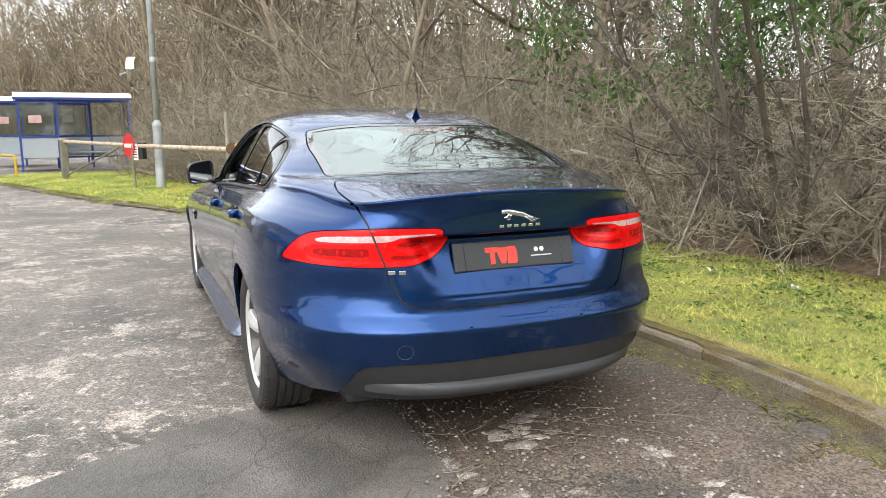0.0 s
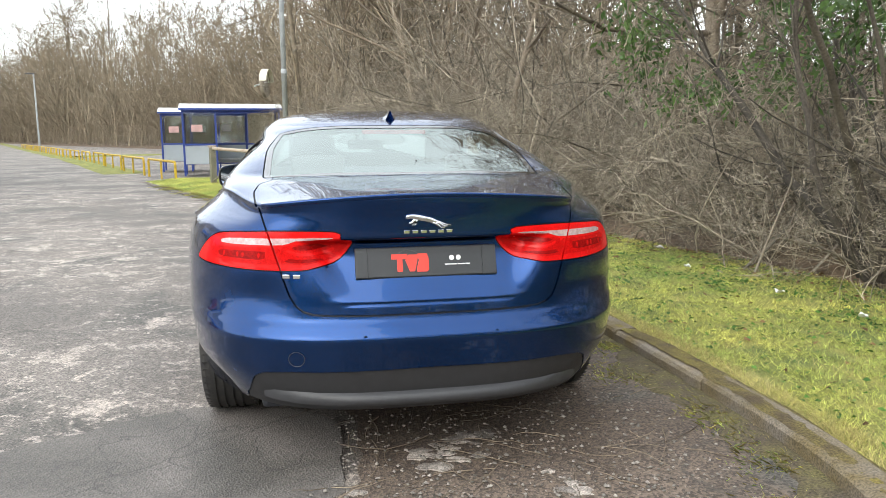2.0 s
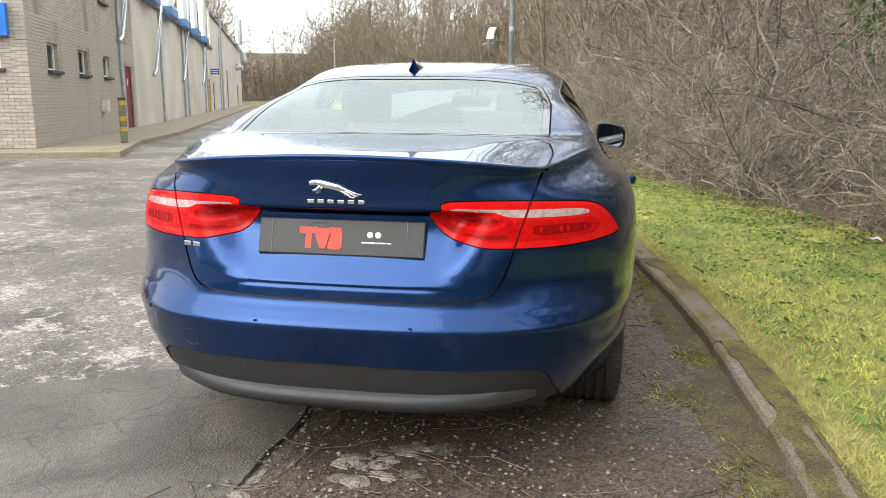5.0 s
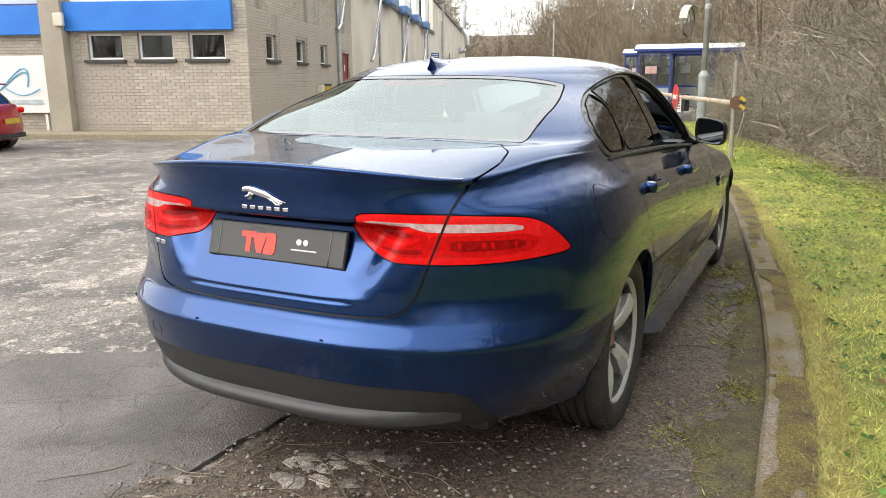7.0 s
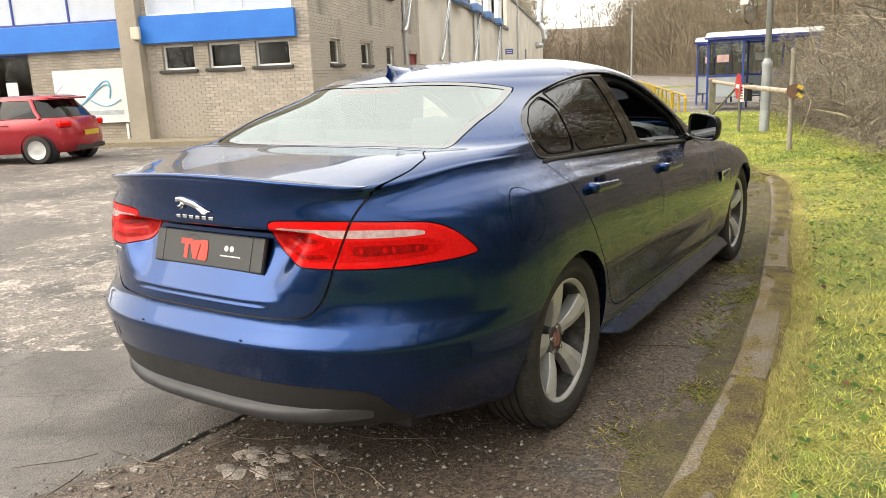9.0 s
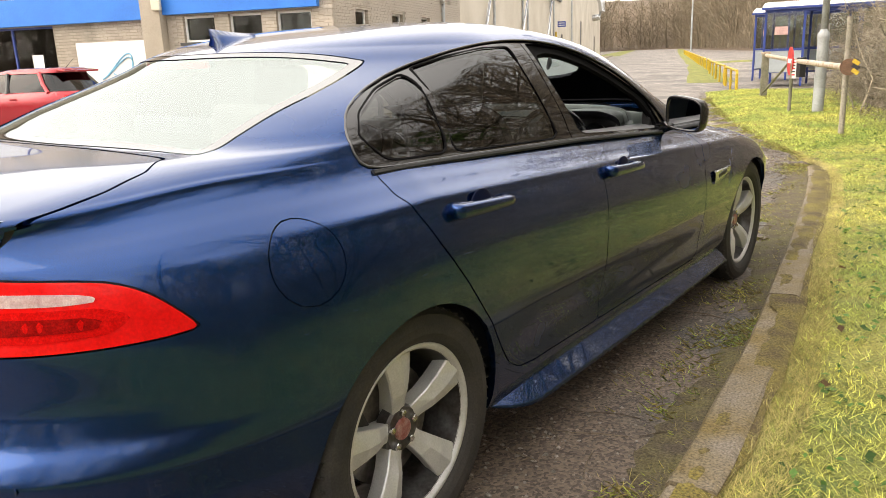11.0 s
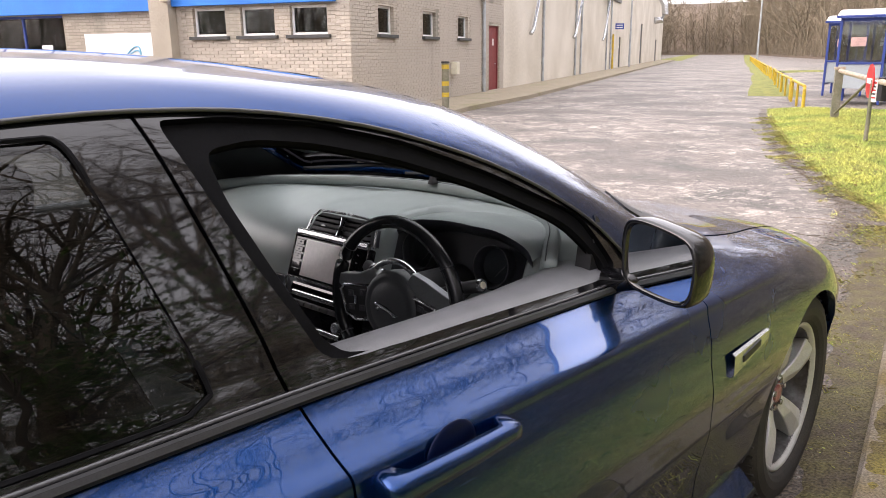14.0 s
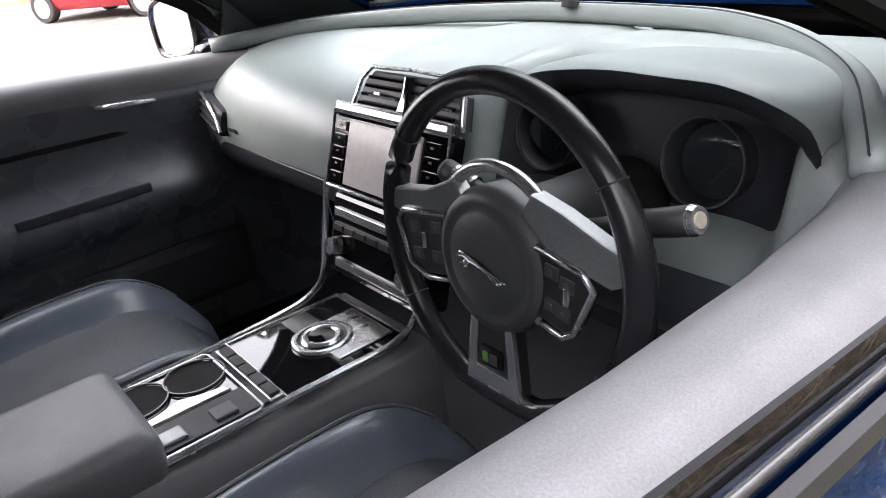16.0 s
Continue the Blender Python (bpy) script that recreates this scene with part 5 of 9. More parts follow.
def sprout(rng, start, way, length, r0, r1, k, wander, rise):
    """Stems that grow from start along way; all arguments by stem."""
    m = len(start)
    p = np.zeros((m, k, 3))
    p[:, 0] = start
    d = way / np.linalg.norm(way, axis=1)[:, None]
    for i in range(1, k):
        d = d + rng.normal(0, wander, (m, 3))
        d[:, 2] += rise
        d /= np.linalg.norm(d, axis=1)[:, None]
        p[:, i] = p[:, i - 1] + d * (length / (k - 1))[:, None]
    t = np.linspace(0, 1, k)
    return p, r0[:, None] * (1 - t) + r1[:, None] * t


def shoots(rng, p, r, count, low, spread, ratio, k, wander, rise, thin=0.5, reach=None):
    """Side shoots on stems."""
    m, kk = r.shape
    i = rng.integers(0, m, count)
    t = low + (1 - low) * rng.random(count) ** 0.9
    f = t * (kk - 1)
    j = np.minimum(f.astype(int), kk - 2)
    w = (f - j)[:, None]
    start = p[i, j] * (1 - w) + p[i, j + 1] * w
    along = p[i, j + 1] - p[i, j]
    seg = np.linalg.norm(along, axis=1)[:, None]
    side = rng.normal(0, 1, (count, 3))
    way = along / seg + spread * side / np.linalg.norm(side, axis=1)[:, None]
    length = (seg[:, 0] * (kk - 1)) * ratio * rng.uniform(0.5, 1.3, count) * (1.15 - 0.6 * t)
    if reach:
        length = np.minimum(length, reach)
    rr = (r[i, j] * (1 - w[:, 0]) + r[i, j + 1] * w[:, 0]) * thin
    return sprout(rng, start, way, length, rr, np.maximum(rr * 0.35, 0.0012), k, wander, rise)


def merged(items):
    vs, qs, n = [], [], 0
    for v, q in items:
        vs.append(v)
        qs.append(q + n)
        n += len(v)
    return np.concatenate(vs), np.concatenate(qs)


def shrub(seed, high=2.6, stems=11, twigs=1500):
    """One thorny bush without leaves."""
    rng = np.random.default_rng(seed)
    a = rng.random(stems) * 6.283
    start = np.stack([0.35 * rng.normal(0, 1, stems), 0.35 * rng.normal(0, 1, stems), np.full(stems, -0.05)], axis=1)
    way = np.stack([0.75 * np.cos(a), 0.75 * np.sin(a), np.ones(stems)], axis=1)
    one = sprout(rng, start, way, high * rng.uniform(0.6, 1.1, stems), rng.uniform(0.008, 0.021, stems), np.full(stems, 0.003), 8, 0.24, 0.0)
    two = shoots(rng, *one, stems * 11, 0.05, 1.5, 0.40, 5, 0.38, -0.02, 0.42, 0.8)
    three = shoots(rng, *two, twigs * 2 // 3, 0.05, 1.6, 0.55, 3, 0.6, -0.02, 0.5, 0.30)
    four = shoots(rng, *three, twigs * 5 // 3, 0.05, 1.6, 0.65, 2, 0.4, -0.02, 0.6, 0.16)
    three[1][:] = np.clip(three[1], 0.0010, 0.0030)
    four[1][:] = np.clip(four[1], 0.0008, 0.0016)
    return merged([tubes(*one), tubes(*two), ribbons(*three), ribbons(*four)])


def tree_parts(seed, high=7.0, trunk=0.09, limbs=26, twigs=900, lean=(0, 0), spread=0.8, first=0.25, rise=0.05, least=0.002):
    """A bare tree: trunk with limbs, and its crown of twigs."""
    rng = np.random.default_rng(seed)
    one = sprout(rng, np.array([[0, 0, -0.15]]), np.array([[lean[0], lean[1], 1.0]]), np.array([high]), np.array([trunk]), np.array([0.012]), 12, 0.06, 0.03)
    two = shoots(rng, *one, limbs, first, spread, 0.42, 8, 0.13, rise, 0.55)
    three = shoots(rng, *two, limbs * 7, 0.15, 0.9, 0.42, 5, 0.18, rise * 0.6, 0.55)
    four = shoots(rng, *three, twigs, 0.1, 1.0, 0.55, 4, 0.2, 0.02, 0.55, 0.9)
    four[1][:] = np.maximum(four[1], least)
    five = shoots(rng, *four, twigs, 0.1, 1.0, 0.6, 3, 0.2, 0.02, 0.7, 0.5)
    five[1][:] = np.maximum(five[1], least * 0.9)
    return merged([tubes(*one, sides=9), tubes(*two, sides=6)]), merged([tubes(*three) if least < 0.004 else ribbons(*three), ribbons(*four), ribbons(*five)])


def placed(v, x, y, z, turn, size, tall=1.0):
    c, s = math.cos(turn), math.sin(turn)
    return np.stack([x + size * (c * v[:, 0] - s * v[:, 1]), y + size * (s * v[:, 0] + c * v[:, 1]), z + size * tall * v[:, 2]], axis=1)


def along_hedge(at, back):
    """A place 'at' metres along the hedge and 'back' behind its front."""
    i = int(np.clip(np.searchsorted(hs, at), 1, len(hs) - 1))
    return hc[i] + hn[i] * back


hs = np.concatenate([[0], np.cumsum(np.linalg.norm(np.diff(hc, axis=0), axis=1))])
OFF = float(hs[np.hypot(hc[:, 0] - 4.2, hc[:, 1] + 14.0).argmin()])
near_ = (hs > OFF - 2) & (hs < OFF + 130)
rw = random.Random(11)
bushes = [shrub(20 + k, 2.5 + 0.15 * k, 10 + k % 3, 1900) for k in range(5)]
dense = []
at = OFF + 3.0
while at < OFF + 44:
    for back, size in ((0.5, 0.8), (1.4, 1.1), (2.6, 1.5), (4.6, 2.1)):
        if at > OFF + 36.5 and back < 1:
            continue
        x, y = along_hedge(at + rw.uniform(-0.4, 0.4), back + rw.uniform(-0.2, 0.25))
        v, q = bushes[rw.randrange(5)]
        if back > 1:
            q = q[np.random.default_rng(int(at * 10 + back * 7)).random(len(q)) < (0.95 if back < 2 else 0.52)]
        dense.append((placed(v, x, y, bank_height(back) - 0.1, rw.random() * 6.28, size * rw.uniform(0.85, 1.15)), q))
    at += 1.0 if at < OFF + 30 else 1.5
dv, dq = merged(dense)
front = np.interp(dv[:, 1], hc[near_, 1], hc[near_, 0]) - 0.28 - 0.12 * np.clip(dv[:, 2] - 1.0, 0, 4)
dq = dq[~(dv[:, 0] < front)[dq].any(axis=1)]
tagged(bulk("thicket", dv, dq, TWIG), "dense leafless brown hawthorn thicket along the verge", "hedge", kind="stuff")

# dry stems and brambles in front of the thicket
rng = np.random.default_rng(5)
m_ = 4200
s_ = OFF + rng.uniform(4, 30, m_)
st_ = np.array([[*along_hedge(a, b), 0.08 + 2.2 * rng.random() ** 1.4 * min(1.0, b + 0.5)] for a, b in zip(s_, rng.uniform(-0.25, 1.1, m_))])
wy_ = np.stack([rng.normal(0, 0.7, m_), rng.normal(0, 0.7, m_), rng.uniform(-0.3, 0.9, m_)], axis=1)
pale = sprout(rng, st_, wy_, rng.uniform(0.25, 0.9, m_), np.full(m_, 0.0014), np.full(m_, 0.0008), 6, 0.28, -0.05)
tagged(bulk("brambles", *ribbons(*pale), TWIG), "pale dry bramble stems at the foot of the thicket", "brambles", kind="stuff")

# trees that stand singly behind the hedge
kinds = [tree_parts(60 + k, 6.5 + k * 0.6, 0.06 + 0.012 * k, 30, 1000, spread=0.75, rise=0.05) for k in range(4)]
wide_tree = tree_parts(77, 5.2, 0.085, 30, 1500, (0, 0), 1.1, 0.22, 0.02)
made = {}


def stand(kind, x, y, z, turn, size, label):
    src = wide_tree if kind == "wide" else kinds[kind]
    e = thing("tree", label, "tree", (x, y, z), turn, "bare trees behind the hedge")
    e.scale = (size, size, size)
    if kind not in made:
        made[kind] = (bulk("trunk", *src[0], BARK_PALE if kind in ("wide", 1) else BARK), bulk("crown", *src[1], TWIG if kind != "wide" else BARK_PALE))
        for o in made[kind]:
            o.parent = e
    else:
        for o in made[kind]:
            c_ = o.copy()
            scene.collection.objects.link(c_)
            c_.parent = e


for k, (a, b, kind, size) in enumerate([(6, 2.2, 0, 1.0), (8.5, 3.6, 1, 1.1), (10.5, 2.6, 2, 0.9), (12.2, 3.0, 3, 1.05), (13.6, 3.0, "wide", 1.0), (14.6, 4.2, 1, 1.15), (16.2, 3.2, "wide", 0.95), (17.6, 3.4, 0, 1.1), (19.0, 2.3, 2, 0.95), (20.2, 2.9, "wide", 1.0), (21.8, 3.2, 3, 1.1), (23.5, 1.9, 1, 0.95), (25.2, 3.8, 0, 1.2), (26.6, 2.9, "wide", 0.9), (28.5, 2.6, 2, 1.1), (30.5, 3.6, 3, 1.0), (33.0, 2.4, 0, 1.1), (36.0, 3.2, 1, 1.1), (38.5, 2.2, 2, 1.1), (11.4, 5.2, 0, 1.25), (18.3, 5.6, 3, 1.25), (24.3, 5.8, 2, 1.25), (15.3, 6.5, 1, 1.3), (11.0, 2.4, 3, 1.45), (13.2, 2.6, "wide", 1.6), (15.0, 2.6, 2, 1.5), (16.8, 2.7, "wide", 1.6), (18.4, 2.3, 0, 1.5), (20.0, 2.6, "wide", 1.5)]):
    x, y = along_hedge(OFF + a, b)
    stand(kind, x, y, bank_height(b) - 0.05, 67 * k % 360, size, "leafless pale-limbed spreading tree behind the thicket" if kind == "wide" else "tall leafless grey-brown tree on the bank")

# a dark many-stemmed evergreen tree at the edge of the thicket
rng = np.random.default_rng(44)
m_ = 9
a_ = np.linspace(0, 6.283, m_ + 1)[:-1] + rng.normal(0, 0.2, m_)
one_ = sprout(rng, np.stack([0.10 * np.cos(a_), 0.10 * np.sin(a_), np.full(m_, -0.1)], axis=1), np.stack([0.55 * np.cos(a_), 0.75 * np.sin(a_), np.full(m_, 1.0)], axis=1), rng.uniform(2.6, 3.8, m_), rng.uniform(0.028, 0.055, m_), np.full(m_, 0.008), 12, 0.09, 0.02)
two_ = shoots(rng, *one_, 70, 0.25, 0.9, 0.38, 6, 0.16, 0.02, 0.5)
three_ = shoots(rng, *two_, 420, 0.1, 1.0, 0.5, 4, 0.2, 0.0, 0.55)
four_ = shoots(rng, *three_, 1500, 0.1, 1.2, 0.6, 3, 0.25, 0.0, 0.6)
four_[1][:] = np.maximum(four_[1], 0.0012)
evergreen_tree = thing("tree", "dark many-stemmed evergreen tree at the edge of the thicket", "tree", (3.86, 2.3, 0.2))
bulk("trunk", *merged([tubes(*one_, sides=8), tubes(*two_, sides=5)]), DARK_BARK, evergreen_tree)
bulk("crown", *merged([tubes(*three_), ribbons(*four_)]), DARK_BARK, evergreen_tree)

# the far woods, beyond counting
def far_tree(seed, high):
    """A bare tree seen from afar, of few faces."""
    rng = np.random.default_rng(seed)
    one = sprout(rng, np.array([[0, 0, -0.15]]), np.array([[0, 0, 1.0]]), np.array([high]), np.array([0.11]), np.array([0.02]), 9, 0.06, 0.03)
    two = shoots(rng, *one, 26, 0.08, 0.75, 0.42, 5, 0.14, 0.05, 0.5)
    three = shoots(rng, *two, 170, 0.1, 0.9, 0.45, 3, 0.18, 0.03, 0.6)
    four = shoots(rng, *three, 430, 0.05, 1.0, 0.6, 2, 0.22, 0.03, 0.7, 1.2)
    three[1][:] = np.maximum(three[1], 0.014)
    four[1][:] = np.maximum(four[1], 0.014)
    return merged([tubes(*one, sides=5), tubes(*two), ribbons(*three), ribbons(*four)])


base = [far_tree(90 + k, 9.5 + k) for k in range(4)]
far = []
at = 4.0
while at < hs[-1] - 2:
    near_by = OFF - 4 < at < OFF + 34
    for back in (9.0, 15.0) if near_by else (2.0, 5.0, 9.0, 14.0, 20.0) if at > OFF + 150 and along_hedge(at, 0)[1] > 196 else (1.5, 4.5, 9.5) if at > OFF else (2.0, 6.0):
        x, y = along_hedge(at + rw.uniform(-1.2, 1.2), back + rw.uniform(-1, 1))
        v, q = base[rw.randrange(4)]
        if at > OFF + 130:
            q = q[np.random.default_rng(int(at * 10 + back)).random(len(q)) < 0.6]
        far.append((placed(v, x, y, bank_height(back) - 0.2, rw.random() * 6.28, rw.uniform(0.7, 1.1) * (0.72 if near_by else 1.15 if OFF < at < OFF + 130 else 2.0 if at > OFF else 1.35)), q))
    at += 3.2 if at < OFF else 2.3 if at < OFF + 130 else 3.4 if along_hedge(at, 0)[1] > 196 else 5.0
# undergrowth and saplings between the far trees
rng = np.random.default_rng(31)
m_ = 100000
i_ = np.searchsorted(hs, np.where(rng.random(m_) < 0.2, rng.uniform(2, OFF, m_), OFF + 36 + (hs[-1] - 2 - OFF - 36) * rng.random(m_)))
b_ = rng.uniform(0.5, 17, m_)
xy_ = hc[i_] + hn[i_] * b_[:, None]
st_ = np.stack([xy_[:, 0], xy_[:, 1], 0.1 + 0.1 * b_ + 7.5 * rng.random(m_) ** 1.8], axis=1)
wy_ = np.stack([rng.normal(0, 0.5, m_), rng.normal(0, 0.5, m_), np.ones(m_)], axis=1)
sapling = sprout(rng, st_, wy_, rng.uniform(0.8, 2.6, m_), rng.uniform(0.012, 0.034, m_), np.full(m_, 0.010), 2, 0.2, 0.02)
far.append(ribbons(*sapling))
tagged(bulk("far_woods", *merged(far), FAR_BARK), "leafless winter woods along and across the road", "woods", kind="stuff")
scrub = []
at = OFF + 42.0
while at < hs[-1] - 2:
    x, y = along_hedge(at, rw.uniform(0.3, 3.0))
    rng = np.random.default_rng(int(at * 10))
    v, q = bushes[rw.randrange(5)]
    keep = rng.random(len(q)) < (0.09 if at < OFF + 130 else 0.05)
    scrub.append((placed(v, x, y, 0.1, rw.random() * 6.28, rw.uniform(1.1, 1.8)), q[keep]))
    at += 1.1 if at < OFF + 130 else 2.4
tagged(bulk("scrub", *merged(scrub), TWIG), "brown scrub at the foot of the woods", "scrub", kind="stuff")


# evergreen leaves: ivy and laurel in the trees
def leaves(rng, centre, radius, count, size):
    c = np.array(centre) + rng.normal(0, 1, (count, 3)) * np.array(radius) * 0.55
    a = rng.normal(0, 1, (count, 3))
    a /= np.linalg.norm(a, axis=1)[:, None]
    a[:, 2] -= 0.5
    b = np.cross(a, rng.normal(0, 1, (count, 3)))
    b /= np.linalg.norm(b, axis=1)[:, None]
    s = (size * rng.uniform(0.6, 1.3, count))[:, None]
    n = np.cross(a, b)
    v = np.stack([c, c + 0.5 * s * a + 0.22 * s * b + 0.05 * s * n, c + s * a, c + 0.5 * s * a - 0.22 * s * b + 0.05 * s * n], axis=1)
    return v.reshape(-1, 3), np.arange(count * 4).reshape(-1, 4)


rng = np.random.default_rng(8)
evergreen = [leaves(rng, c, r, n, s) for c, r, n, s in [((3.1, 4.9, 2.35), (0.4, 0.45, 0.3), 420, 0.085), ((3.35, 4.1, 1.65), (0.4, 0.6, 0.25), 320, 0.075), ((3.9, 2.9, 2.35), (0.6, 0.8, 0.45), 900, 0.08), ((3.7, 3.2, 1.75), (0.4, 0.7, 0.35), 380, 0.07), ((3.85, 1.7, 2.3), (0.6, 1.0, 0.55), 1100, 0.08), ((4.0, 0.4, 2.7), (0.8, 1.2, 0.7), 1200, 0.08), ((4.6, 4.2, 3.4), (0.9, 1.2, 0.8), 1200, 0.09), ((3.5, 5.8, 2.0), (0.4, 0.5, 0.4), 220, 0.07)]]
tagged(bulk("evergreen_leaves", *merged(evergreen), LEAF), "glossy evergreen ivy and laurel leaves in the thicket", "leaves", kind="stuff")


GREY_GLOSS = mat("grey_gloss_moulding", (0.10, 0.10, 0.105), 0.2, 0.5, 0.1, 20, 200, 0)


# ---- wheels ----
def wheel(side, y):
    """A five-spoke alloy wheel with its tyre; the outer face points to +x before turning."""
    w = new("wheel")
    w.parent = car
    w.matrix_local = pose(side * 0.775, y, 0.332, 0, 0, 0 if side > 0 else 180)
    tagged(w, "silver five-spoke alloy wheel with a black tyre")
    prof = [(-0.095, 0.232), (-0.112, 0.25), (-0.119, 0.285), (-0.112, 0.312), (-0.096, 0.326), (-0.078, 0.331)]
    for g in (-0.052, -0.018, 0.018, 0.052):
        prof += [(g - 0.006, 0.3325), (g - 0.0055, 0.325), (g + 0.0055, 0.325), (g + 0.006, 0.3325)]
    prof += [(0.078, 0.331), (0.096, 0.326), (0.112, 0.312), (0.119, 0.285), (0.1165, 0.262), (0.108, 0.246), (0.100, 0.238), (0.092, 0.230)]
    bm = lathe(prof, 72)
    for k in range(60):
        a = 2 * math.pi * k / 60
        for s in (-1, 1):
            box((0.026, 0.006, 0.006), (s * 0.092, 0.3265 * math.cos(a), 0.3265 * math.sin(a)), (math.degrees(a), 0, 0), bm=bm)
    part("tyre", bm, RUBBER, w, smooth=False)
    part("rim_lip", lathe([(0.086, 0.217), (0.095, 0.224), (0.101, 0.230), (0.098, 0.236), (0.088, 0.237)], 72), ALLOY, w, smooth=True)
    part("barrel", lathe([(0.088, 0.218), (0.05, 0.212), (0.0, 0.205), (-0.06, 0.20), (-0.10, 0.215), (-0.11, 0.235)], 48), ALLOY_DARK, w, smooth=True)
    part("brake_disc", lathe([(-0.012, 0.05), (0.006, 0.052), (0.006, 0.160), (-0.016, 0.160), (-0.016, 0.05)], 48), DISC, w)
    part("caliper", box((0.07, 0.07, 0.15), (-0.005, -0.135, 0.06), (25, 0, 0), bevel=0.012), BLACK_PLASTIC, w)
    # one spoke: two facets either side of a groove, dark flanks
    bm = bmesh.new()
    rows = []
    for r, half, x, drop in ((0.040, 0.024, 0.052, -0.002), (0.075, 0.026, 0.060, -0.006), (0.110, 0.032, 0.072, -0.012), (0.16, 0.041, 0.080, -0.013), (0.222, 0.053, 0.084, -0.010)):
        rows.append([bm.verts.new(p) for p in ((x - 0.05, -half * 0.8, r), (x - 0.004, -half, r), (x, -half * 0.92, r), (x - drop, 0, r + 0.004), (x, half * 0.92, r), (x - 0.004, half, r), (x - 0.05, half * 0.8, r))])
    for a, b in zip(rows, rows[1:]):
        for k in range(6):
            bm.faces.new((a[k], a[k + 1], b[k + 1], b[k]))
    bmesh.ops.recalc_face_normals(bm, faces=bm.faces)
    first = part("spoke", bm, ALLOY, w)
    first.matrix_local = pose(0, 0, 0, 8, 0, 0)
    for k in range(1, 5):
        c = first.copy()
        scene.collection.objects.link(c)
        c.matrix_local = pose(0, 0, 0, 8 + 72 * k, 0, 0)
    part("hub", lathe([(0.02, 0.066), (0.050, 0.064), (0.058, 0.058), (0.056, 0.034), (0.056, 0.0005)], 40), ALLOY_DARK, w, smooth=False)
    part("hub_cap", lathe([(0.056, 0.030), (0.062, 0.029), (0.064, 0.025), (0.064, 0.0005)], 30), mat_cap, w, "dull red hub cap with a silver rim")
    bolt = part("bolt", lathe([(0.05, 0.010), (0.066, 0.010), (0.068, 0.008), (0.068, 0.0005)], 8), CHROME, w)
    bolt.matrix_local = pose(0, 0.0, 0.046)
    for k in range(1, 5):
        c = bolt.copy()
        scene.collection.objects.link(c)
        a = 2 * math.pi * k / 5
        c.matrix_local = pose(0, 0.046 * math.sin(a), 0.046 * math.cos(a))
    return w


mat_cap = mat("red_cap", (0.32, 0.07, 0.06), 0.35, 0.3, 0.2, 40, 200, 0.2, second=(0.5, 0.3, 0.28))
for y in (1.003, 3.832):
    for s in BOTH:
        wheel(s, y)
        # the dark liner inside the arch
        bm = bmesh.new()
        rings = []
        for x in (0.50, 0.83):
            rings.append([bm.verts.new((s * x, y + 0.372 * math.cos(a), 0.325 + 0.372 * math.sin(a))) for a in np.linspace(0.02, math.pi - 0.02, 26)])
        for a, b in zip(rings[0], rings[0][1:]):
            i = rings[0].index(a)
            bm.faces.new((rings[0][i], rings[0][i + 1], rings[1][i + 1], rings[1][i]))
        bm.faces.new(rings[0])
        part("arch_liner", bm, CABIN_DARK, car)

# underbody, side skirts, exhaust end
bm = box((1.24, 4.0, 0.06), (0, 2.35, 0.225), bevel=0.02)
box((1.5, 2.0, 0.06), (0, 2.42, 0.226), bevel=0.02, bm=bm)
part("underbody", bm, CABIN_DARK, car)
for s in BOTH:
    v, f = sheet(lambda u, w: (s * (0.80 + 0.113 * min(1, w * 4) - 0.094 * max(0, w - 0.25) / 0.75 - 0.050 * max(0, 1 - 9 * u) ** 2 * min(1, w * 4)), 1.38 + 2.09 * u, 0.195 + 0.060 * max(0, 1 - 9 * u) ** 2 * (1 - w) + 0.100 * max(0, w - 0.25) / 0.75 - 0.008 * math.sin(u * 3.1)), 30, 12)
    part_ = meshed("side_skirt", v, f, PAINT, car, smooth=True)
bm = box((0.5, 0.12, 0.07), (-0.02, 0.19, 0.285), bevel=0.02)
part("tow_shield", bm, BLACK_PLASTIC, car)

# ---- number plate, badges, small things on the tail ----
plate = part("plate_holder", box((0.522, 0.012, 0.112), (0, 0, 0), bevel=0.004), BLACK_PLASTIC, car, "dark grey show plate with red initials")
plate.matrix_local = pose(0, 0.124, 0.7925, -17)
part("plate_face", box((0.516, 0.004, 0.106), (0, -0.0065, 0), bevel=0.0015), PLATE_GREY, plate)
for x in (-0.217, 0.206):
    part("seam", box((0.0022, 0.0015, 0.106), (x, -0.0092, 0)), BLACK_GLOSS, plate)


tail_ = skin(150, 80, 30).reshape(-1, 3)
tail_ = tail_[(tail_[:, 1] < 0.9) & (tail_[:, 2] < 1.02)]


def tail_y(x, z):
    """How far forward the tail's skin lies at x and z."""
    d = (tail_[:, 0] - abs(x)) ** 2 + (tail_[:, 2] - z) ** 2
    k = np.argsort(d)[:5]
    w = 1 / (d[k] + 1e-7)
    return float((tail_[k, 1] * w).sum() / w.sum())


# the grey lip along the foot of the lower bumper
v, f = sheet(lambda u, w: ((u - 0.5) * 1.20, tail_y((u - 0.5) * 1.20, 0.33) + 0.006 - 0.026 * (math.sin(min(1.0, 0.2 + w * 0.85) * math.pi) ** 0.6) * (1 - abs(2 * u - 1) ** 3), 0.290 + 0.014 * abs(2 * u - 1) ** 4 + 0.050 * w), 64, 12)
meshed("diffuser", v, f, LIP_GREY, car, "satin grey strip along the lower bumper", smooth=True)

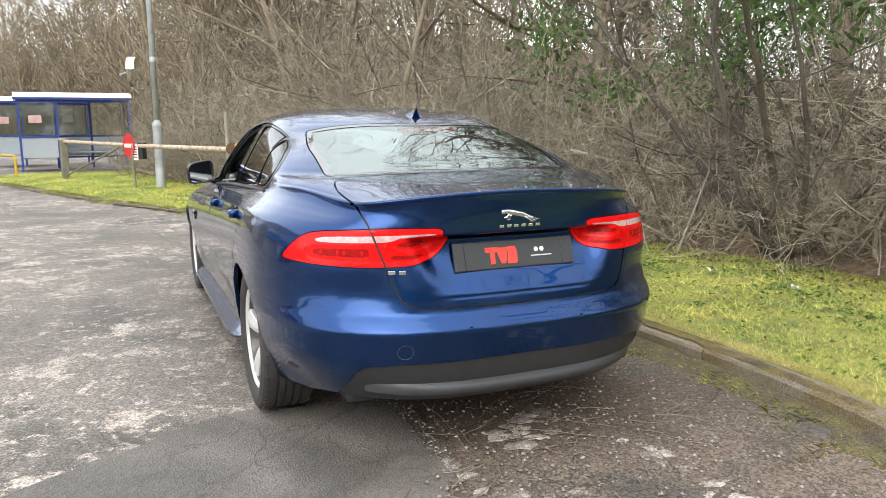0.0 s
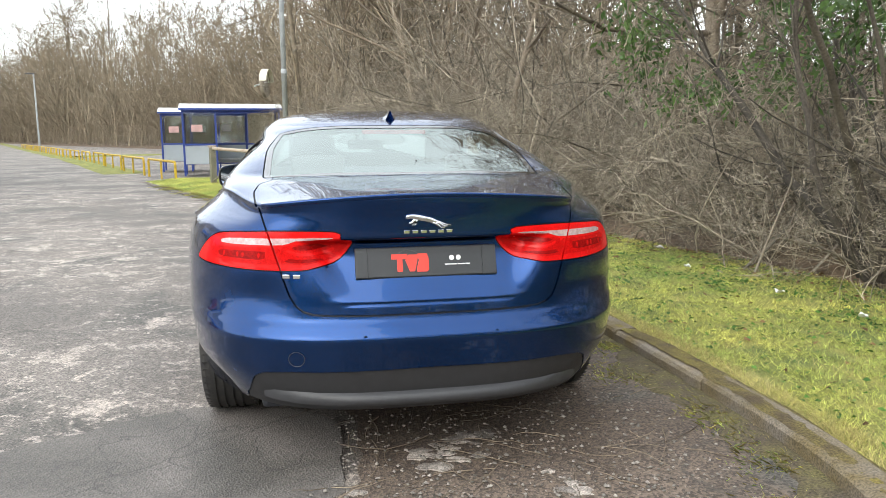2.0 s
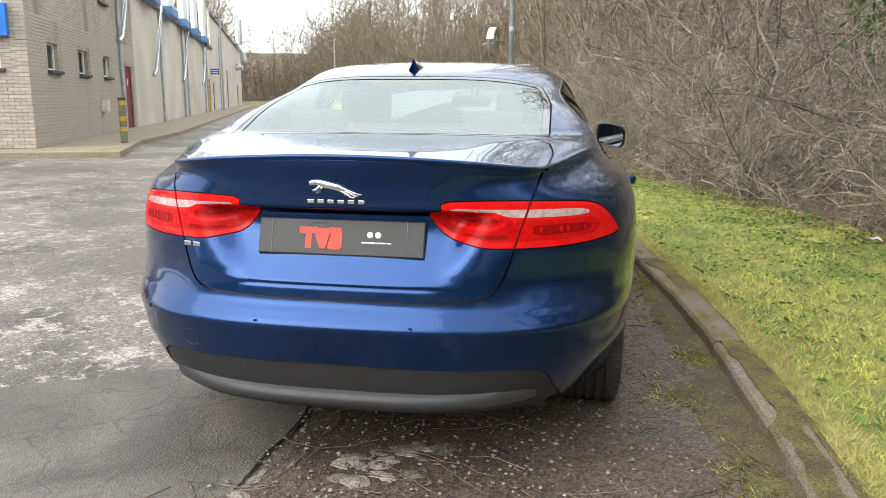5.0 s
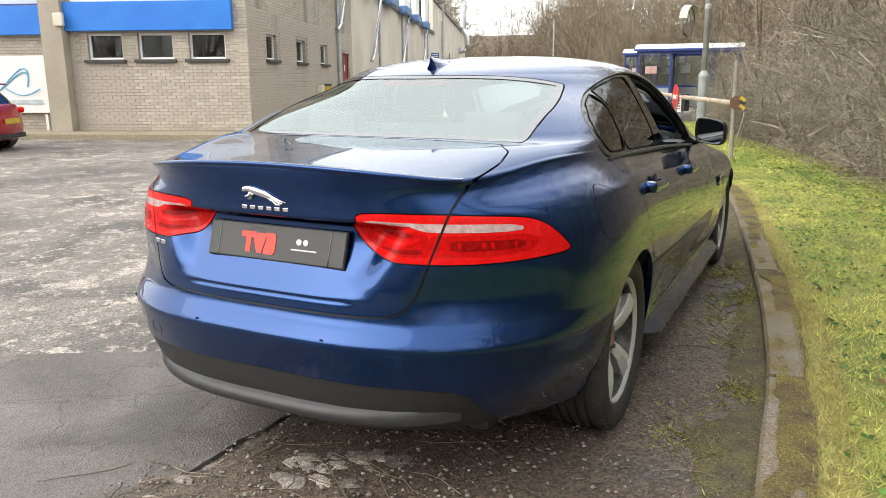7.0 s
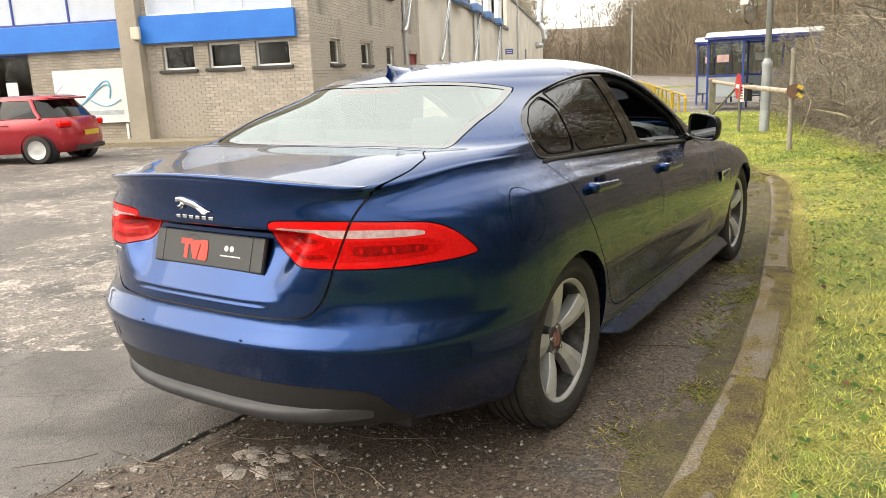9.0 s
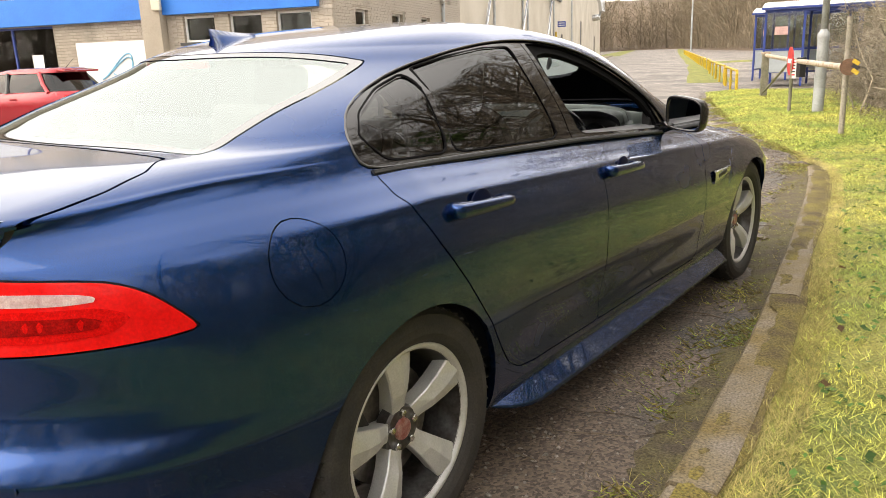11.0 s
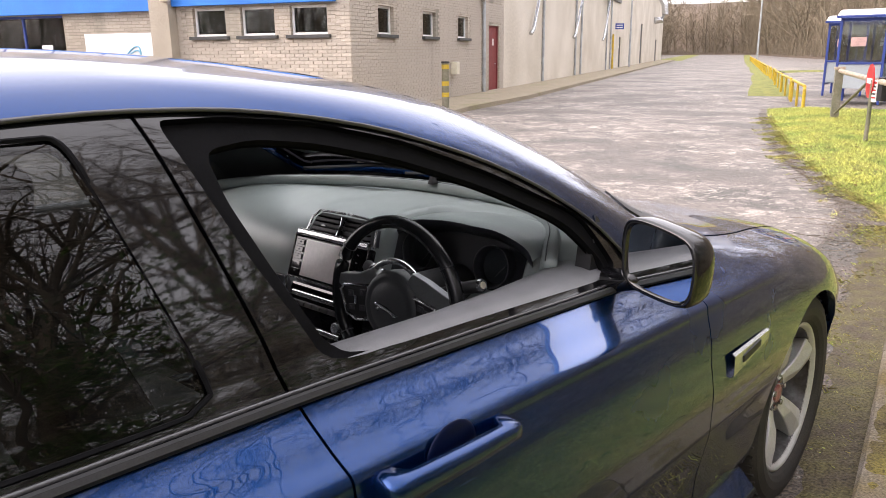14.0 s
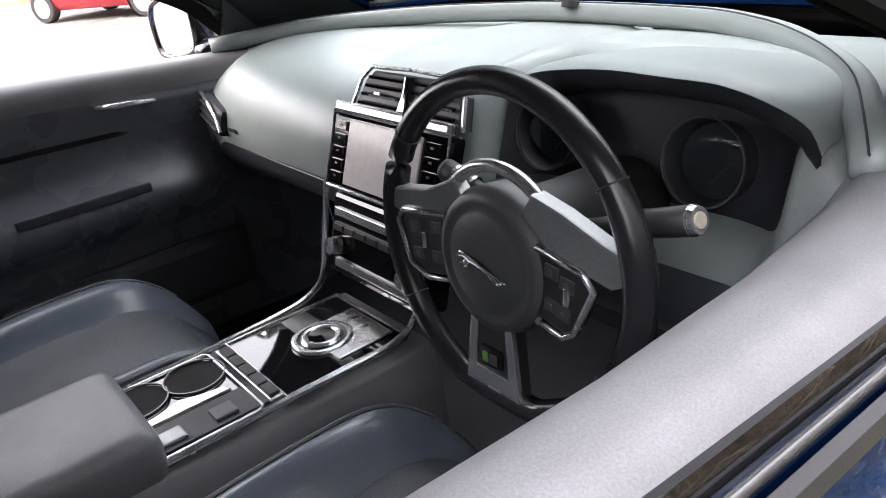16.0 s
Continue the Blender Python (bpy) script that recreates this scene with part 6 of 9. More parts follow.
# three plain red shapes where the dealer's mark stands
for k, shape in enumerate(([(-0.130, 0.029), (-0.072, 0.029), (-0.072, 0.010), (-0.090, 0.010), (-0.090, -0.036), (-0.110, -0.036), (-0.110, 0.010), (-0.130, 0.010)], [(-0.080, 0.006), (-0.068, 0.026), (-0.030, 0.026), (-0.046, -0.036), (-0.064, -0.036)], [(-0.034, 0.029), (0.000, 0.029), (0.006, 0.010), (0.006, -0.030), (-0.002, -0.038), (-0.038, -0.038), (-0.038, -0.022), (-0.030, 0.004)])):
    o = part("red_shape", slab(shape, -0.0008 - 0.0003 * k, 0.0008 + 0.0003 * k), PRINT_RED, plate)
    o.matrix_local = pose(0, -0.0094, 0, 90)
part("arc_print", pipe([(-0.105 + 0.07 * k / 8, -0.0092, 0.032 + 0.012 * math.sin(math.pi * k / 8)) for k in range(9)], 0.0012, 5), GREY_PLASTIC, plate)
for x in (0.092, 0.117):
    part("round_print", lathe([(-0.0092, 0.0095), (-0.0100, 0.0095), (-0.0101, 0.0004)], 20, "y"), PRINT_WHITE, plate).location = (x, 0, 0.010)
for x, w_ in ((0.075, 0.018), (0.098, 0.024), (0.128, 0.03), (0.152, 0.014)):
    part("text_bar", box((w_, 0.0014, 0.0042), (x, -0.0093, -0.014)), PRINT_WHITE, plate)

# a leaping shape in chrome and a row of raised bars
def leaper(size):
    """A leaping shape: head, body, four legs and a long tail."""
    trunk_ = [(-0.080, 0.004, 0.0045), (-0.074, 0.010, 0.0085), (-0.064, 0.012, 0.0080), (-0.052, 0.011, 0.0095), (-0.035, 0.007, 0.0115), (-0.012, 0.002, 0.0105), (0.010, -0.003, 0.0110), (0.026, -0.009, 0.0085), (0.045, -0.013, 0.0042), (0.064, -0.020, 0.0028), (0.082, -0.022, 0.0020)]
    bm = pipe([(x, 0, z) for x, z, r in trunk_], 0.01, 8, radii=[r for _, _, r in trunk_])
    for pts in ([(-0.046, 0.003), (-0.058, -0.010), (-0.070, -0.012)], [(-0.040, 0.0), (-0.046, -0.014), (-0.058, -0.020)], [(0.014, -0.008), (0.034, -0.020), (0.046, -0.030), (0.060, -0.031)], [(0.020, -0.008), (0.042, -0.016), (0.058, -0.026), (0.070, -0.026)]):
        pipe([(x, -0.002, z) for x, z in pts], 0.004, 6, bm, [0.0065, 0.0045, 0.0032, 0.0028][:len(pts)])
    for v_ in bm.verts:
        v_.co = Vector((v_.co.x * size, v_.co.y * size * 0.45, v_.co.z * size))
    return bm


emb = part("leaping_emblem", leaper(1.0), CHROME, car, "chrome leaping emblem", smooth=True)
emb.location = (0.0, tail_y(0, 0.952) - 0.004, 0.952)
for k in range(6):
    o = part("badge_bar", box((0.020, 0.004, 0.011), (-0.078 + 0.031 * k, tail_y(-0.078 + 0.031 * k, 0.915) - 0.001, 0.908), bevel=0.0015), CHROME, car)
for x in (-0.505, -0.468):
    o = part("badge_bar", box((0.026, 0.004, 0.014), (0, 0, 0), bevel=0.0015), CHROME, car)
    o.matrix_local = pose(x, tail_y(x, 0.757) - 0.001, 0.757, 0, 0, -13)
for x, z in ((0.238, 0.548), (-0.238, 0.548), (0.66, 0.540), (-0.66, 0.540)):
    y = tail_y(x, z) + 0.001
    part("parking_sensor", lathe([(y, 0.0075), (y - 0.0014, 0.0072), (y - 0.0016, 0.0003)], 18, "y"), PAINT, car).location = (x, 0, z)
o = part("tow_cover", pipe([(-0.478 + 0.028 * math.cos(a), tail_y(-0.478 + 0.028 * math.cos(a), 0.470 + 0.028 * math.sin(a)) + 0.0005, 0.470 + 0.028 * math.sin(a)) for a in np.linspace(0, 6.283, 33)[:-1]], 0.0016, 5, closed=True), CABIN_DARK, car)

# tail lamps: clear band, deep red insets behind a raised rim
def lamp_band(name, outline, material, push=0.0022):
    for s in BOTH:
        for part_name, region in (("tail_lamp", lamp_out), ("lid_lamp", lamp_in)):
            faces_, _ = cloth.clip(region, inside(outline, tail_chart))
            if len(faces_) > 3:
                host = [o for o in car.children if o.name.startswith(part_name) and (sum(v.co.x for v in o.data.vertices) > 0) == (s > 0)][0]
                cloth.panel(name, faces_, material, host, sides=(s,), hem=0.0015, push=push)


lamp_band("reversing_band", [(0.43, 0.894), (0.60, 0.891), (0.72, 0.889), (0.90, 0.886), (1.0, 0.882), (1.055, 0.873), (1.04, 0.865), (0.96, 0.863), (0.72, 0.865), (0.64, 0.868), (0.605, 0.881), (0.44, 0.889)], LAMP_CLEAR)
lamp_band("led_inset", [(0.665, 0.858), (0.80, 0.856), (1.04, 0.855), (1.10, 0.846), (1.13, 0.830), (1.07, 0.806), (0.90, 0.798), (0.665, 0.797)], LAMP_DEEP)
lamp_band("led_core", [(0.745, 0.842), (0.86, 0.842), (1.03, 0.840), (1.07, 0.828), (1.03, 0.816), (0.745, 0.812)], LAMP_SMOKE, 0.0034)
lamp_band("led_inset", [(0.435, 0.876), (0.60, 0.868), (0.665, 0.860), (0.665, 0.797), (0.545, 0.796), (0.495, 0.812), (0.455, 0.842)], LAMP_DEEP)
for j_ in range(6):
    a_ = 0.765 + 0.045 * j_
    lamp_band("led_bar", [(a_, 0.838), (a_ + 0.026, 0.838), (a_ + 0.026, 0.818), (a_, 0.818)], LAMP_DEEP, 0.0044)
lamp_band("led_blade", [(0.465, 0.868), (0.485, 0.867), (0.51, 0.846), (0.55, 0.837), (0.60, 0.842), (0.645, 0.858), (0.655, 0.853), (0.61, 0.832), (0.55, 0.826), (0.50, 0.836)], LAMP_RED, 0.0038)
lamp_band("led_core", [(0.515, 0.856), (0.56, 0.846), (0.60, 0.851), (0.625, 0.860), (0.56, 0.866)], LAMP_SMOKE, 0.0034)
lamp_band("led_core", [(0.50, 0.824), (0.55, 0.815), (0.64, 0.820), (0.655, 0.806), (0.55, 0.803), (0.515, 0.810)], LAMP_SMOKE, 0.0034)

# the black seat of the lamps behind the gap, and behind all gaps of the tail
for s in BOTH:
    cloth.panel("lamp_housing", lamp, CABIN_DARK, car, sides=(s,), hem=0.0, push=-0.012)
gapfill, _ = cloth.clip(cloth.faces, lambda p: np.where((p[:, 1] < 0.66) & (p[:, 2] > 0.5), -1.0, 1.0))
cloth.panel("inner_tail", gapfill, CABIN_DARK, car, sides=BOTH, hem=0.0, push=-0.016)
gapfill, _ = cloth.clip(cloth.faces, lambda p: np.where((p[:, 1] > 3.3) & (p[:, 2] > 0.5) & (screen_field(p) > 0.01) & ((np.hypot(p[:, 1] - 3.832, p[:, 2] - 0.325) > 0.37) | (p[:, 0] < 0.45)), -1.0, 1.0))
cloth.panel("inner_nose", gapfill, CABIN_DARK, car, sides=BOTH, hem=0.0, push=-0.022)

# boot spoiler lip
edge_row = skin(150, 80, 30)[:, :80]
edge_row = edge_row[int(np.abs(edge_row[:, 0, 2] - 1.034).argmin())]
lip = [(x, float(np.interp(abs(x), edge_row[:, 0], edge_row[:, 1])), float(np.interp(abs(x), edge_row[:, 0], edge_row[:, 2])) + 0.004) for x in np.linspace(-0.585, 0.585, 61)]
bm = bmesh.new()
rows = []
for x, y, z in lip:
    e_ = max(0.0, 1 - (abs(x) / 0.59) ** 6)
    rows.append([bm.verts.new(p) for p in ((x, y + 0.075, z + 0.004), (x, y + 0.03, z + 0.006 + 0.002 * e_), (x, y - 0.002, z + 0.005 + 0.005 * e_), (x, y - 0.006, z + 0.002 + 0.004 * e_), (x, y - 0.004, z - 0.005), (x, y + 0.010, z - 0.013))])
for a, b in zip(rows, rows[1:]):
    for k in range(5):
        bm.faces.new((a[k], b[k], b[k + 1], a[k + 1]))
bmesh.ops.recalc_face_normals(bm, faces=bm.faces)
part("boot_spoiler", bm, PAINT, car, "slim body-coloured boot spoiler", smooth=True)

# shark-fin aerial
v, f = [], []
for k in range(9):
    u = k / 8
    y, h, w_ = 1.165 + 0.165 * u, 0.046 * (1 - u) ** 1.25 + 0.004, 0.026 + 0.012 * math.sin(u * 3.1) - 0.02 * u ** 4
    z0 = 1.318 + 0.19 * (y - 1.165)
    v += [(-w_, y, z0), (-w_ * 0.45, y, z0 + h * 0.55), (0, y - 0.012 * (1 - u), z0 + h + 0.006), (w_ * 0.45, y, z0 + h * 0.55), (w_, y, z0)]
for k in range(8):
    for j in range(4):
        f.append((k * 5 + j, k * 5 + j + 1, k * 5 + j + 6, k * 5 + j + 5))
f += [(0, 1, 2, 3, 4), (44, 43, 42, 41, 40)]
meshed("aerial", v, f, PAINT, car, "blue shark-fin roof aerial", smooth=True)
part("brake_light", box((0.30, 0.012, 0.018), (0, 1.03, 1.266), (22, 0, 0), bevel=0.003), LAMP_DEEP, car)

# door handles, side vents, mirrors
# near-black blue: the shade of the handle's recess, painted on
mat_cup = mat("blue_cup_paint", (0.002, 0.006, 0.03), 0.4, 0.2, 0.1, 10, 300, 0, spec=0.15)
for s in BOTH:
    for which, y0, y1, z0, z1, x0 in (("rear", 1.15, 1.415, 0.887, 0.876, 0.905), ("front", 2.086, 2.352, 0.853, 0.841, 0.888)):
        d = doors[which, s]
        bm = bmesh.new()
        rows = []
        for u in (0.0, 0.012, 0.04, 0.10, 0.15, 0.22, 0.36, 0.5, 0.64, 0.78, 0.85, 0.90, 0.96, 0.988, 1.0):
            end_ = min(u, 1 - u)
            in_, out_, h = (-0.010 if end_ < 0.12 else 0.012), 0.022 + 0.010 * min(1, end_ / 0.03) + 0.003 * math.sin(math.pi * u), (0.0215 - 0.0065 * u) * (0.72 + 0.28 * min(1, end_ / 0.03))
            loop_ = ((in_, -0.7), (in_ + 0.006, -1.0), (out_ - 0.005, -0.94), (out_, -0.62), (out_ + 0.001, 0.0), (out_, 0.45), (out_ - 0.004, 0.72), (in_ + 0.006, 1.0), (in_, 0.8))
            rows.append([bm.verts.new((s * (x0 + o), y0 + (y1 - y0) * u, z0 + (z1 - z0) * u + h * z)) for o, z in loop_])
        for a, b in zip(rows, rows[1:]):
            for k in range(9):
                bm.faces.new((a[k], a[(k + 1) % 9], b[(k + 1) % 9], b[k]))
        bm.faces.new(rows[0])
        bm.faces.new(rows[-1])
        bmesh.ops.recalc_face_normals(bm, faces=bm.faces)
        h_ = part("handle", bm, PAINT, d, "body-coloured pull handle", smooth=True)
        # a shallow dome, coloured dark to stand in for the shaded hollow
        bm = bmesh.new()
        bmesh.ops.create_uvsphere(bm, u_segments=20, v_segments=10, radius=1.0)
        bmesh.ops.scale(bm, vec=(0.0065, 0.052, 0.044), verts=bm.verts)
        bmesh.ops.transform(bm, matrix=pose(s * (x0 - 0.004), (y0 + y1) / 2 + 0.01, (z0 + z1) / 2 - 0.002), verts=bm.verts)
        part("handle_cup", bm, mat_cup, d, smooth=True)


for s in BOTH:
    # the vent behind the front wheel
    bm = bmesh.new()
    rows = []
    for u in np.linspace(0, 1, 8):
        y, h = 3.165 + 0.235 * u, 0.030 * (1 - 0.55 * u)
        rows.append([bm.verts.new((s * (0.919 - 0.004 * u + o), y, 0.668 + 0.012 * u + z)) for o, z in ((0.0, -h), (0.008, -h * 0.85), (0.008, h * 0.85), (0.0, h))])
    for a, b in zip(rows, rows[1:]):
        for k in range(3):
            bm.faces.new((a[k], a[k + 1], b[k + 1], b[k]))
    bmesh.ops.recalc_face_normals(bm, faces=bm.faces)
    vent = part("wing_vent", bm, SATIN, car, "satin silver wing vent")
    part("vent_slot", box((0.006, 0.11, 0.018), (s * 0.9255, 3.275, 0.675), (5, 0, 0), bevel=0.002), BLACK_PLASTIC, vent)

    # door mirror
    mir = part("door_mirror", bmesh.new(), BLACK_GLOSS, doors["front", s], "black-backed door mirror")
    mir.parent = car
    bm = bmesh.new()
    rows = []
    outline_ = rounded([(-0.086, -0.040), (-0.060, -0.066), (0.058, -0.078), (0.084, -0.060), (0.090, 0.020), (0.070, 0.060), (-0.050, 0.080), (-0.086, 0.066)], 5, 0.42)
    for y, k in ((0.006, 0.80), (-0.001, 0.86), (-0.006, 0.90), (-0.006, 0.97), (0.004, 1.0), (0.03, 0.99), (0.055, 0.92), (0.078, 0.74), (0.090, 0.42), (0.094, 0.05)):
        rows.append([bm.verts.new((s * p[0] * k, y, p[1] * k)) for p in outline_])
    n_ = len(outline_)
    for a, b in zip(rows, rows[1:]):
        for k in range(n_):
            bm.faces.new((a[k], a[(k + 1) % n_], b[(k + 1) % n_], b[k]))
    bmesh.ops.recalc_face_normals(bm, faces=bm.faces)
    bm.to_mesh(mir.data)
    bm.free()
    mir.data.polygons.foreach_set("use_smooth", [True] * len(mir.data.polygons))
    mir.matrix_local = pose(s * 0.897, 2.80, 0.990, 0, 0, -s * 13)
    bm = bmesh.new()
    bm.faces.new([bm.verts.new((s * p[0] * 0.86, 0.0005, p[1] * 0.86)) for p in outline_])
    part("mirror_glass", bm, MIRROR, mir)
    bm = pipe([(s * 0.775, 2.83, 0.925), (s * 0.82, 2.83, 0.935), (s * 0.855, 2.83, 0.945)], 0.02, 10, radii=[0.028, 0.022, 0.02])
    part("mirror_foot", bm, BLACK_GLOSS, car, smooth=True)
    # bright strip along the waist and a dark seal under the windows
    pts_ = [(s * np.interp(y, [1.0, 2.0, 2.9], [0.8015, 0.797, 0.7985]), y, np.interp(y, [0.985, 1.237, 1.608, 2.06, 2.5, 2.85], [1.003, 0.996, 0.980, 0.961, 0.934, 0.911])) for y in np.linspace(0.985, 2.85, 40)]
    part("waist_seal", pipe(pts_, 0.0075, 6), BLACK_PLASTIC, car)


# the bright-edged moulding round the side windows
half = skin(150, 40, 90)
spots = half.reshape(-1, 3)
spots = spots[(spots[:, 0] > 0.5) & (spots[:, 1] > 0.85) & (spots[:, 1] < 3.1) & (spots[:, 2] > 0.85)]


def on_side(y, z):
    """Half width of the skin at y and z."""
    d = (spots[:, 1] - y) ** 2 + (spots[:, 2] - z) ** 2
    k = np.argsort(d)[:40]
    w = np.exp(-d[k] / (2 * 0.016 ** 2)) + 1e-9
    a = np.stack([np.ones(len(k)), spots[k, 1] - y, spots[k, 2] - z], axis=1)
    return float(np.linalg.lstsq(a.T @ (a * w[:, None]) + 1e-9 * np.eye(3), a.T @ (w * spots[k, 0]), rcond=None)[0][0])


dense_ = []
for a, b in zip(DLO, DLO[1:] + DLO[:1]):
    for t in np.linspace(0, 1, 3)[:-1]:
        dense_.append((a[0] + (b[0] - a[0]) * t, a[1] + (b[1] - a[1]) * t))
deep_ = np.array([on_side(y, z) for y, z in dense_])
for _ in range(3):
    deep_ = (np.roll(deep_, 1) + 2 * deep_ + np.roll(deep_, -1)) / 4
for s in BOTH:
    part("window_moulding", pipe([(s * (x + 0.001), y, z) for x, (y, z) in zip(deep_, dense_)], 0.0036, 6, closed=True), GREY_GLOSS, car, smooth=True)
    for ring_ in (QUARTER, REAR_PANE):
        part("window_seal", pipe([(s * (on_side(y, z) - 0.005), y, z) for y, z in ring_], 0.0036, 5, closed=True), WELL_BLACK, car)


# ---- the cabin ----
lining, _ = cloth.clip(rest, lambda p: np.where((p[:, 2] > 0.93) & (p[:, 1] > 0.62) & (p[:, 1] < 3.42), -1.0, 1.0))
cloth.panel("headliner", lining, HEADLINER, car, "dark cloth roof and pillar lining", sides=BOTH, hem=0.0, push=-0.022)
part("cabin_floor", box((1.44, 2.9, 0.04), (0, 1.95, 0.29)), CABIN_DARK, car)
part("firewall", box((1.42, 0.04, 0.62), (0, 3.28, 0.60)), CABIN_DARK, car)
part("parcel_shelf", box((1.16, 0.5, 0.05), (0, 0.90, 1.03), bevel=0.015), CABIN_DARK, car)
part("rear_bulkhead", box((1.3, 0.04, 0.75), (0, 1.02, 0.66)), CABIN_DARK, car)


def swept(keys, count, nv=26):
    """A skin through profiles: keys of (x, [(y, z), ...]) from one side of the car to the other."""
    xs_ = np.array([k[0] for k in keys])
    prof = np.array([spline([(0.0, *p) for p in k[1]], nv)[:, 1:] for k in keys])
    v = []
    for x in np.linspace(xs_[0], xs_[-1], count):
        i = int(np.clip(np.searchsorted(xs_, x) - 1, 0, len(xs_) - 2))
        u = (x - xs_[i]) / (xs_[i + 1] - xs_[i])
        u = u * u * (3 - 2 * u)
        for y, z in prof[i] * (1 - u) + prof[i + 1] * u:
            v.append((x, y, z))
    f = [(i * nv + j, i * nv + j + 1, (i + 1) * nv + j + 1, (i + 1) * nv + j) for i in range(count - 1) for j in range(nv - 1)]
    return v, f


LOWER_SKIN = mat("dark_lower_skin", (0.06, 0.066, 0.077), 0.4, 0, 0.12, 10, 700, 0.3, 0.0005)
# dashboard: a soft pad that curves down towards the seats, darker below 0.768 m
END_L = [(3.05, 0.945), (2.92, 0.945), (2.82, 0.925), (2.755, 0.875), (2.735, 0.80), (2.76, 0.72), (2.86, 0.64), (3.0, 0.60)]
PASS = [(3.20, 0.955), (3.02, 0.962), (2.86, 0.945), (2.765, 0.895), (2.735, 0.82), (2.755, 0.745), (2.85, 0.66), (3.0, 0.60)]
MIDDLE = [(3.25, 0.958), (3.05, 0.972), (2.90, 0.962), (2.815, 0.930), (2.765, 0.87), (2.735, 0.78), (2.76, 0.69), (2.95, 0.60)]
CHEEK = [(3.20, 0.955), (3.02, 0.975), (2.88, 0.970), (2.825, 0.945), (2.80, 0.88), (2.785, 0.80), (2.785, 0.72), (2.95, 0.60)]
DRIVE = [(3.22, 0.955), (3.06, 0.978), (2.97, 0.985), (2.945, 0.97), (2.93, 0.90), (2.91, 0.838), (2.82, 0.815), (2.80, 0.72), (2.95, 0.60)]
END_R = [(3.05, 0.945), (2.95, 0.95), (2.88, 0.945), (2.84, 0.92), (2.80, 0.85), (2.78, 0.75), (2.84, 0.66), (3.0, 0.60)]
v, f = swept([(-0.71, END_L), (-0.60, PASS), (-0.20, PASS), (-0.08, MIDDLE), (0.10, MIDDLE), (0.145, CHEEK), (0.19, DRIVE), (0.535, DRIVE), (0.59, CHEEK), (0.71, END_R)], 110)
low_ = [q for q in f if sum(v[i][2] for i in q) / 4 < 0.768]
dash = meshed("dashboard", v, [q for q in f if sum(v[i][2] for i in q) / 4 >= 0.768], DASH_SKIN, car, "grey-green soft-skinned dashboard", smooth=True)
meshed("lower_dash", v, low_, LOWER_SKIN, dash, "darker lower part of the dashboard", smooth=True)
pts_ = [(-0.70, 2.80, 0.955), (-0.66, 2.90, 0.962), (-0.50, 3.03, 0.974), (-0.25, 3.14, 0.980), (0.0, 3.18, 0.982), (0.25, 3.16, 0.982), (0.40, 3.085, 0.984), (0.50, 3.008, 0.981), (0.585, 2.92, 0.972), (0.634, 2.838, 0.960), (0.665, 2.785, 0.940)]
hoop = spline(pts_, 60)
bm = pipe([tuple(p) for p in hoop], 0.018, 10)
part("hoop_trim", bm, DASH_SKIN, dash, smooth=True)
part("stitch_line", pipe([(x, y - 0.012, z + 0.0185) for x, y, z in hoop], 0.0012, 4), CABIN_DARK, dash)
part("sensor", lathe([(0.0, 0.016), (0.006, 0.015), (0.010, 0.012), (0.022, 0.010), (0.028, 0.006), (0.029, 0.0005)], 18, "z"), BLACK_PLASTIC, dash, smooth=True).location = (0.0, 3.165, 0.995)
part("glovebox_seam", pipe([(-0.64, 2.748, 0.775), (-0.4, 2.741, 0.775), (-0.19, 2.742, 0.772)], 0.0018, 5), CABIN_DARK, dash)
part("text_bar", box((0.035, 0.002, 0.008), (-0.52, 2.7315, 0.815), (8, 0, 0)), CABIN_DARK, dash)

# the hood over the dials: soft top, black lip, dark tub behind
rimline = spline([(0.160, 2.850, 0.938), (0.200, 2.845, 0.966), (0.278, 2.828, 0.986), (0.40, 2.803, 1.000), (0.50, 2.793, 1.001), (0.575, 2.792, 0.986), (0.606, 2.798, 0.966), (0.614, 2.803, 0.944)], 40)
v, lipv = [], []
for x, y, z in rimline:
    u = (x - 0.16) / 0.454
    base = 0.962 + 0.016 * math.sin(math.pi * min(max(u, 0), 1)) - 0.02 * max(0, (0.05 - u) / 0.05)
    xb = 0.16 + 0.44 * u
    v += [(xb, 3.03, base - 0.004), (xb, 2.97, 0.45 * base + 0.55 * z - 0.002), (0.5 * (x + xb), 2.90, 0.12 * base + 0.88 * z + 0.002), (x, y + 0.03, z + 0.003), (x, y + 0.008, z + 0.001), (x, y, z - 0.004)]
    lipv += [(x, y + 0.0005, z - 0.0035), (x - 0.004 * (u - 0.5), y + 0.004, z - 0.014), (x - 0.03 * (u - 0.5), y + 0.018, z - 0.028), (x - 0.10 * (u - 0.5), 2.91, z - 0.045)]
f = [(i * 6 + j, i * 6 + j + 1, (i + 1) * 6 + j + 1, (i + 1) * 6 + j) for i in range(39) for j in range(5)]
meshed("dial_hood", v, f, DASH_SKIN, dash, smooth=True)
f = [(i * 4 + j, i * 4 + j + 1, (i + 1) * 4 + j + 1, (i + 1) * 4 + j) for i in range(39) for j in range(3)]
meshed("hood_lip", lipv, f, CABIN_DARK, dash, smooth=True)
def top_(x):
    return float(np.interp(x, rimline[:, 0], rimline[:, 2])) - 0.022


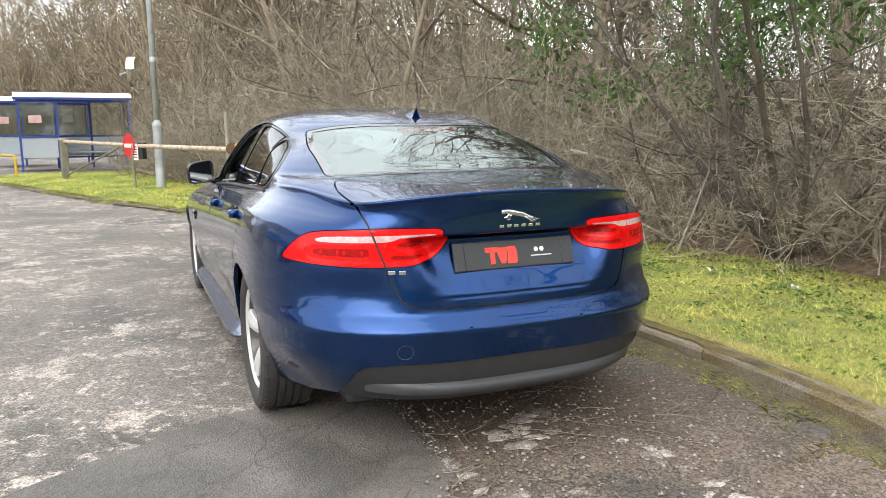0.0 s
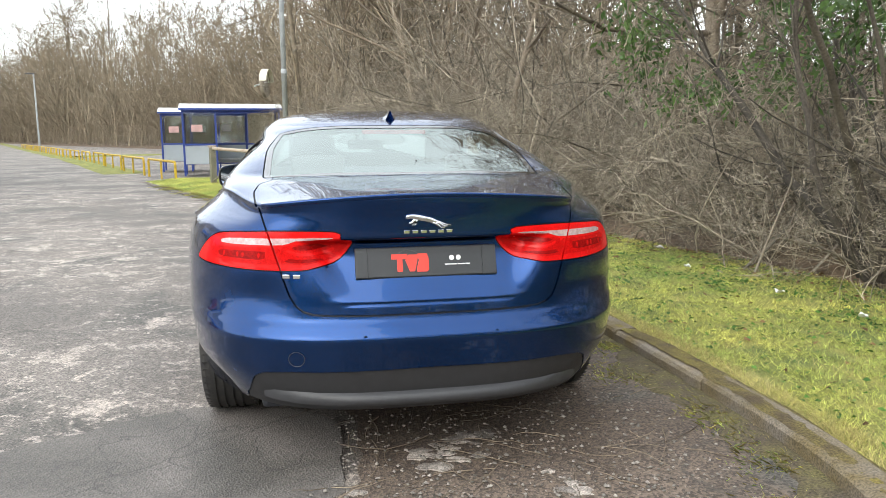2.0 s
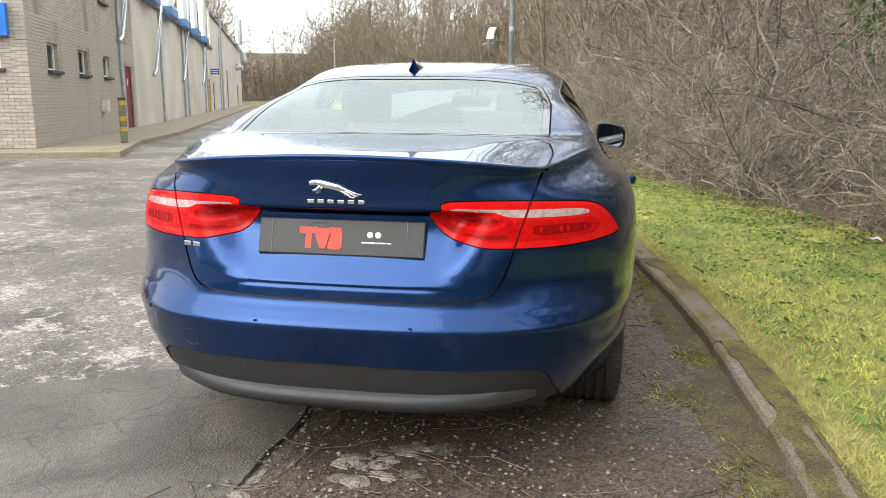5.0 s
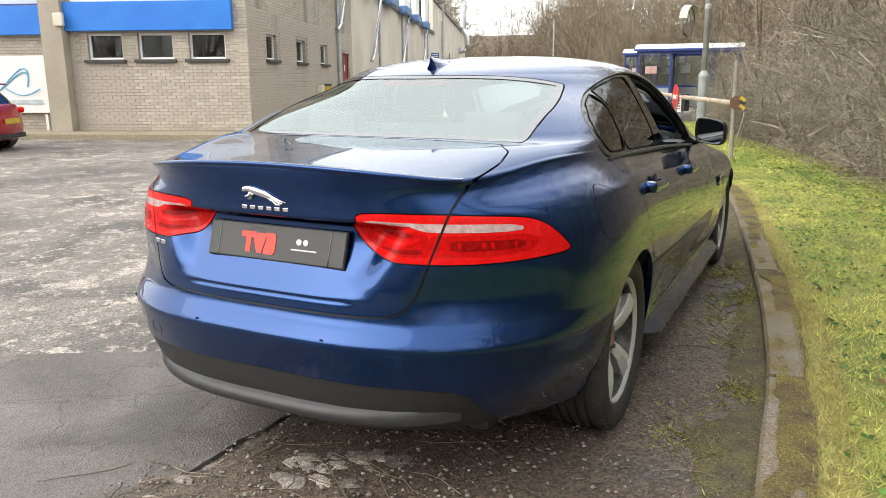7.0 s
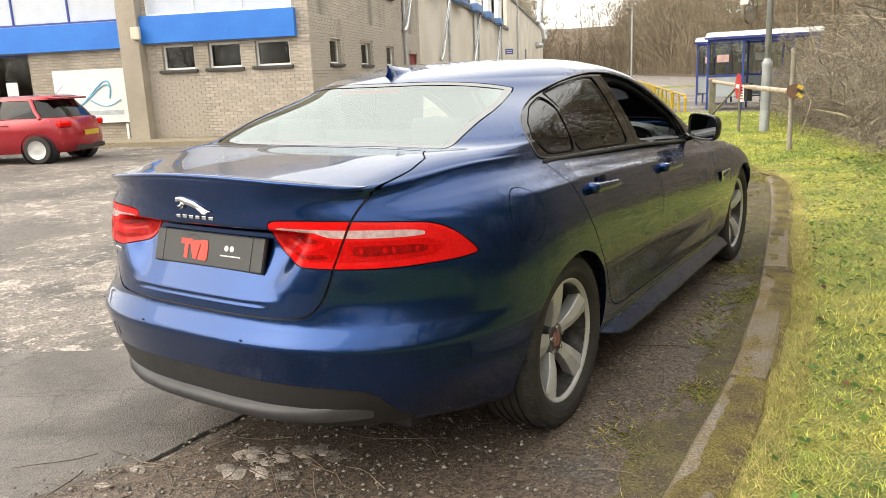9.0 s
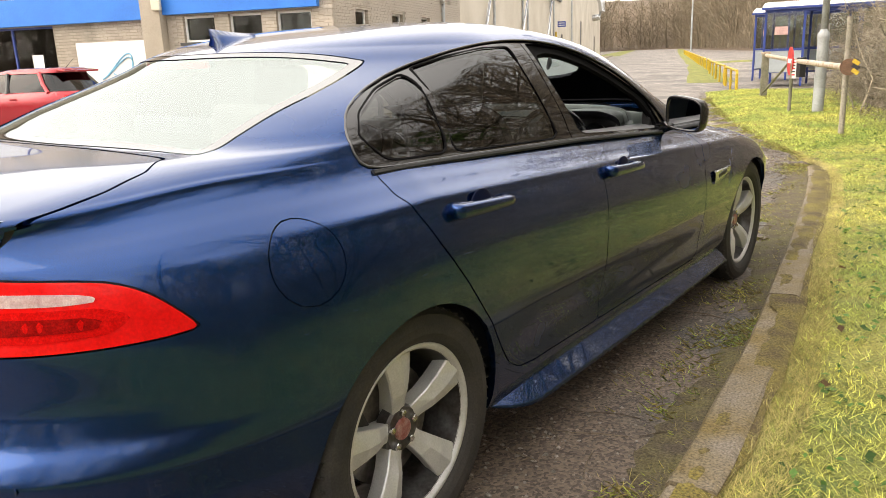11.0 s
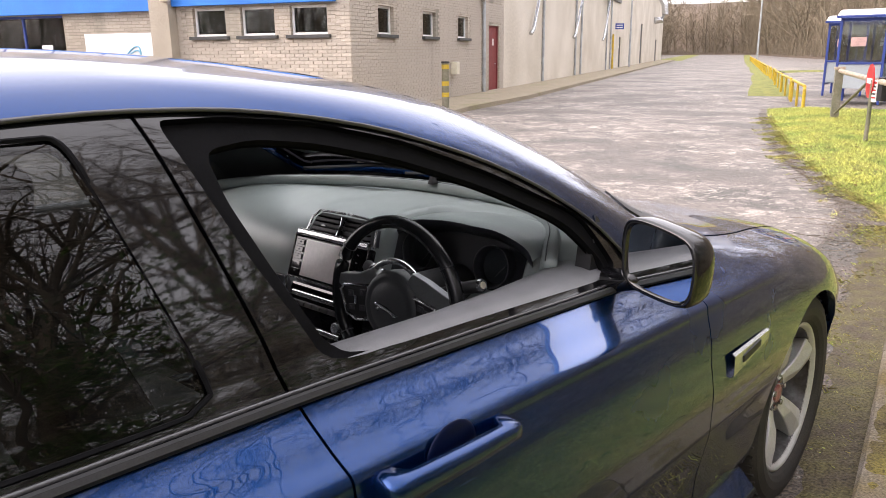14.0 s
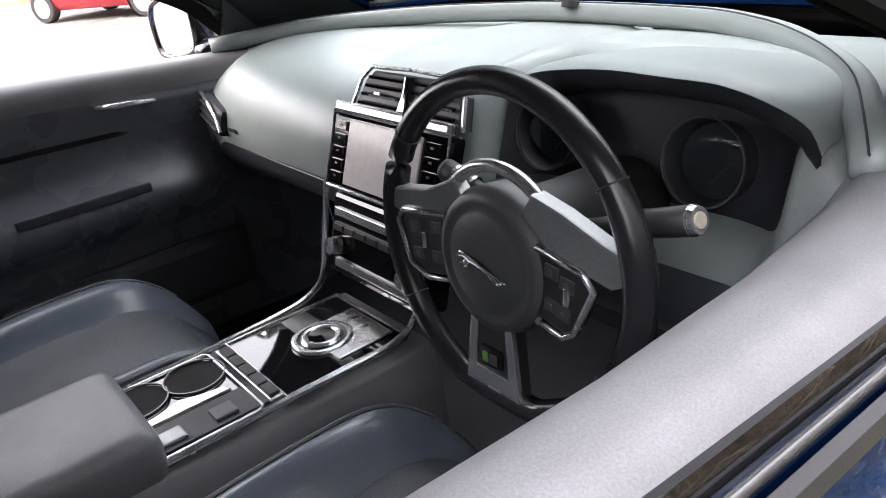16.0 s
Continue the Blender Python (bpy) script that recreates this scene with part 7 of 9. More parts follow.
v, f = sheet(lambda a, b: (0.172 + 0.412 * a, 2.905 - 0.035 * b - 0.06 * abs(2 * a - 1) ** 8, top_(0.172 + 0.412 * a) - (top_(0.172 + 0.412 * a) - 0.827) * b), 30, 8)
meshed("dial_recess", v, f, CABIN_DARK, dash, smooth=True)
for x in (0.236, 0.468):
    d = part("dial", lathe([(0.03, 0.052), (0.0, 0.055), (-0.020, 0.060), (-0.026, 0.0585), (-0.022, 0.056), (0.010, 0.049)], 48, "y"), CABIN_DARK, dash, "round instrument dial", smooth=True)
    d.matrix_local = pose(x, 2.865, 0.890, -12) @ Matrix.Scale(0.84, 4)
    part("dial_rim", lathe([(-0.0225, 0.0600), (-0.0265, 0.0600), (-0.0270, 0.0585), (-0.0235, 0.0580)], 48, "y"), GREY_PLASTIC, d, smooth=True)
    part("dial_face", lathe([(0.008, 0.051), (0.0081, 0.0005)], 40, "y"), CABIN_DARK, d)
    part("needle", box((0.0014, 0.002, 0.042), (0.012, 0.004, -0.014), (0, 40, 0)), GREY_PLASTIC, d)
    part("dial_glass", lathe([(-0.004, 0.053), (-0.0045, 0.0005)], 40, "y"), GLASS_CLEAR, d)

# centre stack: vents, screen, climate panel
vents = part("vent_panel", slab([(-0.128, -0.030), (0.128, -0.030), (0.116, 0.014), (0.098, 0.030), (-0.098, 0.030), (-0.116, 0.014)], -0.01, 0.012, bevel=0.003), CABIN_DARK, dash, "twin centre air vents under a silver arch")
vents.matrix_local = pose(0.022, 2.800, 0.926, 62)
for s in BOTH:
    for k in range(4):
        w_ = 0.100 - 0.004 * k
        part("vent_slat", box((w_, 0.004, 0.012), (s * (0.014 + w_ / 2), -0.021 + 0.0135 * k, 0.013), (25, 0, 0)), BLACK_GLOSS, vents)
    part("vent_tab", box((0.016, 0.005, 0.006), (s * 0.065, -0.006, 0.019), bevel=0.001), SATIN, vents)
part("vent_clip", slab([(-0.010, -0.028), (0.010, -0.028), (0.006, 0.0), (0.010, 0.026), (-0.010, 0.026), (-0.006, 0.0)], 0.010, 0.020, bevel=0.003), CHROME, vents)
part("vent_trim", pipe([(-0.136, -0.036, 0.012), (-0.124, 0.014, 0.014), (-0.103, 0.034, 0.014), (0.0, 0.037, 0.014), (0.103, 0.034, 0.014), (0.124, 0.014, 0.014), (0.136, -0.036, 0.012)], 0.0034, 6), SATIN, vents)
scr = part("screen_panel", box((0.285, 0.03, 0.118), (0, 0, 0), bevel=0.008), BLACK_GLOSS, dash, "gloss black touchscreen panel with a silver edge")
scr.matrix_local = pose(0.03, 2.735, 0.847, -20)
part("screen_edge", pipe([(-0.141, -0.014, -0.058), (-0.141, -0.014, 0.058), (0.141, -0.014, 0.058), (0.141, -0.014, -0.058)], 0.003, 6, closed=True), SATIN, scr)
part("screen_bar", box((0.278, 0.014, 0.016), (0, -0.010, 0.066), bevel=0.004), SATIN, scr, "satin silver bar over the screen")
# display area, its reflected brightness put into the colour
part("screen", box((0.178, 0.004, 0.098), (0.0, -0.0165, 0.0), bevel=0.001), SCREEN, scr)
for s in BOTH:
    for k in range(5):
        part("button", box((0.03, 0.004, 0.014), (s * 0.113, -0.0162, -0.040 + 0.0195 * k), bevel=0.001), BLACK_GLOSS, scr)
        part("button_mark", box((0.006, 0.001, 0.003), (s * 0.113, -0.0186, -0.040 + 0.0195 * k)), GREY_PLASTIC, scr)
clim = part("climate_panel", box((0.25, 0.05, 0.13), (0, 0, 0), bevel=0.008), BLACK_GLOSS, dash)
clim.matrix_local = pose(0.02, 2.715, 0.715, -16)
for k, (w_, z) in enumerate(((0.22, 0.036), (0.22, 0.012), (0.20, -0.045))):
    part("control_strip", box((w_, 0.006, 0.014), (0.0, -0.027, z), bevel=0.002), SATIN if k != 1 else BLACK_PLASTIC, clim)
for k in range(7):
    part("button", box((0.026, 0.004, 0.010), (-0.093 + 0.031 * k, -0.031, 0.012), bevel=0.001), BLACK_PLASTIC, clim)
for s in BOTH:
    part("control_knob", lathe([(-0.028, 0.015), (-0.045, 0.0135), (-0.047, 0.0005)], 20, "y"), SATIN, clim, smooth=False).location = (s * 0.095, 0.0, -0.018)
    # bright strip that falls from the stack and runs back along the console
    strip = spline([(s * 0.135, 2.715, 0.79), (s * 0.130, 2.69, 0.70), (s * 0.122, 2.665, 0.635), (s * 0.112, 2.60, 0.614), (s * 0.105, 2.45, 0.610), (s * 0.102, 2.26, 0.607)], 40)
    part("console_strip", pipe([tuple(p) for p in strip], 0.0055, 8), SATIN, dash, "satin silver strip")

# side vent by the passenger's door
sv_ = part("side_vent", box((0.10, 0.04, 0.06), (0, 0, 0), (0, 18, 0), bevel=0.012), CABIN_DARK, dash)
sv_.matrix_local = pose(-0.60, 2.745, 0.835, -12)
part("vent_trim", pipe([(-0.045, -0.02, 0.04), (0.0, -0.024, 0.025), (0.035, -0.024, 0.0), (0.052, -0.022, -0.030)], 0.004, 6), SATIN, sv_)
for k in range(3):
    part("vent_slat", box((0.08, 0.008, 0.003), (-0.005, -0.0215, -0.016 + 0.015 * k), (0, 18, 0)), GREY_PLASTIC, sv_)

# ---- steering wheel ----
RIM_LEATHER = mat("worn_black_leather", (0.022, 0.023, 0.026), 0.25, 0, 0.15, 12, 700, 0.12, 0.0005)
RIM_SOFT = mat("airbag_skin", (0.066, 0.069, 0.073), 0.5, 0, 0.12, 12, 800, 0.35, 0.0005)
SPOKE_GREY = mat("satin_grey_spoke", (0.24, 0.25, 0.255), 0.32, 0.5, 0.08, 20, 300, 0.03)
swheel = new("steering_wheel")
swheel.parent = car
swheel.matrix_local = pose(0.356, 2.643, 0.834, -5)
tagged(swheel, "black leather three-spoke steering wheel")
rimpts = [(0.184 * math.cos(a) * (1.0 + 0.012 * math.cos(2 * a)), 0, 0.182 * math.sin(a) if math.sin(a) > -0.93 else 0.182 * -0.955 * (abs(math.sin(a)) / 0.955) ** 0.3) for a in np.linspace(0, 6.2832, 73)[:-1]]
bm = pipe(rimpts, 0.015, 14, radii=[0.0148 + 0.0016 * float(1 - step(0.25, 0.6, abs(math.sin(a)))) for a in np.linspace(0, 6.2832, 73)[:-1]], closed=True)
part("rim", bm, RIM_LEATHER, swheel, smooth=True)
for a in (0.62, 2.52, 3.72, 5.70):
    part("seam", pipe([(0.184 * math.cos(a) + 0.0156 * math.cos(a) * math.cos(b), 0.0156 * math.sin(b), 0.182 * math.sin(a) + 0.0156 * math.sin(a) * math.cos(b)) for b in np.linspace(0, 6.2832, 17)[:-1]], 0.001, 4, closed=True), CABIN_DARK, swheel)
hub_ = part("airbag", lathe([(0.03, 0.081), (-0.002, 0.083), (-0.016, 0.077), (-0.020, 0.066), (-0.0172, 0.060), (-0.021, 0.055), (-0.024, 0.025), (-0.0245, 0.0005)], 48, "y"), RIM_SOFT, swheel, "round black airbag boss", smooth=True)
hub_.location.z = -0.008
emb2 = part("leaping_emblem", leaper(0.46), CHROME, swheel, "silver leaping emblem", smooth=True)
emb2.location = (0, -0.0255, -0.008)
part("arch_trim", pipe([(0.091 * math.cos(q), 0.006 - 0.006 * math.sin(q), 0.004 + 0.091 * math.sin(q)) for q in np.linspace(0.35, 2.79, 30)], 0.0075, 8), SATIN, swheel, "satin silver arch over the airbag", smooth=True)
for s in BOTH:
    # side spokes: a satin wing over a black switch panel in a thin bright frame
    wing_ = [(0.045, 0.056), (0.060, 0.080), (0.100, 0.070), (0.150, 0.052), (0.176, 0.044), (0.179, 0.020), (0.160, 0.010), (0.085, 0.026)] if s > 0 else [(0.045, 0.054), (0.062, 0.072), (0.110, 0.050), (0.165, 0.042), (0.178, 0.038), (0.179, 0.016), (0.160, 0.010), (0.085, 0.026)]
    sp = part("spoke", slab([(s * x, z) for x, z in wing_], -0.008, 0.011, bevel=0.003), SPOKE_GREY, swheel, "satin side spoke with switches")
    sp.matrix_local = pose(0, 0, 0, 90)
    wide_ = 0.158 if s < 0 else 0.138
    part("switch_panel", slab([(s * 0.060, -0.044), (s * 0.070, 0.026), (s * (wide_ - 0.006), 0.012), (s * wide_, 0.002), (s * (wide_ - 0.020), -0.046), (s * 0.106, -0.054)], -0.008, 0.012, bevel=0.003), BLACK_PLASTIC, sp)
    part("spoke_trim", pipe([(s * 0.070, 0.029, 0.013), (s * (wide_ - 0.008), 0.018, 0.013), (s * (wide_ + 0.005), 0.003, 0.013), (s * (wide_ - 0.017), -0.048, 0.013), (s * 0.107, -0.058, 0.013), (s * 0.070, -0.052, 0.011)], 0.0040, 8, closed=s < 0), SATIN, sp, smooth=True)
    for x, y, a in ((0.090, 0.008, 1), (wide_ - 0.028, 0.000, 1), (0.090, -0.028, 1), (wide_ - 0.032, -0.032, 1)):
        part("switch", box((0.018, 0.014, 0.003), (s * x, y, 0.0125), (0, 0, -8 * s), bevel=0.0012), RIM_SOFT, sp)
        part("switch_mark", box((0.005, 0.005, 0.0008), (s * x, y, 0.0149)), GREY_PLASTIC, sp)
    part("switch_roller", box((0.008, 0.020, 0.006), (s * 0.111, -0.012, 0.013), bevel=0.002), SATIN, sp)
sp = part("spoke", slab([(-0.030, -0.060), (0.030, -0.060), (0.042, -0.168), (-0.042, -0.168)], -0.008, 0.010, bevel=0.004), BLACK_PLASTIC, swheel, "lower spoke with a badge")
sp.matrix_local = pose(0, 0, 0, 90)
part("spoke_trim", slab([(-0.031, -0.064), (-0.044, -0.166), (0.044, -0.166), (0.031, -0.064), (0.020, -0.064), (0.026, -0.142), (-0.026, -0.142), (-0.020, -0.064)], 0.007, 0.0135, bevel=0.002), SATIN, sp)
part("badge", box((0.034, 0.024, 0.006), (0, -0.124, 0.0125), bevel=0.002), BLACK_GLOSS, sp)
part("badge_mark", box((0.008, 0.012, 0.002), (-0.007, -0.124, 0.0162)), mat("green_mark", (0.15, 0.35, 0.08), 0.4), sp)
part("badge_mark", box((0.011, 0.012, 0.002), (0.006, -0.124, 0.0162)), GREY_PLASTIC, sp)
part("column", lathe([(0.02, 0.062), (0.10, 0.058), (0.22, 0.062)], 24, "y"), BLACK_PLASTIC, swheel, smooth=True)
for s, ex, ez in ((1, 0.205, 0.074), (-1, 0.140, 0.055)):
    tip, root = Vector((s * ex, 0.047, ez)), Vector((s * 0.045, 0.058, 0.022))
    st = part("stalk", pipe([root, root.lerp(tip, 0.45), root.lerp(tip, 0.70), tip], 0.012, 14, radii=[0.009, 0.0105, 0.0140, 0.0145]), BLACK_PLASTIC, swheel, "black control stalk", smooth=True)
    way = (tip - root).normalized()
    for q in ((0.66,) if s > 0 else (0.55, 0.82)):
        c_ = root.lerp(tip, q)
        part("stalk_ring", rod(c_ - way * 0.002, c_ + way * 0.002, 0.0150, 0.0150, 18), SATIN, st)
    part("stalk_end", rod(tip - way * 0.002, tip + way * 0.004, 0.0148, 0.0125, 20), SATIN if s > 0 else BLACK_PLASTIC, st)
    part("stalk_lens", rod(tip, tip + way * 0.0055, 0.0085, 0.0075, 16), CREAM if s > 0 else BLACK_GLOSS, st)

# ---- centre console ----
v, f = [], []
for i in range(30):
    y = 1.75 + 0.95 * i / 29
    w_, h = 0.118 + 0.006 * math.sin(i * 0.3), 0.600 + 0.004 * math.sin(i / 5)
    for x, z in ((-w_ - 0.025, 0.30), (-w_ - 0.015, 0.52), (-w_ - 0.004, h - 0.006), (-w_ + 0.006, h), (w_ - 0.006, h), (w_ + 0.004, h - 0.006), (w_ + 0.015, 0.52), (w_ + 0.025, 0.30)):
        v.append((x, y, z))
f = [(i * 8 + j, i * 8 + j + 1, (i + 1) * 8 + j + 1, (i + 1) * 8 + j) for i in range(29) for j in range(7)]
console = meshed("centre_console", v, f, LEATHER_GREY, car, "dark console with gloss black panels", smooth=True)
part("gloss_panel", box((0.195, 0.205, 0.008), (0, 2.575, 0.606), bevel=0.003), BLACK_GLOSS, console)
part("gloss_panel", box((0.195, 0.195, 0.008), (0, 2.345, 0.604), bevel=0.003), BLACK_GLOSS, console)
part("panel_edge", pipe([(-0.098, 2.675, 0.610), (0.098, 2.675, 0.610), (0.098, 2.475, 0.610), (-0.098, 2.475, 0.610)], 0.003, 6, closed=True), SATIN, console)
part("selector_plate", box((0.112, 0.095, 0.0035), (0.02, 2.618, 0.6115), bevel=0.0015), SATIN, console)
part("rotary_selector", lathe([(0.610, 0.047), (0.6145, 0.047), (0.6155, 0.045), (0.6150, 0.038), (0.6148, 0.033), (0.6185, 0.0315), (0.6195, 0.027), (0.6180, 0.022), (0.6165, 0.021), (0.6165, 0.0005)], 64, "z"), SATIN, console, "flat silver rotary gear selector", smooth=True).location = (0.005, 2.585, 0)
part("selector_face", lathe([(0.6172, 0.0205), (0.6178, 0.0005)], 30, "z"), BLACK_GLOSS, console).location = (0.005, 2.585, 0)
part("selector_ring", lathe([(0.6149, 0.0385), (0.6156, 0.0375), (0.6154, 0.0335), (0.6147, 0.0325)], 48, "z"), BLACK_GLOSS, console).location = (0.005, 2.585, 0)
for k in range(4):
    part("text_bar", box((0.005, 0.009, 0.0012), (-0.024 + 0.017 * k, 2.650, 0.6139)), GREY_PLASTIC, console)
part("switch_strip", box((0.18, 0.022, 0.008), (0, 2.465, 0.609), bevel=0.002), SATIN, console)
part("panel_edge", pipe([(-0.090, 2.443, 0.610), (0.090, 2.443, 0.610), (0.097, 2.436, 0.610), (0.097, 2.255, 0.609), (-0.097, 2.255, 0.609), (-0.097, 2.436, 0.610)], 0.0032, 6, closed=True), SATIN, console)
for k in range(5):
    part("button", box((0.03, 0.016, 0.004), (-0.068 + 0.034 * k, 2.465, 0.6145), bevel=0.001), BLACK_PLASTIC, console)
# flat discs without depth; the wells' inner shade is painted near-black
WELL = mat("cup_well_rubber", (0.006, 0.006, 0.007), 0.9, 0, 0.2, 30, 300, 0.1)
for x, y in ((-0.050, 2.405), (-0.052, 2.322)):
    part("cup_holder", lathe([(0.606, 0.044), (0.6095, 0.043), (0.6088, 0.030), (0.6085, 0.0005)], 32, "z"), WELL, console, smooth=False).location = (x, y, 0)
    part("cup_ring", pipe([(x + 0.043 * math.cos(a), y + 0.043 * math.sin(a), 0.612) for a in np.linspace(0, 6.2832, 33)[:-1]], 0.0016, 6, closed=True), GREY_GLOSS, console)
for k, y in enumerate((2.40, 2.33)):
    part("switch_cap", box((0.030, 0.032, 0.005), (0.062, y, 0.6120), bevel=0.0025), SPOKE_GREY if k else GREY_PLASTIC, console)
part("cup_bridge", slab([(0.010, 2.285), (0.019, 2.29), (0.019, 2.43), (0.006, 2.425), (0.000, 2.395), (-0.012, 2.364), (0.000, 2.335)], 0.607, 0.6115, bevel=0.0015), SATIN, console, "bright leaf-shaped insert")
part("switch_bay", box((0.062, 0.175, 0.004), (0.056, 2.37, 0.6085), bevel=0.001), BLACK_PLASTIC, console)
part("armrest", box((0.215, 0.42, 0.075), (0.01, 2.10, 0.625), bevel=0.025, segments=4), LEATHER_GREY, console, "padded leather armrest lid", smooth=True)


# ---- seats ----
def seat(x0, y0=2.0, lift=0.0):
    e = new("front_seat")
    e.parent = car
    tagged(e, "dark leather front seat with side bolsters")

    def cushion(u, w):
        a = 2 * u - 1
        x = x0 + 0.262 * a
        y = y0 - 0.25 + 0.60 * w
        side = max(0, abs(a) - 0.46) / 0.54
        z = 0.505 + lift + 0.035 * math.sin(math.pi * min(w, 1) * 0.8) + 0.060 * math.sin(side * math.pi * 0.8) - 0.15 * side ** 4 - 0.14 * max(0, (w - 0.68) / 0.32) ** 2.4
        z -= 0.006 * math.exp(-((abs(a) - 0.50) / 0.035) ** 2) + 0.004 * math.exp(-((w - 0.62) / 0.03) ** 2) * (abs(a) < 0.5)
        return x, y, z

    v, f = sheet(cushion, 44, 36)
    meshed("cushion", v, f, LEATHER, e, smooth=True)
    v, f = sheet(lambda u, w: (x0 + 0.125 * (2 * u - 1), y0 - 0.2 + 0.47 * w, cushion(0.5 + 0.238 * (2 * u - 1), 0.083 + 0.783 * w)[2] + 0.0025), 20, 20)
    meshed("seat_insert", v, f, PERF, e, smooth=True)
    for s in (-1, 1):
        part("piping", pipe([tuple(Vector(cushion(0.5 + s * 0.385, w)) + Vector((0, 0, 0.003))) for w in np.linspace(0.05, 0.93, 24)], 0.0025, 5), LEATHER_GREY, e)

    def back(u, w):
        a = 2 * u - 1
        side = max(0, abs(a) - 0.5) / 0.5
        z = 0.50 + 0.60 * w
        y = y0 - 0.26 - 0.20 * w + 0.055 * math.sin(side * math.pi * 0.75) * (1 - 0.5 * w) - 0.10 * side ** 5 - 0.10 * max(0, (w - 0.86) / 0.14) ** 2.5
        return x0 + (0.265 - 0.06 * w ** 2) * a, y, z

    v, f = sheet(back, 36, 30)
    meshed("backrest", v, f, LEATHER, e, smooth=True)
    v, f = sheet(lambda u, w: (x0 + (0.25 - 0.06 * w ** 2) * (2 * u - 1), y0 - 0.37 - 0.20 * w + 0.04 * abs(2 * u - 1) ** 3, 0.48 + 0.60 * w), 16, 12)
    meshed("seat_back", v, f, CABIN_DARK, e, smooth=True)
    part("seat_base", box((0.46, 0.5, 0.16), (x0, y0, 0.38), bevel=0.03), CABIN_DARK, e)
    part("headrest", box((0.25, 0.09, 0.16), (x0, y0 - 0.50, 1.17), (-8, 0, 0), bevel=0.035, segments=4), LEATHER_GREY, e, smooth=True)
    for dx in (-0.05, 0.05):
        part("headrest_post", rod((x0 + dx, y0 - 0.485, 1.02), (x0 + dx, y0 - 0.495, 1.12), 0.006), CHROME, e)
    return e


PERF = mat("perforated_leather", (0.085, 0.095, 0.105), 0.4, 0, 0.2, 8, 420, 0.9, 0.0015)
seat(0.41, 2.33, 0.035)
seat(-0.37, 2.24)
rs = new("rear_seat")
rs.parent = car
tagged(rs, "dark leather rear bench")
part("cushion", box((1.25, 0.5, 0.14), (0, 1.32, 0.50), (6, 0, 0), bevel=0.05, segments=4), LEATHER, rs, smooth=True)
part("backrest", box((1.25, 0.14, 0.62), (0, 1.10, 0.80), (-18, 0, 0), bevel=0.05, segments=4), LEATHER, rs, smooth=True)
for x in (-0.36, 0.36):
    part("headrest", box((0.24, 0.08, 0.12), (x, 0.98, 1.10), (-12, 0, 0), bevel=0.03, segments=3), LEATHER_GREY, rs, smooth=True)

# ---- inside of the front doors ----
DOOR_DARK = mat("dark_door_skin", (0.105, 0.110, 0.128), 0.28, 0, 0.12, 10, 700, 0.3, 0.0005)
for s in BOTH:
    prof = spline([(0, 0.776, 0.958), (0, 0.755, 0.974), (0, 0.725, 0.978), (0, 0.700, 0.970), (0, 0.690, 0.945), (0, 0.688, 0.885), (0, 0.690, 0.80), (0, 0.660, 0.745), (0, 0.625, 0.700), (0, 0.640, 0.665), (0, 0.690, 0.60), (0, 0.70, 0.45), (0, 0.69, 0.33)], 40)[:, 1:]
    v = []
    for i in range(31):
        y = 2.06 + 0.93 * i / 30
        bump_ = 1 - step(2.66, 2.86, y)
        for x, z in prof:
            arm = math.exp(-((z - 0.70) / 0.06) ** 2)
            x2 = x + 0.055 * arm * (1 - bump_) - np.interp(y, [2.06, 2.40, 2.55, 2.72, 2.84, 2.99], [0, 0.0, 0.010, 0.036, 0.066, 0.10]) * np.interp(x, [0.695, 0.776], [1.0, 0.0]) * np.interp(z, [0.74, 0.86], [0.0, 1.0])
            v.append((s * x2, y, z + (np.interp(y, [2.06, 2.5, 2.99], [0.004, -0.016, -0.045]) if z > 0.9 else 0)))
    f = [(i * 40 + j, i * 40 + j + 1, (i + 1) * 40 + j + 1, (i + 1) * 40 + j) for i in range(30) for j in range(39)]
    edge_ = int(np.argmax(prof[:, 1] * (np.arange(40) > 6) + (np.arange(40) <= 6) * 9 < 0.948))
    trim_ = meshed("door_trim", v, [q for k, q in enumerate(f) if k % 39 >= edge_], DOOR_DARK, doors["front", s], "dark moulded door trim", smooth=True)
    meshed("sill_pad", v, [q for k, q in enumerate(f) if k % 39 < edge_], LEATHER_GREY, trim_, "soft grey pad along the window sill", smooth=True)
    part("pull_handle", pipe([(s * 0.684, 2.535, 0.890), (s * 0.664, 2.56, 0.889), (s * 0.660, 2.63, 0.884), (s * 0.682, 2.665, 0.878)], 0.007, 8), SATIN, doors["front", s], "satin silver inner door pull", smooth=True)
    part("armrest_groove", box((0.012, 0.26, 0.02), (s * 0.632, 2.45, 0.722), bevel=0.004), CABIN_DARK, doors["front", s])
    part("trim_strip", pipe([(s * 0.680, 2.10, 0.842), (s * 0.684, 2.4, 0.835), (s * 0.684, 2.70, 0.828), (s * 0.678, 2.82, 0.818)], 0.006, 6), BLACK_GLOSS, doors["front", s])
    part("door_pocket", box((0.05, 0.52, 0.14), (s * 0.655, 2.5, 0.50), bevel=0.02), CABIN_DARK, doors["front", s])
    part("pillar_corner", slab([(2.83, 0.935), (2.965, 0.925), (2.85, 1.05)], s * 0.70, s * 0.735), BLACK_PLASTIC, doors["front", s]).matrix_local = Matrix(((0, 0, 1, 0), (1, 0, 0, 0), (0, 1, 0, 0), (0, 0, 0, 1)))
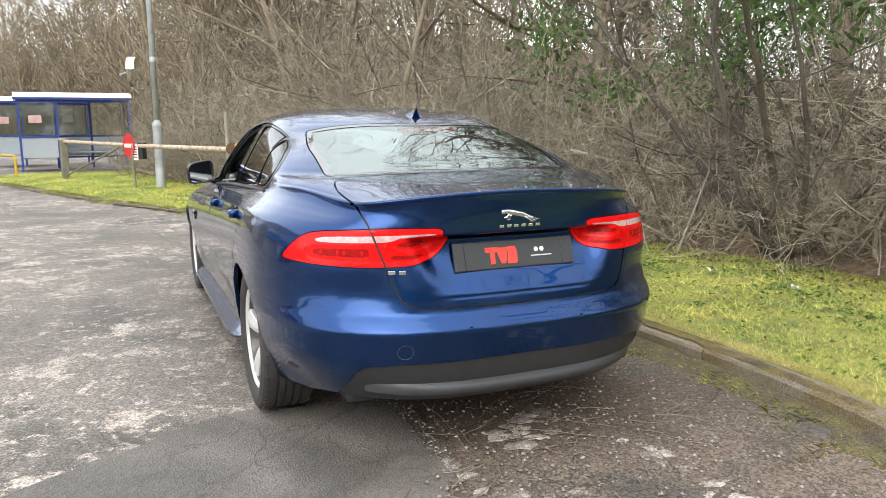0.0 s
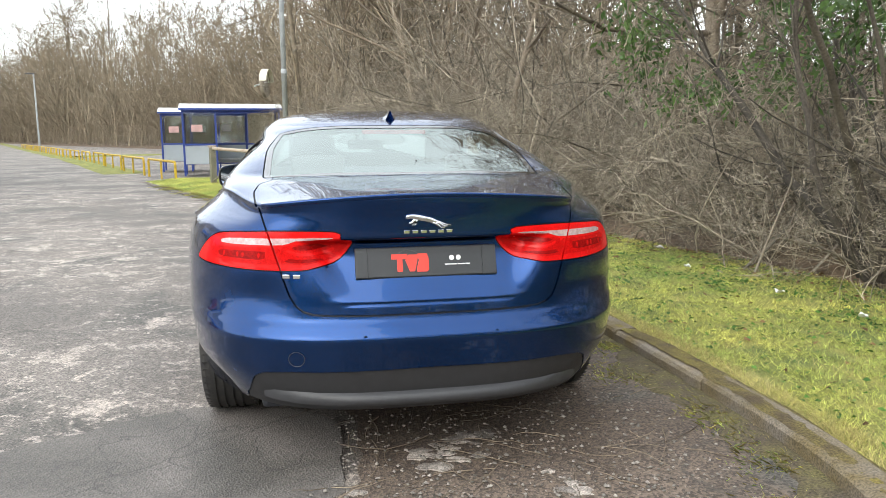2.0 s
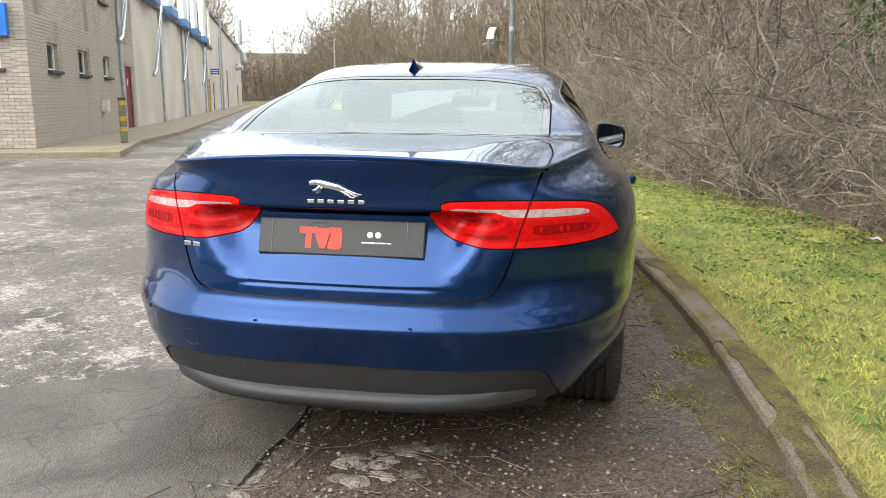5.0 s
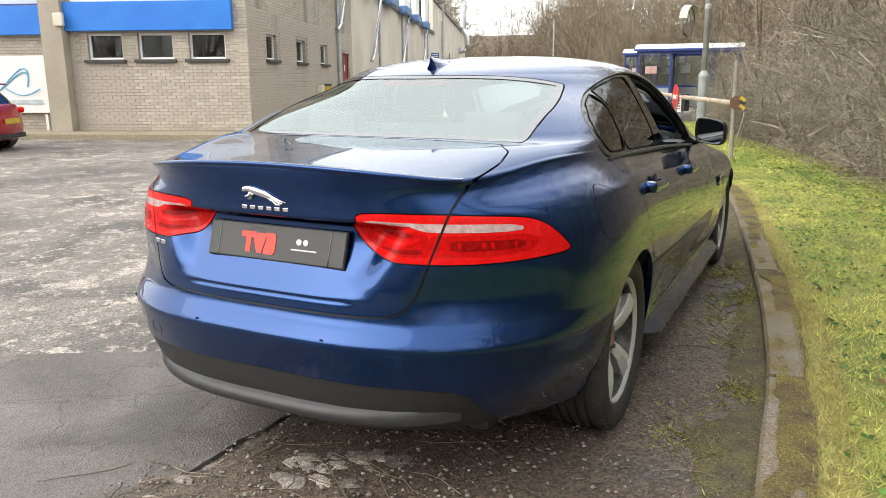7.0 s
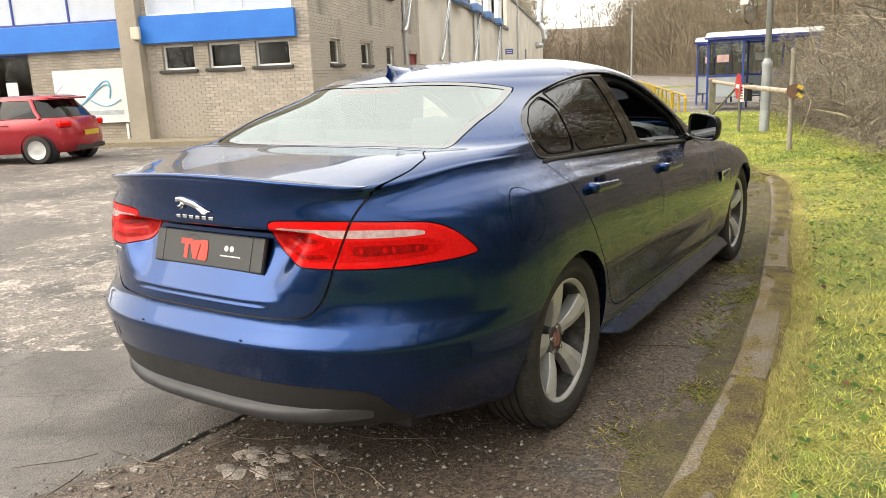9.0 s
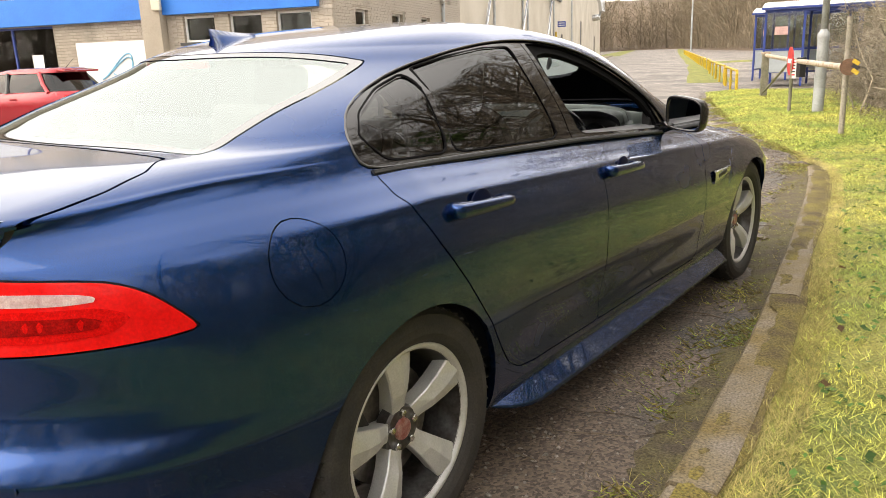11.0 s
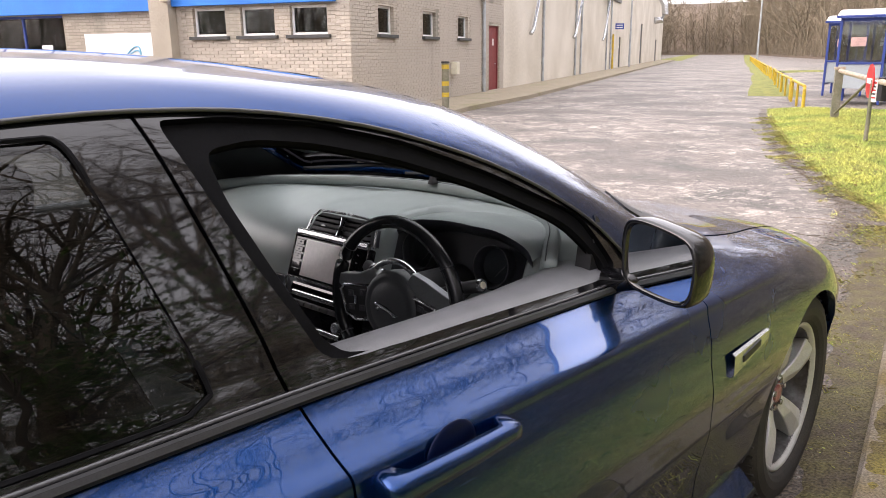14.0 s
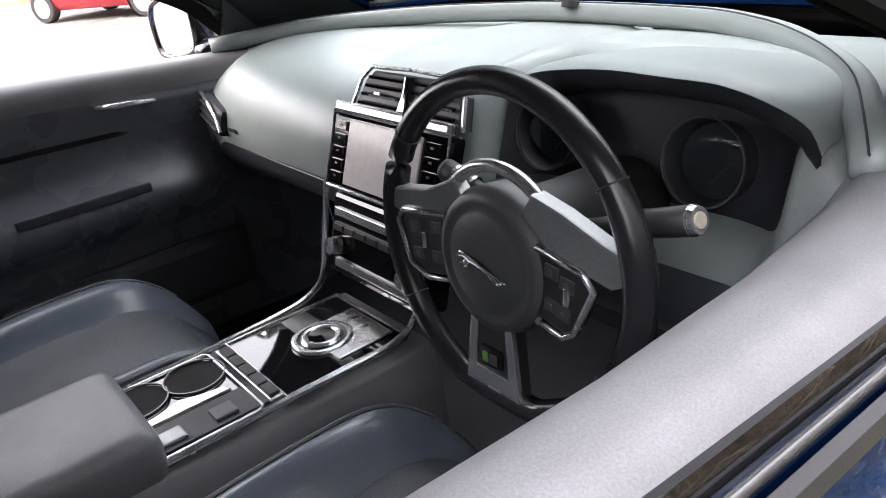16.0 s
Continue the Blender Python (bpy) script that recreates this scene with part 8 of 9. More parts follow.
part("rear_view_mirror", box((0.24, 0.03, 0.065), (0.02, 2.78, 1.19), (-8, 0, 0), bevel=0.012, segments=3), BLACK_PLASTIC, car, smooth=True)
part("mirror_stem", rod((0.02, 2.80, 1.21), (0.02, 2.86, 1.25), 0.012), BLACK_PLASTIC, car)

# dark scuttle at the foot of the windscreen, and two wipers
cowl, _ = cloth.clip(cloth.faces, lambda p: np.where((p[:, 1] > 3.05) & (p[:, 2] < 1.06) & (p[:, 2] > 0.86), np.abs(screen_field(p) - 0.030) - 0.034, 1.0))
cloth.panel("scuttle", cowl, BLACK_PLASTIC, car, "black plastic scuttle under the windscreen", sides=BOTH, hem=0.004, push=0.003)
for x0, x1 in ((0.30, -0.25), (-0.15, -0.62)):
    part("wiper", pipe([(x0, 3.40 - 0.42 * x0 ** 2, 0.985), ((x0 + x1) / 2, 3.37 - 0.42 * ((x0 + x1) / 2) ** 2, 1.0), (x1, 3.33 - 0.42 * x1 ** 2, 0.985)], 0.006, 6), BLACK_PLASTIC, car)


# ---- street furniture ----
post = thing("lamp_post", "galvanised steel lamp post with a thick base", "lamp post", (-0.67, 13.42, 0.09))
part("base", lathe([(-0.05, 0.088), (1.15, 0.086), (1.2, 0.095), (1.26, 0.095), (1.3, 0.062), (1.33, 0.056)], 18, "z"), STEEL, post, smooth=True)
part("pole", rod((0, 0, 1.3), (0, 0, 7.5), 0.056, 0.04, 16), STEEL, post, smooth=True)
part("arm", pipe([(0, 0, 7.4), (-0.3, 0.1, 7.7), (-0.9, 0.3, 7.8)], 0.03), STEEL, post)
part("lantern", box((0.55, 0.22, 0.12), (-1.1, 0.37, 7.8), (0, 0, -20), bevel=0.04), GREY_PLASTIC, post)
part("clamp_band", lathe([(2.42, 0.0545), (2.44, 0.062), (2.50, 0.062), (2.52, 0.054)], 16, "z"), STEEL, post)

mirror_ = thing("traffic_mirror", "round traffic mirror with a cream hood, edge on", "traffic mirror", (-1.05, 13.6, 2.33), 166)
bm = lathe([(-0.02, 0.27), (0.0, 0.285), (0.03, 0.28), (0.05, 0.25), (0.07, 0.12), (0.075, 0.0005)], 36, "x")
part("back_shell", bm, TWIG, mirror_, smooth=True)
part("mirror_face", lathe([(-0.015, 0.268), (-0.04, 0.15), (-0.05, 0.0005)], 36, "x"), MIRROR, mirror_, smooth=True)
v, f = sheet(lambda u, w: (-0.10 + 0.15 * w, 0.29 * math.cos(0.15 + 2.84 * u), 0.29 * math.sin(0.15 + 2.84 * u)), 24, 2)
meshed("hood", v, f, CREAM, mirror_, smooth=True)
part("bracket", pipe([(0.07, 0, 0), (0.16, 0.0, -0.02), (0.2, 0.1, -0.05)], 0.018), STEEL, mirror_)

barrier = thing("barrier", "flaking white steel swing barrier with a striped counterweight", "barrier")
part("main_post", box((0.14, 0.14, 0.98), (-2.58, 17.43, 0.51), (0, 0, 22), bevel=0.012), WOOD_OLD, barrier)
part("cap", box((0.18, 0.18, 0.05), (-2.58, 17.43, 1.02), (0, 0, 22), bevel=0.01), RUST_POLE, barrier)
part("arm", pipe([(-2.6, 17.5, 0.97), (-1.2, 13.9, 0.93), (0.27, 10.15, 0.92)], 0.04, 12), RUST_POLE, barrier)
part("brace", pipe([(-2.55, 17.3, 0.18), (-1.35, 14.25, 0.90)], 0.022, 8), WOOD_OLD, barrier)
part("end_post", rod((0.25, 10.2, 0.02), (0.23, 10.24, 1.52), 0.034, 0.032, 14), WOOD_GREY, barrier)
cw = part("counterweight", lathe([(-0.03, 0.0005), (-0.03, 0.10), (0.03, 0.10), (0.03, 0.0005)], 24, "y"), mat("rusty_iron", (0.16, 0.09, 0.055), 0.8, 0.2, 0.3, 20, 80, 0.3), barrier)
cw.location = (0.29, 10.10, 0.93)
for k, m_k in ((0, YELLOW), (1, BLACK_PLASTIC), (2, YELLOW)):
    part("stripe", box((0.085, 0.004, 0.05), (0.075, -0.033, 0.055 - 0.055 * k), (0, 35, 0)), m_k, cw)
part("short_post", rod((-1.14, 13.55, 0.05), (-1.14, 13.55, 0.95), 0.028, 0.028, 10), WOOD_OLD, barrier)

sign_ = thing("no_entry_sign", "round red no-entry sign with a white bar on the barrier", "road sign", (-1.20, 13.68, 0.93), -66)
part("plate", lathe([(-0.012, 0.0005), (-0.012, 0.235), (0.0, 0.235), (0.0, 0.0005)], 36, "y"), SIGN_RED, sign_)
part("white_bar", box((0.34, 0.004, 0.075), (0, -0.014, 0)), WHITE, sign_)
notice_ = thing("notice_board", "small white and red notice on a short post", "notice", (-1.10, 13.50, 0.80), -52)
part("board", box((0.17, 0.02, 0.30), (0, 0, 0), bevel=0.003), WHITE, notice_)
for k in range(5):
    part("text_bar", box((0.13, 0.004, 0.022), (0, -0.012, 0.11 - 0.05 * k)), SIGN_RED if k % 2 == 0 else BLACK_PLASTIC, notice_)
part("box", box((0.14, 0.10, 0.32), (0.14, 0.05, 0.03), bevel=0.01), BLACK_PLASTIC, notice_)

SH_GLASS = glass("shelter_glass", (0.84, 0.88, 0.87), 1.0, 0.05, 2.1)
FROST = mat("frosted_panel", (0.42, 0.47, 0.50), 0.5, 0, 0.12, 3, 60, 0.05)


def shelter(x, y, turn):
    e = thing("bus_shelter", "blue-framed bus shelter with a white barrel roof", "bus shelter", (x, y, 0.02), turn, "blue bus shelters")
    w_, d, h = 3.0, 1.45, 2.1
    for px in (0, 1.0, 2.0, 3.0):
        part("post", box((0.06, 0.06, h), (px, d, h / 2), bevel=0.006), BLUE_PAINT, e)
        if px in (0, 3.0, 1.0):
            part("post", box((0.06, 0.06, h), (px, 0, h / 2), bevel=0.006), BLUE_PAINT, e)
    for z in (0.35, 1.0, h - 0.03):
        part("rail", box((w_ - 0.06, 0.045, 0.05), (w_ / 2, d, z), bevel=0.005), BLUE_PAINT, e)
        for px in (0, w_):
            part("rail", box((0.045, d - 0.06, 0.05), (px, d / 2, z), bevel=0.005), BLUE_PAINT, e)
    part("rail", box((w_ - 0.06, 0.05, 0.09), (w_ / 2, 0, h - 0.04), bevel=0.005), BLUE_PAINT, e)
    for k in range(3):
        part("pane", box((0.93, 0.008, 1.0), (0.5 + k, d, 1.53)), SH_GLASS, e)
        part("panel", box((0.93, 0.012, 0.58), (0.5 + k, d, 0.68)), FROST, e)
    for px in (0, w_):
        part("pane", box((0.008, d - 0.08, 1.0), (px, d / 2, 1.53)), SH_GLASS, e)
        part("panel", box((0.012, d - 0.08, 0.58), (px, d / 2, 0.68)), FROST, e)
    part("panel", box((0.93, 0.012, 0.58), (0.5, 0, 0.68)), FROST, e)
    part("pane", box((0.93, 0.008, 1.0), (0.5, 0, 1.53)), SH_GLASS, e)
    part("rail", box((0.94, 0.045, 0.05), (0.5, 0, 1.0), bevel=0.005), BLUE_PAINT, e)
    v, f = sheet(lambda u, t: (-0.1 + 3.2 * u, -0.12 + 1.69 * t, h + 0.02 + 0.20 * math.sin(math.pi * t) ** 0.7), 8, 14)
    v2, f2 = sheet(lambda u, t: (-0.1 + 3.2 * u, -0.12 + 1.69 * t, h - 0.015 + 0.20 * math.sin(math.pi * t) ** 0.7), 8, 14)
    n_ = len(v)
    meshed("roof", v + v2, f + [tuple(i + n_ for i in q[::-1]) for q in f2] + [(i, i + 1, i + 1 + n_, i + n_) for i in range(8)] + [(n_ - 1 - i, n_ - 2 - i, 2 * n_ - 2 - i, 2 * n_ - 1 - i) for i in range(8)], WHITE, e, "white translucent barrel roof", smooth=True)
    part("roof_trim", box((3.22, 0.03, 0.06), (1.5, -0.135, h + 0.02)), BLUE_PAINT, e)
    part("notice", box((0.32, 0.01, 0.24), (1.35, d - 0.02, 1.55)), WHITE, e)
    part("notice", box((0.34, 0.01, 0.22), (0.42, -0.016, 1.52)), mat_pink, e)
    part("bench", box((2.2, 0.28, 0.05), (1.5, d - 0.25, 0.5), bevel=0.01), STEEL, e)
    return e


mat_pink = mat("pink_notice", (0.7, 0.45, 0.42), 0.6)
shelter(-4.0, 22.7, 6)
shelter(-5.25, 26.3, 6)


# yellow hoop rails along the lay-by
def hoop_rail(x, y, turn, long_=3.8):
    e = thing("yellow_rail", "yellow painted steel hoop rail", "rail", (x, y, 0.0), turn, "yellow rails along the road")
    pts = [(0, 0, -0.02), (0, 0, 0.50), (0, 0.06, 0.57), (0, long_ - 0.06, 0.57), (0, long_, 0.50), (0, long_, -0.02)]
    part("hoop", pipe(pts, 0.036, 8), YELLOW, e)
    part("middle_post", rod((0, long_ / 2, 0), (0, long_ / 2, 0.56), 0.03, 0.03, 8), YELLOW, e)
    return e


ry = random.Random(2)
first_rail = hoop_rail(-3.86, 19.8, 21.0)
x, y = -3.86, 19.8
for k in range(17):
    a = 20.7
    x, y = x - 4.75 * math.sin(radians(a)), y + 4.75 * math.cos(radians(a))
    copy_thing(first_rail, pose(x, y, 0, 0, 0, a + ry.uniform(-1, 1)))


def far_lamp(x, y, h):
    e = thing("street_lamp", "slim pale street lamp post by the road", "street lamp", (x, y, 0.05), 0, "street lamps")
    part("pole", rod((0, 0, 0), (0, 0, h), 0.09, 0.06, 10), STEEL, e)
    part("lantern", box((0.7, 0.25, 0.12), (-0.3, 0, h), bevel=0.03), GREY_PLASTIC, e)


far_lamp(-23.6, 72.4, 7.0)
far_lamp(-29.7, 60.1, 7.8)
bol = thing("bollard", "short dark post with yellow bands on the pavement", "bollard", (-10.1, 14.68, 0.10))
part("post", rod((0, 0, -0.02), (0, 0, 1.05), 0.085, 0.08, 14), WOOD_OLD, bol)
part("cap", rod((0, 0, 1.05), (0, 0, 1.09), 0.10, 0.09, 14), BLACK_PLASTIC, bol)
for z in (0.30, 0.55, 0.92):
    part("band", rod((0, 0, z), (0, 0, z + 0.10), 0.087, 0.086, 14, capped=False), YELLOW, bol)


# ---- a red hatchback by the building ----
def hatchback(at, turn):
    e = thing("hatchback_car", "red five-door hatchback parked by the building", "car", at, turn)
    e.scale = (0.94, 0.96, 0.90)

    def shell(levels, n=40, cap=True):
        v, f = [], []
        for z, tail, half, nose in levels:
            for k in range(n):
                a = 2 * math.pi * k / n
                c, s = math.cos(a), math.sin(a)
                v.append((half * math.copysign(abs(s) ** 0.5, s), (tail + nose) / 2 - (nose - tail) / 2 * math.copysign(abs(c) ** 0.42, c), z))
        m_ = len(levels)
        f = [(j * n + k, j * n + (k + 1) % n, (j + 1) * n + (k + 1) % n, (j + 1) * n + k) for j in range(m_ - 1) for k in range(n)]
        if cap:
            f.append(tuple((m_ - 1) * n + k for k in range(n)))
        return v, f

    v, f = shell([(0.22, 0.15, 0.78, 3.85), (0.30, 0.03, 0.84, 3.96), (0.50, 0.0, 0.86, 4.0), (0.70, 0.03, 0.865, 3.95), (0.85, 0.07, 0.85, 3.75), (0.93, 0.10, 0.80, 3.35), (0.97, 0.13, 0.76, 3.0)])
    meshed("body", v, f, CAR_RED, e, smooth=True)
    v, f = shell([(0.95, 0.16, 0.735, 2.95), (1.10, 0.27, 0.70, 2.60), (1.25, 0.42, 0.655, 2.25), (1.36, 0.52, 0.61, 1.98)], cap=False)
    meshed("window_glass", v, f, GLASS_DARK, e, "dark side and rear glass", smooth=True)
    v, f = shell([(1.35, 0.42, 0.63, 2.02), (1.40, 0.40, 0.61, 1.95), (1.44, 0.50, 0.52, 1.75), (1.46, 0.75, 0.35, 1.5)])
    meshed("roof", v, f, CAR_RED, e, smooth=True)
    part("tailgate_spoiler", box((1.1, 0.2, 0.04), (0, 0.43, 1.385), (8, 0, 0), bevel=0.015), CAR_RED, e)
    for s in (-1, 1):
        for y in (0.75, 1.55, 2.45):
            bm = pipe([(s * 0.75, y + (0.25 if y > 2 else -0.12 if y < 1 else 0), 0.95), (s * 0.70, y, 1.12), (s * 0.63, y - (0.3 if y > 2 else -0.1 if y < 1 else 0), 1.37)], 0.04, 6)
            part("pillar", bm, CAR_RED if y != 1.55 else BLACK_GLOSS, e)
        for y in (0.72, 3.25):
            w = new("wheel")
            w.parent = e
            w.matrix_local = pose(s * 0.78, y, 0.30, 0, 0, 0 if s > 0 else 180)
            part("tyre", lathe([(-0.09, 0.2), (-0.09, 0.28), (-0.06, 0.30), (0.07, 0.30), (0.095, 0.28), (0.095, 0.20)], 28), RUBBER, w)
            part("rim", lathe([(0.09, 0.20), (0.06, 0.17), (0.075, 0.05), (0.08, 0.0005)], 28), ALLOY, w, smooth=True)
        part("arch", lathe([(s * 0.60, 0.345), (s * 0.868, 0.345)], 28, "x"), CABIN_DARK, e).location = (0, 0.72, 0.31)
        part("tail_lamp", box((0.26, 0.20, 0.13), (s * 0.64, 0.205, 0.83), (0, 0, s * 32), bevel=0.04), LAMP_RED, e)
        part("door_handle", box((0.02, 0.16, 0.03), (s * 0.865, 1.35, 0.84), bevel=0.006), CAR_RED, e)
    part("number_plate", box((0.52, 0.012, 0.11), (0, -0.004, 0.62)), YELLOW, e)
    part("bumper_insert", box((1.0, 0.06, 0.10), (0, 0.052, 0.31), bevel=0.02), BLACK_PLASTIC, e)
    part("aerial", pipe([(0, 0.7, 1.45), (0, 0.5, 1.62)], 0.006, 5), BLACK_PLASTIC, e)


hatchback((-12.35, 7.55, 0.0), 116.9)

# ---- loose and growing small things ----
rng = np.random.default_rng(21)


def verge_point(count, low, high, span=(20, 235)):
    """Random places on the verge, between shares low and high of its width."""
    i = rng.integers(span[0], span[1], count)
    t = low + (high - low) * rng.random(count)
    a = np.array(vv).reshape(260, m_verge, 3)
    j = np.minimum((t * (m_verge - 1)).astype(int), m_verge - 2)
    w = (t * (m_verge - 1) - j)[:, None]
    p = a[i, j] * (1 - w) + a[i, j + 1] * w
    return p + (a[np.minimum(i + 1, 259), j] - a[i, j]) * rng.random(count)[:, None]


def blades(p, high, wide, lean):
    n = len(p)
    a = rng.random(n) * 6.283
    h = high * rng.uniform(0.4, 1.4, n)
    d = np.stack([np.cos(a), np.sin(a), np.zeros(n)], axis=1)
    s = np.stack([-np.sin(a), np.cos(a), np.zeros(n)], axis=1) * (wide * rng.uniform(0.6, 1.3, n))[:, None]
    up = np.array([0, 0, 1.0])
    q = p - 0.004 * up
    m = q + 0.55 * h[:, None] * up + d * (lean * 0.35 * h)[:, None]
    t = q + h[:, None] * up * 0.95 + d * (lean * h)[:, None]
    v = np.stack([q - s, q + s, m + s * 0.7, t, m - s * 0.7], axis=1)
    k = np.arange(n)[:, None] * 5
    return v.reshape(-1, 3), np.concatenate([k + 0, k + 1, k + 2, k + 3, k + 4], axis=1)


def short_blades(p, high, wide, lean):
    """Short turf: one narrow leaf of one face each."""
    n = len(p)
    a = rng.random(n) * 6.283
    h = (high * rng.uniform(0.4, 1.5, n))[:, None]
    d = np.stack([np.cos(a), np.sin(a), np.zeros(n)], axis=1)
    s = np.stack([-np.sin(a), np.cos(a), np.zeros(n)], axis=1) * (wide * rng.uniform(0.6, 1.4, n))[:, None]
    q = p - np.array([0, 0, 0.003])
    v = np.stack([q - s, q + s, q + h * np.array([0, 0, 1.0]) + d * h * lean * rng.uniform(0.3, 1.4, (n, 1))], axis=1)
    return v.reshape(-1, 3), np.arange(3 * n).reshape(-1, 3)


m_verge = 26


def clumped(p, s, low):
    """Thins out blades between clumps."""
    c = np.array([rough(x, y, s, 2) + 0.6 * rough(x, y, 3.1 * s, 4) for x, y, _ in p])
    return p[rng.random(len(p)) < np.clip(0.62 + 1.3 * c, low, 1)]


tagged(bulk("grass", *short_blades(clumped(verge_point(520000, 0.02, 0.96, (25, 165)), 5.0, 0.10), 0.020, 0.0015, 1.9), GRASS), "short yellow-green mossy grass on the verge", "grass", kind="stuff")
tagged(bulk("dry_grass", *short_blades(np.concatenate([clumped(verge_point(80000, 0.0, 1.0, (20, 190)), 3.0, 0.1), verge_point(45000, 0.0, 0.06, (25, 150))]), 0.024, 0.0013, 2.0), STRAW), "dry straw-coloured grass blades on the verge", "grass", kind="stuff")
tagged(bulk("far_grass", *short_blades(verge_point(90000, 0.0, 1.0, (150, 258)), 0.034, 0.0040, 1.6), GRASS), "uneven mossy grass round the barrier", "grass", kind="stuff")
gp = np.array(gutter).reshape(200, 7, 3)
n_ = 90000
gi = rng.integers(20, 180, n_)
off_ = rng.random(n_) ** 1.7
base_ = gp[gi, 6] + (gp[np.minimum(gi + 1, 199), 6] - gp[gi, 6]) * rng.random(n_)[:, None]
way_ = gp[gi, 0] - gp[gi, 6]
way_ /= np.linalg.norm(way_, axis=1)[:, None]
base_ = base_ + way_ * (0.42 * off_)[:, None]
base_[:, 2] = 0.02 * (1 - off_)
clump = np.array([rough(x, y, 2.6, 9) + 0.5 * rough(x, y, 8, 3) for x, y, _ in base_])
keep = rng.random(n_) < np.clip(1.6 * (clump + 0.44 - 0.62 * off_), 0, 1) ** 1.5
straw_ = rng.random(n_) < 0.42
tagged(bulk("gutter_straw", *blades(base_[keep & straw_], 0.026, 0.0014, 1.7), STRAW), "dry straw and moss along the kerb", "grass", kind="stuff")
keep &= ~straw_
tagged(bulk("gutter_grass", *blades(base_[keep], 0.022, 0.0017, 1.5), GRASS), "tufts of grass in the gutter by the kerb", "grass", kind="stuff")


def pebbles(p, size):
    """Small uneven stones."""
    n = len(p)
    o = np.array([(1, 0, 0), (0, 1, 0), (-1, 0, 0), (0, -1, 0), (0, 0, 0.7), (0, 0, -0.4)], float)
    s = size * rng.uniform(0.4, 1.5, (n, 1, 1)) * rng.uniform(0.6, 1.3, (n, 6, 1))
    a = rng.random(n) * 6.283
    r = np.stack([np.stack([np.cos(a), -np.sin(a)], axis=1), np.stack([np.sin(a), np.cos(a)], axis=1)], axis=1)
    v = o[None] * s
    v[..., :2] = np.einsum("nij,nkj->nki", r, v[..., :2])
    v += p[:, None]
    t = np.array([(0, 1, 4), (1, 2, 4), (2, 3, 4), (3, 0, 4), (1, 0, 5), (2, 1, 5), (3, 2, 5), (0, 3, 5)])
    return v.reshape(-1, 3), (np.arange(n)[:, None, None] * 6 + t).reshape(-1, 3)


gi = rng.integers(10, 190, 20000)
p = gp[gi, 6] + (gp[gi, 0] - gp[gi, 6]) * (rng.random(20000) * 1.05)[:, None]
p[:, 1] += rng.normal(0, 0.05, 20000)
p[:, 2] = 0.016
tagged(bulk("gutter_stones", *pebbles(p, 0.0078), STONE), "loose grit and small stones along the gutter", "stones", kind="stuff")
p = np.stack([rng.uniform(-0.33, 1.2, 3500), rng.uniform(-1.8, 1.2, 3500), np.full(3500, 0.004)], axis=1)
tagged(bulk("road_stones", *pebbles(p, 0.0048), STONE), "scattered grit on the worn asphalt", "stones", kind="stuff")

# fallen twigs, dead leaves and a few scraps
n_ = 950
i = rng.integers(20, 150, n_)
p = gp[i, 6] + (gp[i, 0] - gp[i, 6]) * (rng.random(n_) * 1.1)[:, None]
p[:, 2] = 0.02
a = rng.random(n_) * 6.283
tw = sprout(rng, p, np.stack([np.cos(a), np.sin(a), np.zeros(n_)], axis=1), rng.uniform(0.05, 0.45, n_), np.full(n_, 0.0026), np.full(n_, 0.0014), 5, 0.22, 0.0)
tw[0][..., 2] = np.clip(tw[0][..., 2], 0.012, 0.03)
tagged(bulk("fallen_twigs", *tubes(*tw), BARK), "fallen twigs along the gutter", "twigs", kind="stuff")


def flat_leaves(p, size):
    n = len(p)
    a = rng.random(n) * 6.283
    d = np.stack([np.cos(a), np.sin(a), rng.uniform(-0.3, 0.4, n)], axis=1)
    s = np.stack([-np.sin(a), np.cos(a), rng.uniform(-0.4, 0.4, n)], axis=1)
    k = (size * rng.uniform(0.5, 1.4, n))[:, None]
    v = np.stack([p, p + 0.5 * k * d + 0.3 * k * s, p + k * d, p + 0.5 * k * d - 0.3 * k * s + np.array([0, 0, 0.008])], axis=1)
    return v.reshape(-1, 3), np.arange(n * 4).reshape(-1, 4)


p = np.concatenate([verge_point(2600, 0.72, 1.0), verge_point(700, 0.05, 0.8)])
p[:, 2] += 0.014
tagged(bulk("dead_leaves", *flat_leaves(p, 0.042), DRY_LEAF), "brown dead leaves at the foot of the hedge", "leaves", kind="stuff")
for x, y, w_, l_, t_ in ((3.02, 4.25, 0.10, 0.07, 20), (2.85, 2.1, 0.09, 0.05, 70), (2.75, 3.2, 0.05, 0.04, 10), (2.9, 1.35, 0.06, 0.05, 40)):
    v, f = sheet(lambda u, w: ((u - 0.5) * w_, (w - 0.5) * l_, 0.012 * math.sin(u * 5 + w * 3)), 5, 4)
    v2 = [(a_, b_, c_ - 0.002) for a_, b_, c_ in v]
    o = meshed("paper_scrap", v + v2, f + [tuple(i_ + len(v) for i_ in q[::-1]) for q in f], WHITE)
    o.matrix_world = pose(x, y, 0.15, 5, 3, t_)
    tagged(o, "crumpled white paper scrap on the grass", "litter", "litter scraps")


# low broad-leaved weeds in the grass, thicker towards the hedge
p = np.concatenate([verge_point(9000, 0.45, 1.0, (25, 165)), verge_point(4500, 0.05, 0.6, (25, 165))])
p = clumped(p, 2.4, 0.0)
p[:, 2] += 0.016
tagged(bulk("weeds", *flat_leaves(p, 0.030), WEED), "low broad-leaved weeds in the verge", "weeds", kind="stuff")

